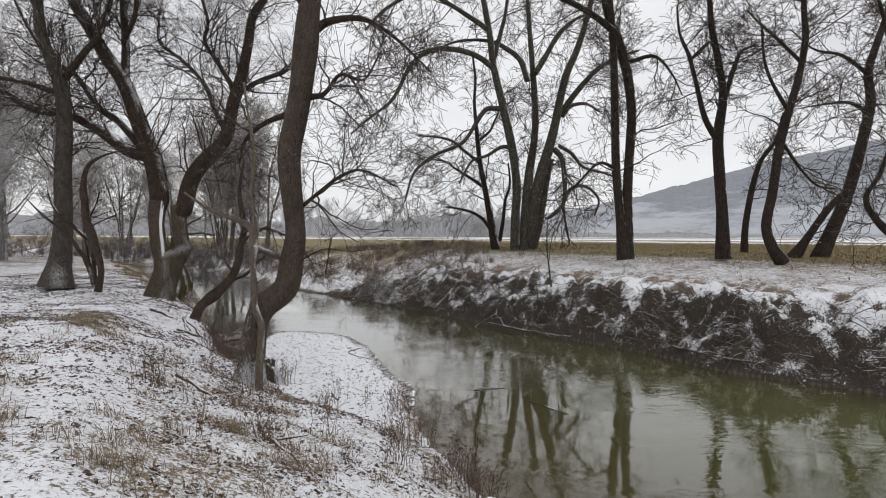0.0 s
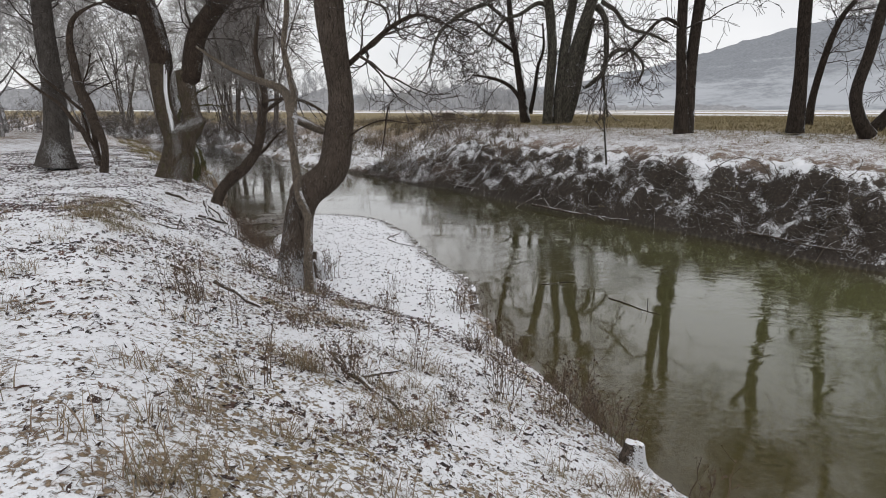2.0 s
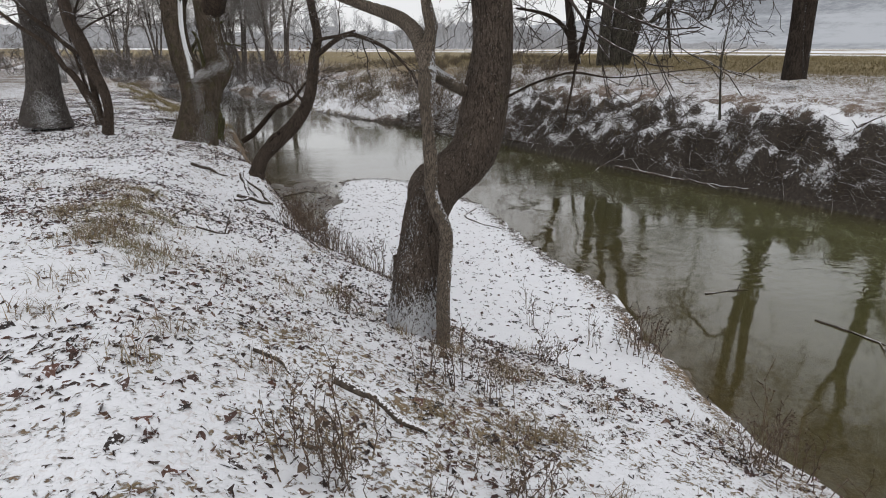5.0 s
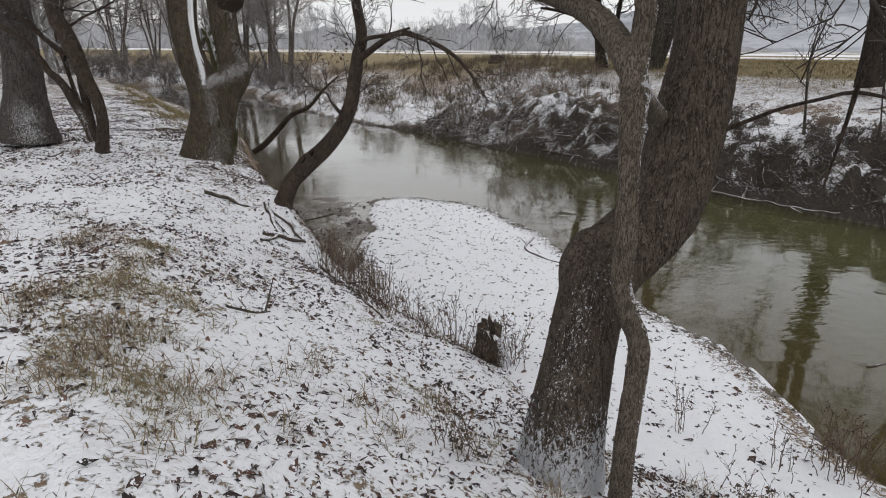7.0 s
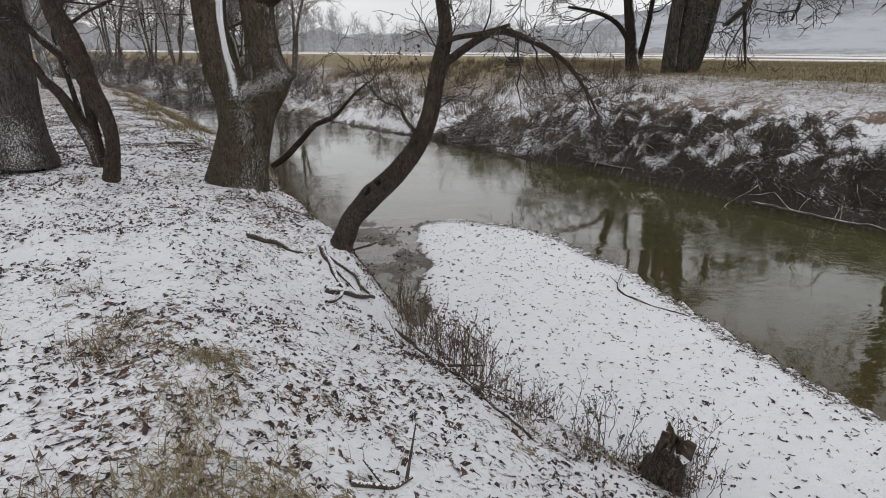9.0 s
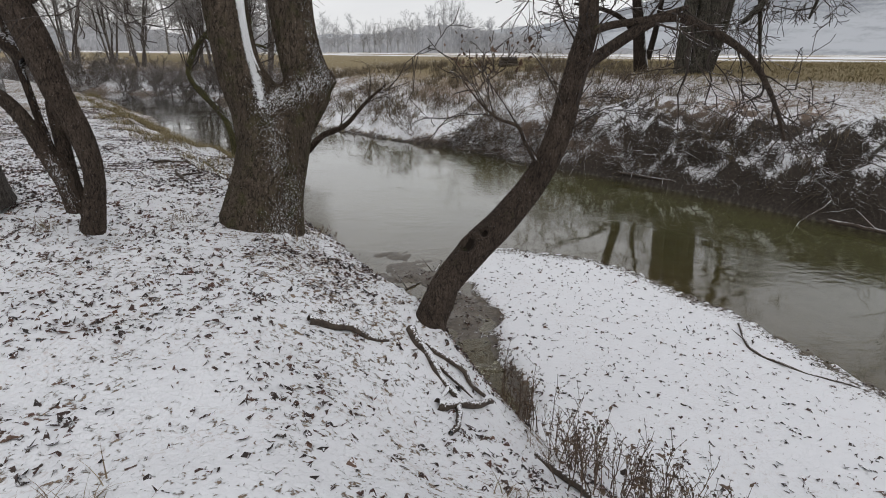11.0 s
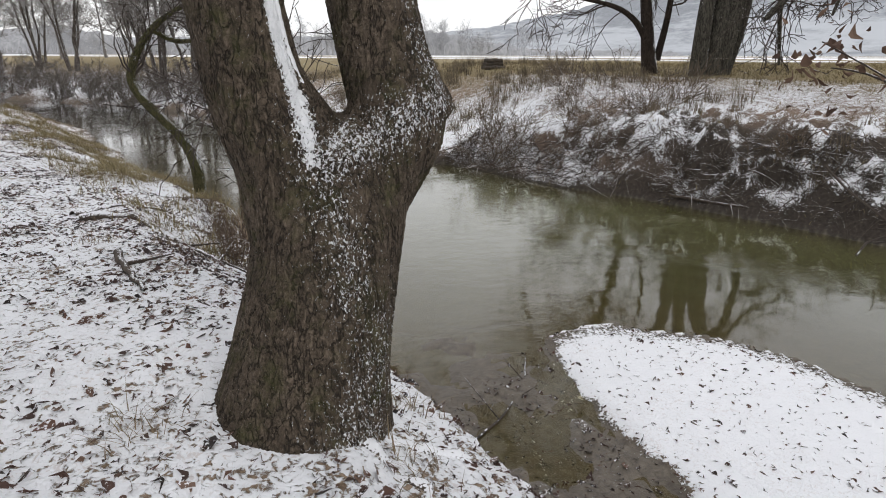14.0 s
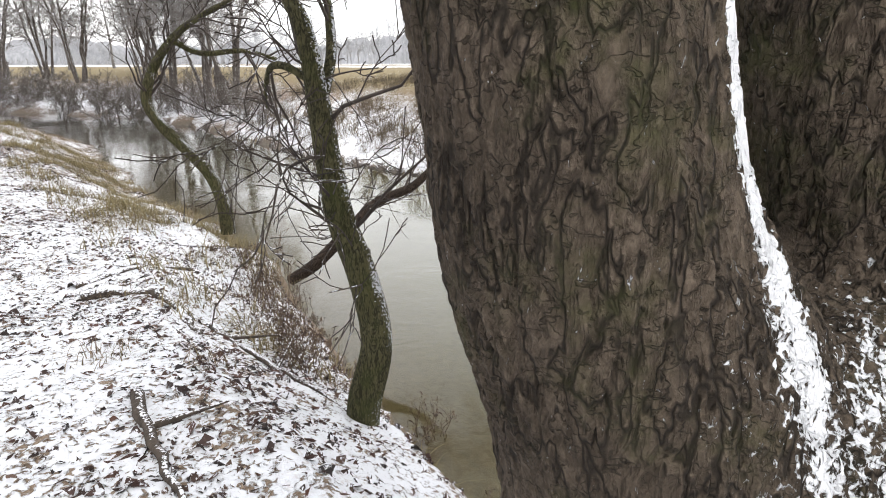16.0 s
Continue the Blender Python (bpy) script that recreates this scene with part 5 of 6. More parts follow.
tree("poplar_tree", "slim dark forked tree on the far meadow", [FARA_T, FARA_A, FARA_B, bend(FARA_C, -0.8), bend(FARA_D, 0.8), bend(FARA_E, 0.6)], FAR_PLAN, 21, BARK_FAR, group=far, least=0.009)
tree("poplar_tree", "large several trunked poplar with pale upper limbs", [slim(FARB_T1, 0.85), bend(slim(FARB_T2, 0.68), 1.0), bend(slim(FARB_T3, 0.68), -0.8), bend(FARB_T4, 0.5), bend(FARB_A, -1.5), bend(FARB_B, -1.0), bend(FARB_C, -1.2), bend(FARB_D, 1.5), bend(FARB_E, 1.5), bend(FARB_F, -1.2), bend(FARB_G, 1.0), bend(FARB_H, -0.8), bend(FARB_I, -0.5), FARB_J, bend(FARB_K, 0.8), bend(FARB_L, 0.8), bend(FARB_M, -0.8)],
     FAR_PLAN, 22, BARK_PALE, group=far, least=0.011, trunks=4)
tree("poplar_tree", "two dark stems rising from one base on the far bank", [FARC_T1, bend(FARC_T2, 0.4), bend(FARC_A, -0.8), FARC_B, FARC_C], FAR_THIN, 23, BARK_FAR, group=far, least=0.0075, trunks=2)
tree("poplar_tree", "upright forked tree on the far bank meadow", [FARD_T, FARD_A, bend(FARD_B, 0.6), FARD_C], FAR_THIN, 24, BARK_FAR, group=far, least=0.0075)
tree("poplar_tree", "thin bent sapling on the far bank meadow", [FARE_T], FAR_THIN, 25, BARK_FAR, group=far, least=0.0075)
tree("poplar_tree", "curved dark tree on the far bank meadow", [FARF_T, bend(FARF_A, -0.6), bend(FARF_B, 0.8), FARF_C], FAR_THIN, 26, BARK_FAR, group=far, least=0.0075)
tree("poplar_tree", "slanting dark tree with a low side stem", [FARH_T, FARH_G, bend(FARH_A, -0.8), bend(FARH_B, 0.8)], FAR_THIN, 27, BARK_FAR, group=far, least=0.0075, trunks=2)
tree("poplar_tree", "crooked dark tree at the meadow edge", [FARI_T, FARI_A], FAR_THIN, 28, BARK_FAR, group=far, least=0.0075, trunks=2)

# ---- woods behind ----
def wild_limbs(rng, tall, stems, spread, girth):
    """Trunks and limbs of a tree that grew by chance, standing at the origin."""
    limbs = []
    for s in range(stems):
        a = rng.rand() * 6.28
        lean = spread * (0.4 + rng.rand())
        h = tall * (0.75 + 0.35 * rng.rand())
        pts, x, y = [], 0.25 * np.cos(a) * (stems > 1), 0.25 * np.sin(a) * (stems > 1)
        for i in range(8):
            u = i / 7
            pts.append((x, y, -0.3 + u * h, girth * (1.35 if i == 0 else 1) * (1 - 0.85 * u)))
            x += lean * np.cos(a) * h / 7 * (0.4 + u) + rng.normal() * 0.12
            y += lean * np.sin(a) * h / 7 * (0.4 + u) + rng.normal() * 0.12
        limbs.append(pts)
        for _ in range(4 if stems < 3 else 2):
            j = rng.randint(2, 6)
            px, py, pz, pr = pts[j]
            b = rng.rand() * 6.28
            ln = h * (0.2 + 0.2 * rng.rand())
            limbs.append([(px + np.cos(b) * ln * 0.6 * v, py + np.sin(b) * ln * 0.6 * v, pz + ln * 0.8 * v ** 1.2 + rng.normal() * 0.06, pr * 0.6 * (1 - 0.8 * v)) for v in (0, 0.3, 0.6, 1)])
    return limbs


def wild_tree(name, label, seed, tall, stems, spread, girth, plan, bark, twig, group, least):
    rng = np.random.RandomState(seed)
    limbs = wild_limbs(rng, tall, stems, spread, girth)
    return tree(name, label, limbs, plan, seed, bark, twig, base=(0, 0, 0), group=group, least=least, sides=5)


def plant(thing, spots, rng, lo=0.85, hi=1.15, sink=0.05):
    """Copies of a thing, each on the ground at its spot; the thing itself takes the first spot."""
    for n, (x, y) in enumerate(spots):
        s = lo + (hi - lo) * rng.rand()
        m = pose(x, y, height(x, y) - sink, 0, 0, rng.rand() * 360) @ Matrix.Scale(s, 4)
        if n == 0:
            first = m
        else:
            c = copy_thing(thing, m)
            c.scale = (s, s, s)
    thing.matrix_basis = first


WOOD_PLAN = [(2.4, 1.7, 45, 0.03, 0.2, 6, 0.3), (4, 0.95, 42, 0.0, 0.22, 5, 0.12), (4, 0.5, 40, 0.0, 0.2, 4, 0.15)]
rng = np.random.RandomState(3)
woods = "trees of the wood upstream"
# brown bark and twigs, both lightened with haze in their colours
BARK_COPPICE = bark_mat("hazy_brown_bark", (0.095, 0.081, 0.07), (0.18, 0.156, 0.138), (0.28, 0.247, 0.221), snow=0.08, moss=0.2, furrow=20)
COPPICE_TWIG = twig_mat("hazy_brown_twig", (0.19, 0.173, 0.162), (0.31, 0.288, 0.272), snow=0.1)
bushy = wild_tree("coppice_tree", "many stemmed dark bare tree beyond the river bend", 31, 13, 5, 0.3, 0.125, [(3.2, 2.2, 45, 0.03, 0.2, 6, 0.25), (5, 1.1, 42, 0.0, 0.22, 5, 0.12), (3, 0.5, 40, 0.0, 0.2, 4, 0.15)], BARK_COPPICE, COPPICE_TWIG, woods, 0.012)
plant(bushy, [(-14.2, 46.5), (-16, 50), (-18.5, 51), (-27, 60), (-21.5, 57), (-31, 64), (-36, 67), (-42, 69), (-24, 66)], rng)
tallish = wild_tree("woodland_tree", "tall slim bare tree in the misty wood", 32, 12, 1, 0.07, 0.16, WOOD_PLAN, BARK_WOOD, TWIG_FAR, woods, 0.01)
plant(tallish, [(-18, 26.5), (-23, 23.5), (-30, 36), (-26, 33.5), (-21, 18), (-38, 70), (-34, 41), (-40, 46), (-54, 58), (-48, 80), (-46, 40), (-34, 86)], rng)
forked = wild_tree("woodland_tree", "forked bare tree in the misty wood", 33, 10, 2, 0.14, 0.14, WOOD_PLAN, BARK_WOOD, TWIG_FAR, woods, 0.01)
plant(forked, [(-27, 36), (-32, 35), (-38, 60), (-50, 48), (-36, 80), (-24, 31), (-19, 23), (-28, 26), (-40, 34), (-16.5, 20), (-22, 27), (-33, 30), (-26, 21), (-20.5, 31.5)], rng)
BANK_TWIG = twig_mat("damp_twig", (0.075, 0.06, 0.05), (0.16, 0.135, 0.117), snow=0.15)
SHRUB_PLAN = [(5, 0.7, 40, 0.03, 0.22, 5, 0.15), (4, 0.35, 40, 0.0, 0.22, 4, 0.15)]
shrub = wild_tree("shrub", "low tangled bare shrub on the river bank", 34, 1.9, 10, 0.34, 0.022, SHRUB_PLAN, BARK_WOOD, BANK_TWIG, "shrubs on the banks", 0.006)
plant(shrub, [(-33, 57), (-31.5, 56.5), (-29.5, 55.5), (-27.5, 54.5), (-25.5, 53.3), (-22.5, 51), (-20.5, 49.2), (-18, 47), (-35, 58.5), (-16, 45.2), (-24, 52.4), (-14, 42.5), (-28.5, 56.5), (-11, 38.5), (-12.5, 41),
              (-31, 41.5), (-27, 38), (-37, 60), (-39, 62), (-34, 59.5), (-26.5, 56), (-23.5, 54), (-19.5, 50.5), (-32, 59), (-29, 58), (-21.5, 52), (-17, 48.2), (-41, 63), (-36, 61.5), (-15, 45.8), (-30, 54.8), (-28, 53.6), (-33.5, 56.2), (-36.5, 58), (-24.8, 51.5), (-21, 48.4), (-19, 46.6), (-40, 60.5), (-44, 65)], rng, 0.65, 1.35)
BRUSH = twig_mat("brush_twig", (0.07, 0.05, 0.034), (0.16, 0.12, 0.08), snow=0.15)
brush = wild_tree("shrub", "thin leafless brown shrub on the far bank", 35, 1.0, 8, 0.3, 0.010, SHRUB_PLAN, BRUSH, BRUSH, "shrubs on the banks", 0.004)
plant(brush, [(-1.2, 24.9), (0.2, 24.8), (-2.6, 27), (0.8, 25), (-0.2, 28), (-4, 31), (-3.2, 25.9), (-5.5, 29.2), (-7.2, 31.4), (-9.2, 34), (1.2, 21.2), (-6.5, 33)], rng, 0.6, 1.3)

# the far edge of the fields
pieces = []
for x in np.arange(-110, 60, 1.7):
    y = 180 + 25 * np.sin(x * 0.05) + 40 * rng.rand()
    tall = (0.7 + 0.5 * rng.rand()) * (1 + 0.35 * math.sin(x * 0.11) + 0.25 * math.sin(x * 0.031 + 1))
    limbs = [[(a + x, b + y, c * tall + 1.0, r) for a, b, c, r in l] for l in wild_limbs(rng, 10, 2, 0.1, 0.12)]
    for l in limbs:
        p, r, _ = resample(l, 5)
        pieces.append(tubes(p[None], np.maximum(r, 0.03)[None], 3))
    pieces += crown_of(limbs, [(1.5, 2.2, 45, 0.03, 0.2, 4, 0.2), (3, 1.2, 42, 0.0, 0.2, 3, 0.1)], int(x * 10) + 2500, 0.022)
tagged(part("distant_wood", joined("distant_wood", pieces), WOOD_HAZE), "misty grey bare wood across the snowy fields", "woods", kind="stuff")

# the massed wood behind it
xs = np.arange(-260, 140, 1.5)
rows = []
for k, (dy, up) in enumerate(((0, 0), (2, 0.55), (8, 0.9), (18, 1.0), (30, 0.6), (40, 0))):
    top = (1 - 0.75 * smoothstep(xs, 25, 75)) * (7.5 + 2.5 * np.sin(xs * 0.03) + 1.5 * np.sin(xs * 0.11 + 1) + 4.5 * hills(xs, xs * 0 + 40 * k, 4, 16))
    rows.append(np.column_stack([xs, 235 + 0.1 * np.abs(xs) + dy + 6 * hills(xs, xs * 0 + 9, 3, 30), 0.9 + top * up + (up > 0.7) * 2.2 * (rng.rand(len(xs)) - 0.4)]))
V = np.vstack(rows)
i = (np.arange(len(rows) - 1)[:, None] * len(xs) + np.arange(len(xs) - 1)[None, :]).ravel()
# pale grey stands in for haze over the massed bare trees
wood_mat = plain_mat("hazy_massed_wood", (0.22, 0.225, 0.235), (0.40, 0.40, 0.41), 0.9, 1.0, stretch=(1, 1, 0.25), source="World")
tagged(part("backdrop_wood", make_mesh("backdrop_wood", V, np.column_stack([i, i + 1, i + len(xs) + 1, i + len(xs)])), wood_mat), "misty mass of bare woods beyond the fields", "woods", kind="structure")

# ---- small growth and litter ----
def blades(x, y, z, rng, tall, wide, lean, droop, seg=3):
    """Grass blades rooted at the places given."""
    n = len(x)
    a = rng.rand(n) * 6.283
    h = tall * (0.45 + 0.9 * rng.rand(n))
    out = np.stack([np.cos(a), np.sin(a)], 1)
    l = lean * (0.3 + rng.rand(n))
    side = np.stack([-out[:, 1], out[:, 0], np.zeros(n)], 1) * (wide * (0.6 + 0.8 * rng.rand(n)))[:, None]
    rows = []
    for i in range(seg + 1):
        u = i / seg
        c = np.column_stack([x + out[:, 0] * h * l * u ** 1.5, y + out[:, 1] * h * l * u ** 1.5, z + h * (u - droop * l * u ** 2.2)])
        w = side * (1 - 0.9 * u)
        rows += [c - w, c + w]
    V = np.stack(rows, 1)
    base = np.arange(n)[:, None] * (2 * (seg + 1))
    F = np.concatenate([base + np.array([[2 * i, 2 * i + 1, 2 * i + 3, 2 * i + 2]]) for i in range(seg)], 0)
    return V.reshape(-1, 3), F


def leaves(x, y, z, rng, size, tilt=0.5):
    """Curled fallen leaves: two bent halves each."""
    n = len(x)
    a = rng.rand(n) * 6.283
    s = size * (0.4 + 0.7 * rng.rand(n) + 0.9 * rng.rand(n) ** 6)
    t = np.column_stack([np.cos(a), np.sin(a), rng.normal(size=n) * tilt * 0.6])
    t = unit(t)
    b = unit(np.cross(np.column_stack([rng.normal(size=n) * tilt, rng.normal(size=n) * tilt, np.ones(n)]), t))
    up = np.cross(t, b)
    c = np.column_stack([x, y, z])
    w = s * (0.11 + 0.3 * rng.rand(n) ** 1.4)
    curl = s * (0.05 + 0.2 * rng.rand(n))
    S, W, C = s[:, None], w[:, None], curl[:, None]
    j = lambda: (0.6 + 0.8 * rng.rand(n))[:, None]
    bow = b * (s * rng.normal(size=n) * 0.28)[:, None]
    rows = []
    for u, wide in ((-0.5, 0.12), (-0.2, 1.0), (0.12, 0.75), (0.5, 0.1)):
        m = c + t * S * u * j() + bow * (4 * u * u - 0.5) + up * C * (2.0 * u * u) * (j() - 0.3)
        rows += [m - b * W * wide * j() + up * C * wide * (j() - 0.2), m, m + b * W * wide * j() + up * C * wide * (j() - 0.2)]
    V = np.stack(rows, 1)
    base = np.arange(n)[:, None] * 12
    F = np.concatenate([base + np.array([[3 * i + h, 3 * i + h + 1, 3 * i + h + 4, 3 * i + h + 3]]) for i in range(3) for h in (0, 1)], 0)
    return V.reshape(-1, 3), F


rng = np.random.RandomState(8)
TALL = random_mat("tall_dead_grass", (0.10, 0.078, 0.05), (0.19, 0.15, 0.098), (0.28, 0.225, 0.15))


def scatter(n, x0, x1, y0, y1):
    return x0 + (x1 - x0) * rng.rand(n), y0 + (y1 - y0) * rng.rand(n)


def on_land(x, y, near=True):
    dw, _ = beside(x, y, LINES["water"])
    df, _ = beside(x, y, LINES["far"])
    return dw, df


# fallen leaves on the near bank and the bar
x, y = scatter(640000, -16, 2.5, -0.5, 30)
dw, df = on_land(x, y)
z, cover, grass, mud, _ = terrain(x, y)
dt, _ = beside(x, y, LINES["toe"])
dc, _ = beside(x, y, LINES["crest"])
patchy = value_noise(x, y, 0.5) * 0.6 + value_noise(x + 5, y, 1.7) * 0.4
chance = np.where(dt > 0, 0.075 + 1.4 * (patchy - 0.36).clip(0), np.where(mud > 0.4, 0.2, 0.09))
chance = chance * np.maximum(np.interp(np.maximum(0, dc), [0, 1.5, 6], [1, 0.8, 0.5]), 0.95 * smoothstep(y, 10, 13)) * (1 + 0.45 * smoothstep(y, 7, 9.5) - 0.25 * smoothstep(y, 10.8, 12.8))
keep = (dw > 0.03) & (rng.rand(len(x)) < chance)
v, f = leaves(x[keep], y[keep], z[keep] - 0.003, rng, 0.05, 0.75)
tagged(part("fallen_leaves", make_mesh("fallen_leaves", v, f, False), LEAF), "dark brown fallen leaves half sunk in thin snow", "leaves", kind="stuff")

# larger rust brown leaves lying loose under the trees
RUST = random_mat("rust_leaf", (0.09, 0.042, 0.031), (0.15, 0.075, 0.052), (0.06, 0.033, 0.028), (0.21, 0.135, 0.095), (0.05, 0.03, 0.027), dusting=0.42)
x, y = scatter(9500, -12, -4.5, 8, 22)
dt, _ = beside(x, y, LINES["toe"])
keep = (dt > 0.1) & (rng.rand(len(x)) < smoothstep(y, 10.5, 14.5) * np.clip(2.2 * (value_noise(x - 3, y, 0.8) - 0.3), 0, 1))
x, y = x[keep], y[keep]
v, f = leaves(x, y, terrain(x, y)[0], rng, 0.056, 0.6)
tagged(part("rust_leaves", make_mesh("rust_leaves", v, f, False), RUST), "rust brown fallen leaves lying on thin snow", "leaves", kind="stuff")

# dead grass on the near bank
x, y = scatter(26000, -24, 2, -0.5, 40)
dw, df = on_land(x, y)
dc, _ = beside(x, y, LINES["crest"])
wide = value_noise(x, y, 1.6) * 0.6 + value_noise(x + 9, y, 0.7) * 0.4
patch = np.zeros(x.shape)
for px, py, size in GRASS_PATCHES:
    patch = np.maximum(patch, smoothstep(np.hypot(x - px, y - py), size * 0.95, size * 0.2))
dense = 0.5 * smoothstep(wide, 0.5, 0.72) * smoothstep(y, 11, 6) + 0.06
dense = 0.5 * dense * smoothstep(dc, 3.5, 0.3) + 0.75 * patch + 0.14 * smoothstep(y, 4.6, 3.2) * smoothstep(dc, 0.3, -0.6) * smoothstep(x, -3.0, -2.2) * smoothstep(value_noise(x, y + 7, 0.6), 0.3, 0.6)
dense = np.maximum(dense * (y < 25), 0.9 * smoothstep(dw, 1.2, 0.4) * smoothstep(y, 16.4, 18) * smoothstep(value_noise(x, y, 0.9), 0.22, 0.5))
keep = (dw > 0.1) & (rng.rand(len(x)) < dense * 0.8) & (beside(x, y, LINES["toe"])[0] > -0.1)
x, y = np.repeat(x[keep], 60), np.repeat(y[keep], 60)
x, y = x + rng.normal(size=len(x)) * 0.075, y + rng.normal(size=len(x)) * 0.075
z = terrain(x, y)[0]
v, f = blades(x, y, z - 0.01, rng, 0.115 + 0.05 * smoothstep(y, 6, 4), 0.0026, 1.1, 0.42)
tagged(part("dead_grass", make_mesh("dead_grass", v, f), STRAW), "thin straw coloured dead grass in the snow", "grass", kind="stuff")

# tufts of straw along the cut bank upstream
x, y = scatter(3000, -18, -6.5, 16, 32)
dw, df = on_land(x, y)
dc, _ = beside(x, y, LINES["crest"])
keep = (dw > 0.2) & (dc < 0.35) & (rng.rand(len(x)) < smoothstep(value_noise(x, y, 0.8), 0.25, 0.55) * smoothstep(y, 16, 18.5))
x, y = np.repeat(x[keep], 36), np.repeat(y[keep], 36)
x, y = x + rng.normal(size=len(x)) * 0.09, y + rng.normal(size=len(x)) * 0.09
v, f = blades(x, y, terrain(x, y)[0] - 0.02, rng, 0.21, 0.0045, 1.0, 0.45)
tagged(part("bank_straw", make_mesh("bank_straw", v, f), MEADOW), "tufts of pale straw along the snowy cut bank", "grass", kind="stuff")

# matted olive turf where the snow has thawed off
MAT_GRASS = random_mat("matted_turf", (0.22, 0.18, 0.085), (0.33, 0.27, 0.14), (0.19, 0.18, 0.07), (0.42, 0.34, 0.21), (0.27, 0.19, 0.115))
x, y = [], []
for px, py, wide_x, wide_y in ((-5.65, 8.25, 0.3, 0.42), (-5.36, 7.5, 0.24, 0.34), (-5.0, 7.05, 0.2, 0.16), (-5.8, 9.1, 0.3, 0.2), (-5.3, 8.3, 0.14, 0.12), (-3.93, 8.02, 0.09, 0.08), (-3.45, 7.93, 0.1, 0.08), (-6.05, 9.05, 0.14, 0.14)):
    n = int(12500 * wide_x * wide_y)
    x.append(px + 0.75 * wide_x * rng.normal(size=n))
    y.append(py + 0.75 * wide_y * rng.normal(size=n))
x, y = np.concatenate(x), np.concatenate(y)
keep = rng.rand(len(x)) < smoothstep(value_noise(x, y, 0.16), 0.25, 0.6)
x, y = x[keep], y[keep]
v, f = blades(x, y, terrain(x, y)[0] - 0.006, rng, 0.07, 0.0024, 1.7, 0.4)
tagged(part("matted_turf", make_mesh("matted_turf", v, f), MAT_GRASS), "matted olive brown turf showing through the snow", "grass", kind="stuff")

# meadow grass and overhanging sods of the far bank
x, y = scatter(85000, -16, 32, 6, 46)
dw, df = on_land(x, y)
gentle = smoothstep(x, 0.5, -3.5)
wide = value_noise(x, y, 1.6) * 0.6 + value_noise(x + 9, y, 0.7) * 0.4
d1 = np.interp(df, [0, 0.7, 1.3, 2, 5, 7, 9, 20, 30], [0.03, 0.1, 0.14, 0.07, 0.1, 0.6, 1, 0.75, 0.35])
d2 = np.interp(df, [0, 0.5, 3, 6, 30], [0.4, 0.15, 0.3, 0.6, 0.5]) * smoothstep(wide, 0.3, 0.6) * 1.3
keep = (df > 0.05) & (rng.rand(len(x)) < d1 * (1 - gentle) + d2 * gentle)
x, y, df = x[keep], y[keep], df[keep]
x, y = np.repeat(x, 3) + rng.normal(size=3 * len(x)) * 0.06, np.repeat(y, 3) + rng.normal(size=3 * len(y)) * 0.06
z = terrain(x, y)[0]
v, f = blades(x, y, z - 0.02, rng, 0.17, 0.010, 1.3, 0.5, 2)
tagged(part("meadow_grass", make_mesh("meadow_grass", v, f), MEADOW), "dry yellow brown meadow grass along the far bank", "grass", kind="stuff")


# dark sods hanging over the eroded bank
x, y = scatter(12000, -4, 14, 4, 28)
dw, df = on_land(x, y)
keep = (df > 0.25) & (df < 2.6) & (rng.rand(len(x)) < np.clip(0.35 - clods(x, y), 0, 1) * np.interp(df, [0.2, 0.8, 1.6, 2.6], [0.6, 1, 0.9, 0.2]))
x, y = np.repeat(x[keep], 26), np.repeat(y[keep], 26)
x, y = x + rng.normal(size=len(x)) * 0.10, y + rng.normal(size=len(x)) * 0.10
v, f = blades(x, y, terrain(x, y)[0] - 0.02, rng, 0.16, 0.006, 1.8, 1.2)
tagged(part("bank_sods", make_mesh("bank_sods", v, f), SOD), "dark tussocks of dead grass on the eroded bank", "grass", kind="stuff")


# tussocks of tall dead grass where the far bank is gentle
x, y = scatter(2600, -14, 6, 18, 46)
dw, df = on_land(x, y)
keep = (df > 0.6) & (rng.rand(len(x)) < smoothstep(value_noise(x - 6, y, 2.2), 0.4, 0.65) * np.interp(df, [0.6, 2.5, 6, 14, 24], [0.25, 0.7, 0.9, 0.8, 0.2]) * smoothstep(x, 5, 0))
x, y = np.repeat(x[keep], 30), np.repeat(y[keep], 30)
x, y = x + rng.normal(size=len(x)) * 0.11, y + rng.normal(size=len(x)) * 0.11
v, f = blades(x, y, terrain(x, y)[0] - 0.02, rng, 0.42, 0.007, 0.55, 0.3)
tagged(part("tall_grass", make_mesh("tall_grass", v, f), TALL), "brown tussocks of tall dead grass on the snowy bank", "grass", kind="stuff")


# roots and sticks hanging down the far bank
def along(line, u):
    s = np.concatenate([[0], np.cumsum(np.hypot(*np.diff(line[:, :2], axis=0).T))])
    return np.interp(u, s, line[:, 0]), np.interp(u, s, line[:, 1]), s


far_line = LINES["far"]
_, _, far_s = along(far_line, np.array([0.0]))
i0, i1 = np.argmin(np.hypot(far_line[:, 0] + 4.2, far_line[:, 1] - 26.6)), np.argmin(np.hypot(far_line[:, 0] - 11, far_line[:, 1] - 6))
n = 4200
u = far_s[i0] + (far_s[i1] - far_s[i0]) * rng.rand(n) ** 1.7
px, py, _ = along(far_line, u)
qx, qy, _ = along(far_line, u + 0.3)
tang = unit(np.column_stack([qx - px, qy - py]))
land = np.column_stack([-tang[:, 1], tang[:, 0]])
d0 = 0.15 + 1.4 * rng.rand(n) ** 1.2
P = np.column_stack([px + land[:, 0] * d0, py + land[:, 1] * d0])
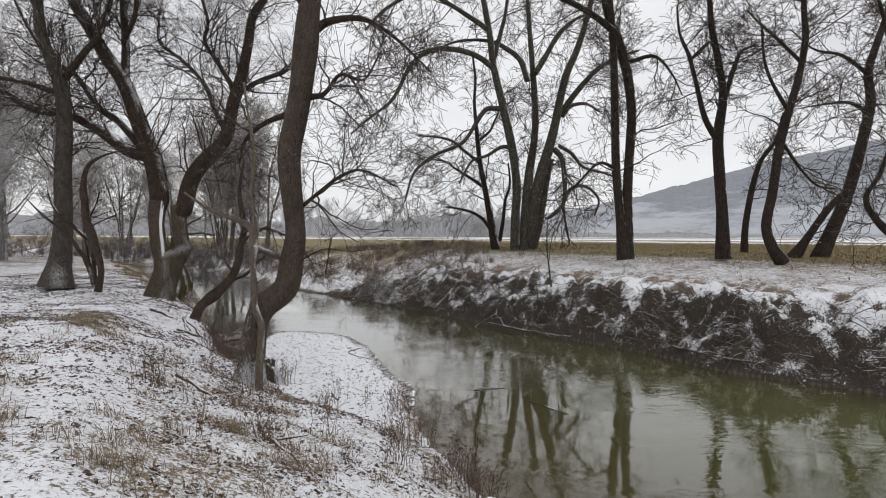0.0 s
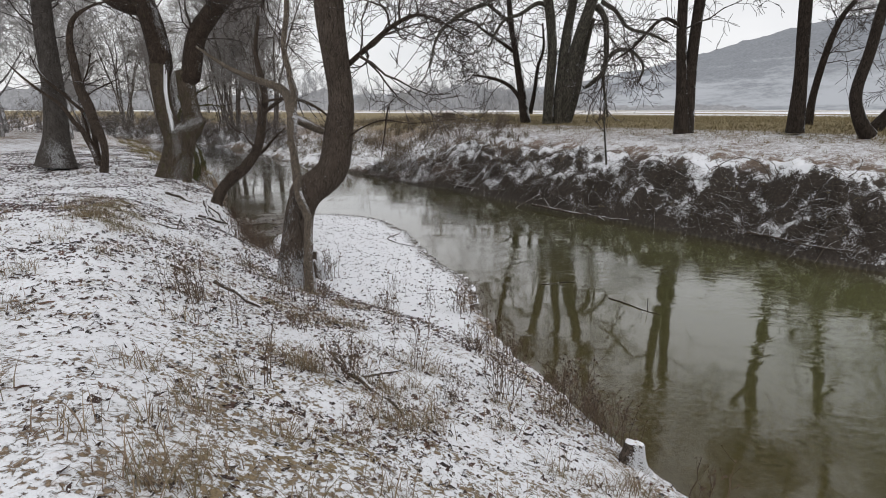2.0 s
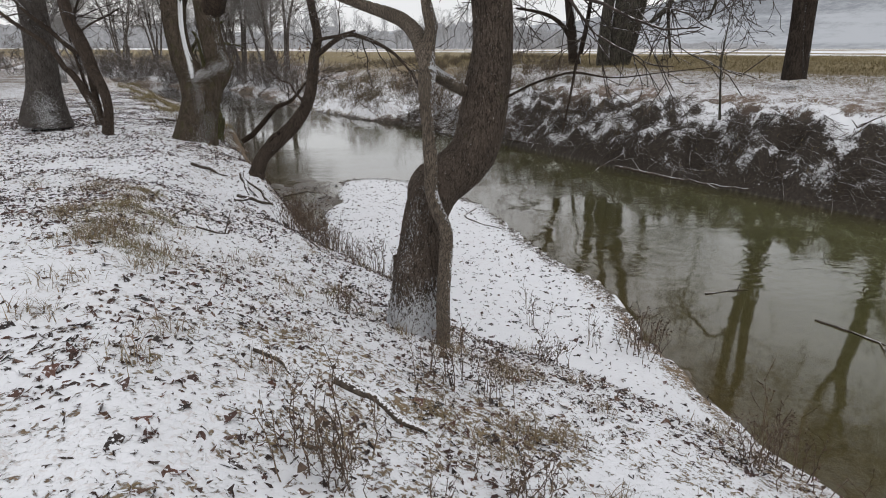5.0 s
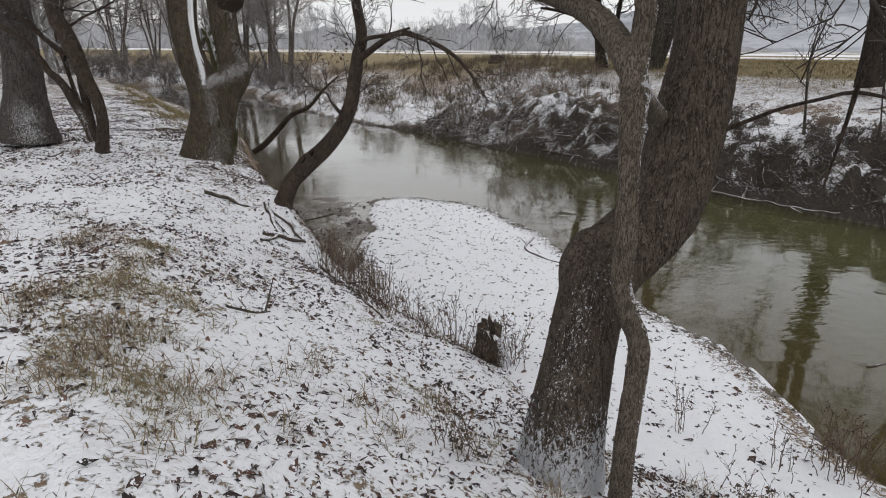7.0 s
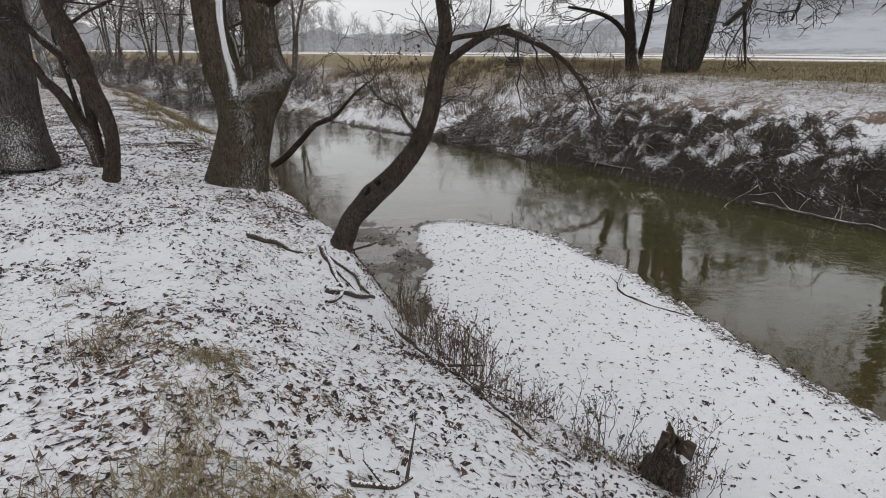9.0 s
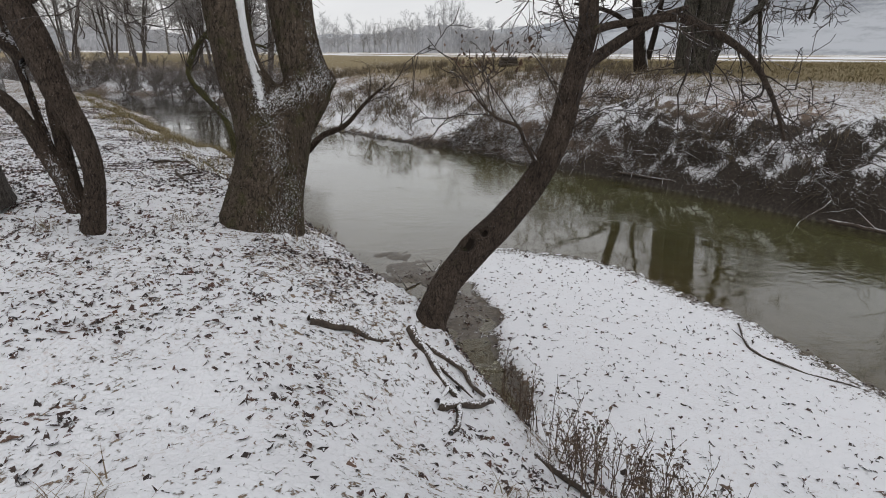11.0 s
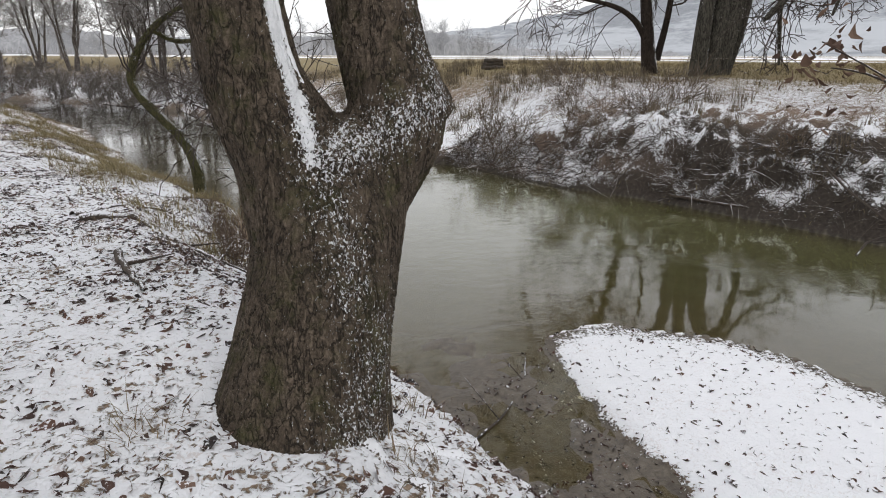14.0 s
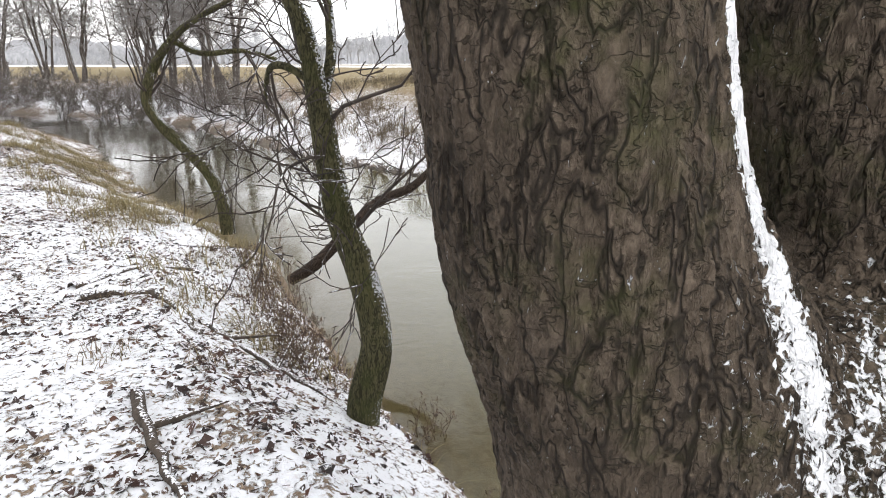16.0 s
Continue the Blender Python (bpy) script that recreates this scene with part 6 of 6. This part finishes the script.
Z = terrain(P[:, 0], P[:, 1])[0] + 0.04 + 0.1 * rng.rand(n)
p = np.column_stack([P, Z])
go = rng.normal(size=(n, 3)) * 0.6
go[:, :2] += -land * 0.35 + tang * (rng.normal(size=n) * 0.8)[:, None]
go[:, 2] -= 0.15
go = unit(go)
L = 0.18 + 0.6 * rng.rand(n) ** 2 + 0.9 * (rng.rand(n) < 0.06)
pts = [p]
for k in range(6):
    go = unit(go + rng.normal(size=(n, 3)) * 0.2 + np.array([0, 0, -0.14]))
    p = p + go * (L / 6)[:, None]
    floor_z = np.maximum(terrain(p[:, 0], p[:, 1])[0] + 0.015, LEVEL - 0.05)
    p[:, 2] = np.maximum(p[:, 2], floor_z)
    pts.append(p)
r = (0.004 + 0.014 * rng.rand(n) ** 3)[:, None] * np.linspace(1, 0.35, 7)[None, :]
v, f = tubes(np.stack(pts, 1), r, 4)
tagged(part("root_tangle", make_mesh("root_tangle", v, f), ROOT), "tangle of exposed roots and snowy sticks on the eroded bank", "roots", kind="stuff")


# ---- weeds ----
def weed(seed, tall, stems, spread, label):
    g = np.random.RandomState(seed)
    root = new("dry_weed")
    tagged(root, label, "weed", "dry weeds by the water")
    P = []
    for _ in range(stems):
        a, l = g.rand() * 6.283, g.rand() * spread
        h = tall * (0.5 + 0.6 * g.rand())
        x, y = g.normal() * 0.09, g.normal() * 0.09
        P.append([(x + np.cos(a) * l * h * w ** 1.3 + g.normal() * 0.008, y + np.sin(a) * l * h * w ** 1.3 + g.normal() * 0.008, -0.03 + h * w) for w in np.linspace(0, 1, 6)])
    P = np.array(P)
    R = np.full((stems, 6), 0.003) * np.linspace(1.2, 0.5, 6)[None]
    Q, RQ, _ = sprout(P, R, 5, 0.16, 40, 0.05, 0.2, 4, 0.35, g, least=0.0012)
    tips = np.vstack([Q[:, -1], Q[:, -2], P[:, -1], P[:, 4]])
    pick = tips[g.rand(len(tips)) < 0.75]
    v, f = leaves(pick[:, 0], pick[:, 1], pick[:, 2], g, 0.024, 1.2)
    tagged(part("stalk", joined("stalk", [tubes(P, R, 4), tubes(Q, RQ, 3), (v, f)]), WEED, root), kind="stuff")
    return root


w1 = weed(41, 0.40, 13, 0.35, "dry brown weed clump with small seed heads")
w2 = weed(42, 0.26, 16, 0.5, "low tangled dead weed clump in the snow")
w3 = weed(43, 0.5, 6, 0.25, "few tall thin dead weed stalks in the snow")
toe = LINES["toe"]
_, _, ts = along(toe, np.array([0.0]))
t0, t1 = ts[np.argmin(np.hypot(toe[:, 0] - 0.15, toe[:, 1] - 4.75))], ts[np.argmin(np.hypot(toe[:, 0] + 5.2, toe[:, 1] - 12.6))]
spots = {0: [], 1: [], 2: []}
for k in range(32):
    a, b, _ = along(toe, np.array([t0 - 1.2 + (t1 - t0 + 1.2) * rng.rand()]))
    if 7.0 < b[0] < 9.4:
        continue
    spots[k % 3].append((float(a[0]) + rng.normal() * 0.16, float(b[0]) + rng.normal() * 0.16))
spots[0] += [(-4.55, 11.2), (-4.15, 10.75), (-3.95, 10.45), (-3.65, 10.1), (-5.05, 12.2), (-2.86, 6.5), (-2.6, 6.55), (-3.37, 5.25), (-0.7, 5.4), (-0.75, 5.05), (-0.75, 8.45), (-0.95, 8.3), (-5.02, 10.98), (-4.78, 10.63), (-4.6, 10.4), (-0.05, 5.6), (-0.35, 6.9), (-8.22, 17.03), (-8.53, 18.35), (-8.37, 17.69)]
spots[1] += [(-3.35, 5.15), (-2.5, 5.4), (-2.0, 4.4), (-1.2, 4.6), (-4.21, 9.91), (-3.91, 9.6), (-4.45, 10.13), (-3.7, 7.6), (-0.9, 6.4), (-1.9, 7.7), (-7.23, 17.26), (-7.79, 18.17), (-8.24, 19.18), (-6.92, 16.06), (-10.01, 23.2), (-10.92, 24.99), (-8.18, 16.92), (-8.3, 17.36), (-8.5, 18.02), (-8.67, 18.57), (-8.04, 16.69), (-8.87, 19.24)]
spots[2] += [(-1.9, 8.7), (-2.4, 3.9), (-2.9, 4.9), (-1.5, 5.2), (-1.4, 8.3), (-8.7, 19.97), (-8.41, 19.62), (-9.06, 20.75)]
for thing, key in ((w1, 0), (w2, 1), (w3, 2)):
    plant(thing, spots[key], rng, 0.75, 1.25, 0.0)


# ---- fallen wood ----
def stick(name, label, line, r, category="branch", mat=None, lift=0.4, forks=(), flat=None):
    """A crooked piece of wood lying along the ground, with side branches."""
    root = new(name)
    pts = []
    for k, (a, b) in enumerate(line):
        z = (height(a, b) if flat is None else flat) + r * lift
        pts.append((a, b, z, r * (1 - 0.6 * k / (len(line) - 1))))
    root.location = pts[0][:3]
    tagged(root, label, category, "fallen wood on the banks")
    p, q, _ = resample(pts, 6 * len(pts))
    p = p + np.array([[noise.noise(Vector(c) * 7), noise.noise(Vector(c) * 7 + Vector((9, 0, 0))), 0.6 * noise.noise(Vector(c) * 7 + Vector((0, 9, 0)))] for c in p.tolist()]) * r * 1.2
    q = q * (1 + 0.18 * np.array([noise.noise(Vector(c) * 20) for c in p.tolist()]))
    v, f = tubes(p[None], q[None], 10)
    part("stem", make_mesh("stem", v, f), mat or ROOT, root)
    for k, (da, db, dz) in forks:
        c = Vector(p[int(k * (len(p) - 1))])
        branch = [(*(c + Vector((da, db, dz)) * w), r * 0.55 * (1 - 0.7 * w)) for w in (0, 0.35, 0.7, 1)]
        pp, rr_, _ = resample(branch, 10)
        v, f = tubes(pp[None], rr_[None], 7)
        part("side_branch", make_mesh("side_branch", v, f), mat or ROOT, root)
    return root


snowy = "grey fallen branch dusted with snow on the bank"
stick("fallen_branch", snowy, [(-5.2, 11.4), (-4.95, 10.9), (-4.65, 10.35), (-4.45, 9.9), (-4.28, 9.55)], 0.026, forks=[(0.6, (-0.4, -0.05, 0.04)), (0.3, (0.22, -0.4, 0.05)), (0.8, (0.12, -0.35, 0.02)), (0.45, (0.3, -0.2, 0.12))])
stick("fallen_branch", "pale fallen branch half buried in thin snow", [(-2.16, 4.9), (-2.05, 4.68), (-1.92, 4.48), (-1.76, 4.28), (-1.52, 4.02)], 0.032, lift=0.1, forks=[(0.45, (0.35, 0.05, 0.03)), (0.3, (-0.25, 0.02, 0.02))])
stick("fallen_branch", snowy, [(-3.5, 6.02), (-3.25, 6.0), (-3.1, 5.84), (-2.98, 5.84)], 0.032)
stick("fallen_branch", snowy, [(-3.92, 6.08), (-3.78, 6.04), (-3.66, 5.92)], 0.024)
stick("fallen_twig", "thin forked twig standing up from the snow", [(-5.2, 8.5), (-5.05, 8.56), (-4.97, 8.66)], 0.016, forks=[(0.9, (0.04, 0.12, 0.2)), (0.5, (-0.1, 0.1, 0.05))])
stick("driftwood_stick", "thin dark stick lying on the snowy gravel bar", [(-2.15, 14.06), (-2.39, 13.44), (-2.16, 13.05), (-1.76, 12.74)], 0.018, forks=[(0.6, (0.1, -0.25, 0.02)), (0.3, (-0.1, 0.1, 0.08))])
stick("fallen_log", "snow covered fallen log among leaves", [(-9.92, 17.78), (-9.6, 18.34), (-9.29, 18.79)], 0.045, "log", lift=-0.2, forks=[(0.5, (-0.3, 0.1, 0.02))])
stick("fallen_log", "bent brown log half covered with snow", [(-9.68, 17.43), (-9.42, 17.52), (-9.2, 17.44), (-9, 17.26), (-8.86, 17.0), (-8.76, 16.76)], 0.05, "log", lift=-0.1)
stick("fallen_branch", "bundle of thin fallen branches at the bank edge", [(-8.79, 17.19), (-8.41, 16.73), (-8.07, 16.32), (-7.78, 16.03)], 0.025, forks=[(0.2, (0.35, -0.1, 0.05)), (0.35, (0.3, -0.4, 0.0)), (0.1, (-0.3, -0.1, 0.03)), (0.6, (0.1, 0.3, 0.1))])
stick("fallen_branch", snowy, [(-8.72, 15.69), (-8.54, 15.29), (-8.31, 14.9)], 0.03, forks=[(0.4, (0.3, 0.1, 0.03))])
rooty = "bare tree root crossing the bank edge"
stick("tree_root", rooty, [(-5.98, 12.06), (-5.81, 11.77), (-5.67, 11.49), (-5.76, 11.1)], 0.035, "root", forks=[(0.3, (0.25, -0.25, -0.15)), (0.5, (-0.15, -0.3, 0.02))])
stick("tree_root", rooty, [(-5.92, 12), (-5.67, 11.87), (-5.49, 11.75)], 0.03, "root")
stick("tree_root", rooty, [(-6.61, 11.79), (-6.34, 11.82), (-6.1, 11.87)], 0.035, "root")
stick("tree_root", rooty, [(-5.83, 11.39), (-5.61, 11.54), (-5.44, 11.74)], 0.04, "root")
stick("tree_root", "snow covered root running from the trunk to the water", [(-6.99, 13.54), (-6.61, 13.56), (-6.31, 13.37), (-6.06, 13.08), (-5.93, 12.75)], 0.05, "root", lift=-0.8, forks=[(0.5, (0.25, 0.2, -0.25))])
stick("tree_root", "knotty root at the foot of the twin trunk", [(-7.05, 13.47), (-6.87, 13.29), (-6.76, 13.15)], 0.05, "root", lift=-0.5)
stick("driftwood_branch", "long pale driftwood branch along the water line", [(1.7, 17.7), (2.2, 16.95), (2.55, 16.4), (2.95, 16.05), (3.25, 15.65), (3.85, 15.25)], 0.038, flat=-1.17, forks=[(0.25, (-0.1, 0.4, 0.25)), (0.5, (0.2, 0.3, 0.3)), (0.75, (0.1, -0.3, -0.05))])
stick("driftwood_branch", "pale driftwood branch hanging down the eroded bank", [(-0.6, 21.9), (0.0, 21.1), (0.5, 20.4), (0.9, 19.9)], 0.03, flat=-1.1, forks=[(0.5, (-0.15, -0.3, -0.1)), (0.3, (0.3, 0.3, 0.3))])
stick("driftwood_branch", "pale driftwood branch hanging down the eroded bank", [(5.7, 12.9), (6.0, 12.35), (6.3, 11.6), (6.9, 11.0)], 0.03, flat=-1.0, forks=[(0.4, (0.3, 0.4, 0.2)), (0.7, (0.4, 0.2, 0.3))])
stick("floating_branch", "dark branch stranded in the shallow river", [(0.55, 10.0), (0.85, 10.08), (1.15, 10.12)], 0.012, mat=TWIG, flat=LEVEL, forks=[(0.8, (0.06, 0.05, 0.1))])
stick("floating_branch", "forked dark branch stranded in the shallow river", [(1.5, 9.25), (1.7, 8.95), (1.87, 8.66), (2.02, 8.48)], 0.013, mat=TWIG, flat=LEVEL, forks=[(0.7, (-0.2, -0.45, 0.03)), (0.8, (0.0, 0.05, 0.18))])
stick("floating_branch", "twiggy branch lying in the shallow water", [(-6.2, 15.13), (-5.84, 15.47), (-5.54, 15.93), (-5.39, 16.34)], 0.012, mat=TWIG, flat=LEVEL, lift=0.8, forks=[(0.3, (-0.2, 0.5, 0.12)), (0.5, (0.25, 0.1, 0.06)), (0.7, (-0.15, 0.2, 0.15))])


# ---- stumps ----
def stump(name, label, x, y, z, r, h, tilt, top_mat, seed):
    g = np.random.RandomState(seed)
    root = new(name)
    tagged(root, label, "stump")
    n, rows = 26, 9
    lob = 1 + 0.16 * np.sin(np.arange(n) * 2 * np.pi / n * 3 + seed) + g.normal(size=n) * 0.05
    V = []
    for i in range(rows):
        u = i / (rows - 1)
        a = np.arange(n) * 2 * np.pi / n
        rad = r * lob * (1.3 - 0.45 * u + 0.5 * (1 - u) ** 4)
        jag = (g.rand(n) * 0.45 * h * (name == "rotten_stump") + g.rand(n) * 0.08 * h if i == rows - 1 else 0)
        V.append(np.column_stack([np.cos(a) * rad, np.sin(a) * rad, np.full(n, h * u) + jag]))
    V = np.vstack(V)
    F = [(i * n + j, i * n + (j + 1) % n, (i + 1) * n + (j + 1) % n, (i + 1) * n + j) for i in range(rows - 1) for j in range(n)]
    part("bark", make_mesh("bark", V, F), BARK_STUMP, root)
    top = V[-n:] * np.array([0.97, 0.97, 1])
    ring = top * np.array([0.5, 0.5, 1]) + np.array([0, 0, 0.01])
    mid = np.vstack([top, ring, [(0, 0, h * 1.05)]])
    F = [(j, (j + 1) % n, n + (j + 1) % n, n + j) for j in range(n)] + [(n + j, n + (j + 1) % n, 2 * n, 2 * n) for j in range(n)]
    me = bpy.data.meshes.new("cut_face")
    me.from_pydata(mid.tolist(), [], [q if q[2] != q[3] else q[:3] for q in F])
    part("cut_face", me, top_mat, root)
    root.matrix_basis = pose(x, y, z, *tilt)
    return root


CUT = plain_mat("snowy_cut_wood", (0.45, 0.36, 0.26), (0.62, 0.54, 0.42), 14, 0.8, snow=0.45)
ROTTEN = plain_mat("rotten_wood", (0.03, 0.022, 0.016), (0.16, 0.12, 0.09), 20, 0.9, snow=0.4)
stump("rotten_stump", "rotten dark stump topped with snow beside the gravel bar", -3.3, 9.8, height(-3.3, 9.8) - 0.05, 0.13, 0.38, (14, -8, 20), ROTTEN, 5)
stump("cut_stump", "small cut tree stump with a pale snowy face", 0.24, 4.62, height(0.24, 4.62) - 0.04, 0.085, 0.2, (-10, 8, 0), CUT, 9)

# ---- sapling and log pile across the river ----
SAPLING = [(3.42, 16.15, 0.2, 0.03), (3.36, 16.2, 0.8, 0.024), (3.3, 16.25, 1.5, 0.018), (3.32, 16.2, 2.6, 0.008)]
tree("sapling", "thin pale leafless sapling on the far bank edge", [SAPLING], [(7, 0.7, 45, 0.05, 0.2, 6, 0.2), (3, 0.3, 45, 0.02, 0.2, 4, 0.2)], 51, BARK_PALE, least=0.003)


OLD_WOOD = plain_mat("old_dark_wood", (0.035, 0.028, 0.022), (0.10, 0.08, 0.06), 8, 0.9, stretch=(1, 1, 4))
pile = tagged(new("log_pile"), "low pile of dark weathered logs in the far meadow", "log pile")
g = np.random.RandomState(77)
for row, count in enumerate((5, 4, 4)):
    for k in range(count):
        r = 0.075 + 0.02 * g.rand()
        a = np.array([-0.46 + 0.06 * g.rand() + 0.05 * row, (k - count / 2 + 0.5) * 0.17 + 0.02 * g.normal(), 0.06 + 0.15 * row])
        P = a + np.array([[u * (0.9 - 0.1 * row), 0.02 * g.normal(), 0.008 * g.normal()] for u in np.linspace(0, 1, 5)])
        v, f = tubes(P[None], np.full((1, 5), r) * (1 + 0.06 * g.normal(size=(1, 5))), 9)
        n = len(v)
        caps = np.array([(n, (j + 1) % 9, j, j) for j in range(9)] + [(n + 1, n - 9 + j, n - 9 + (j + 1) % 9, n - 9 + (j + 1) % 9) for j in range(9)])
        me = bpy.data.meshes.new("log")
        me.from_pydata(np.vstack([v, P[:1], P[-1:]]).tolist(), [], f.tolist() + [q[:3] for q in caps.tolist()])
        part("log", me, OLD_WOOD, pile)
pile.location = (-0.35, 37.7, height(-0.35, 37.7))

# dead leaves still clinging to the leaning tree
for a, b in (((-5.06, 12.37, 0.977), (-5.46, 13.3, 1.671)), ((-4.9, 12.39, 1.351), (-5.06, 13.02, 1.735)), ((-5.28, 12.91, 1.372), (-5.35, 13.36, 1.586))):
    a, b = np.array(a), np.array(b)
    p = np.array([a * (1 - w) + b * w + np.array([0, 0, 0.06 * math.sin(w * 3.1)]) for w in np.linspace(0, 1, 8)])
    v, f = tubes(p[None], np.linspace(0.007, 0.0025, 8)[None], 5)
    twig = part("twig", make_mesh("twig", v, f), TWIG, lean)
    c = b + rng.normal(size=(40, 3)) * np.array([0.07, 0.07, 0.09]) - np.array([0, 0.04, 0.04])
    v, f = leaves(c[:, 0], c[:, 1], c[:, 2], rng, 0.042, 1.5)
    tagged(part("foliage", make_mesh("foliage", v, f, False), LEAF_BROWN, twig, "withered brown leaves"), kind="stuff")
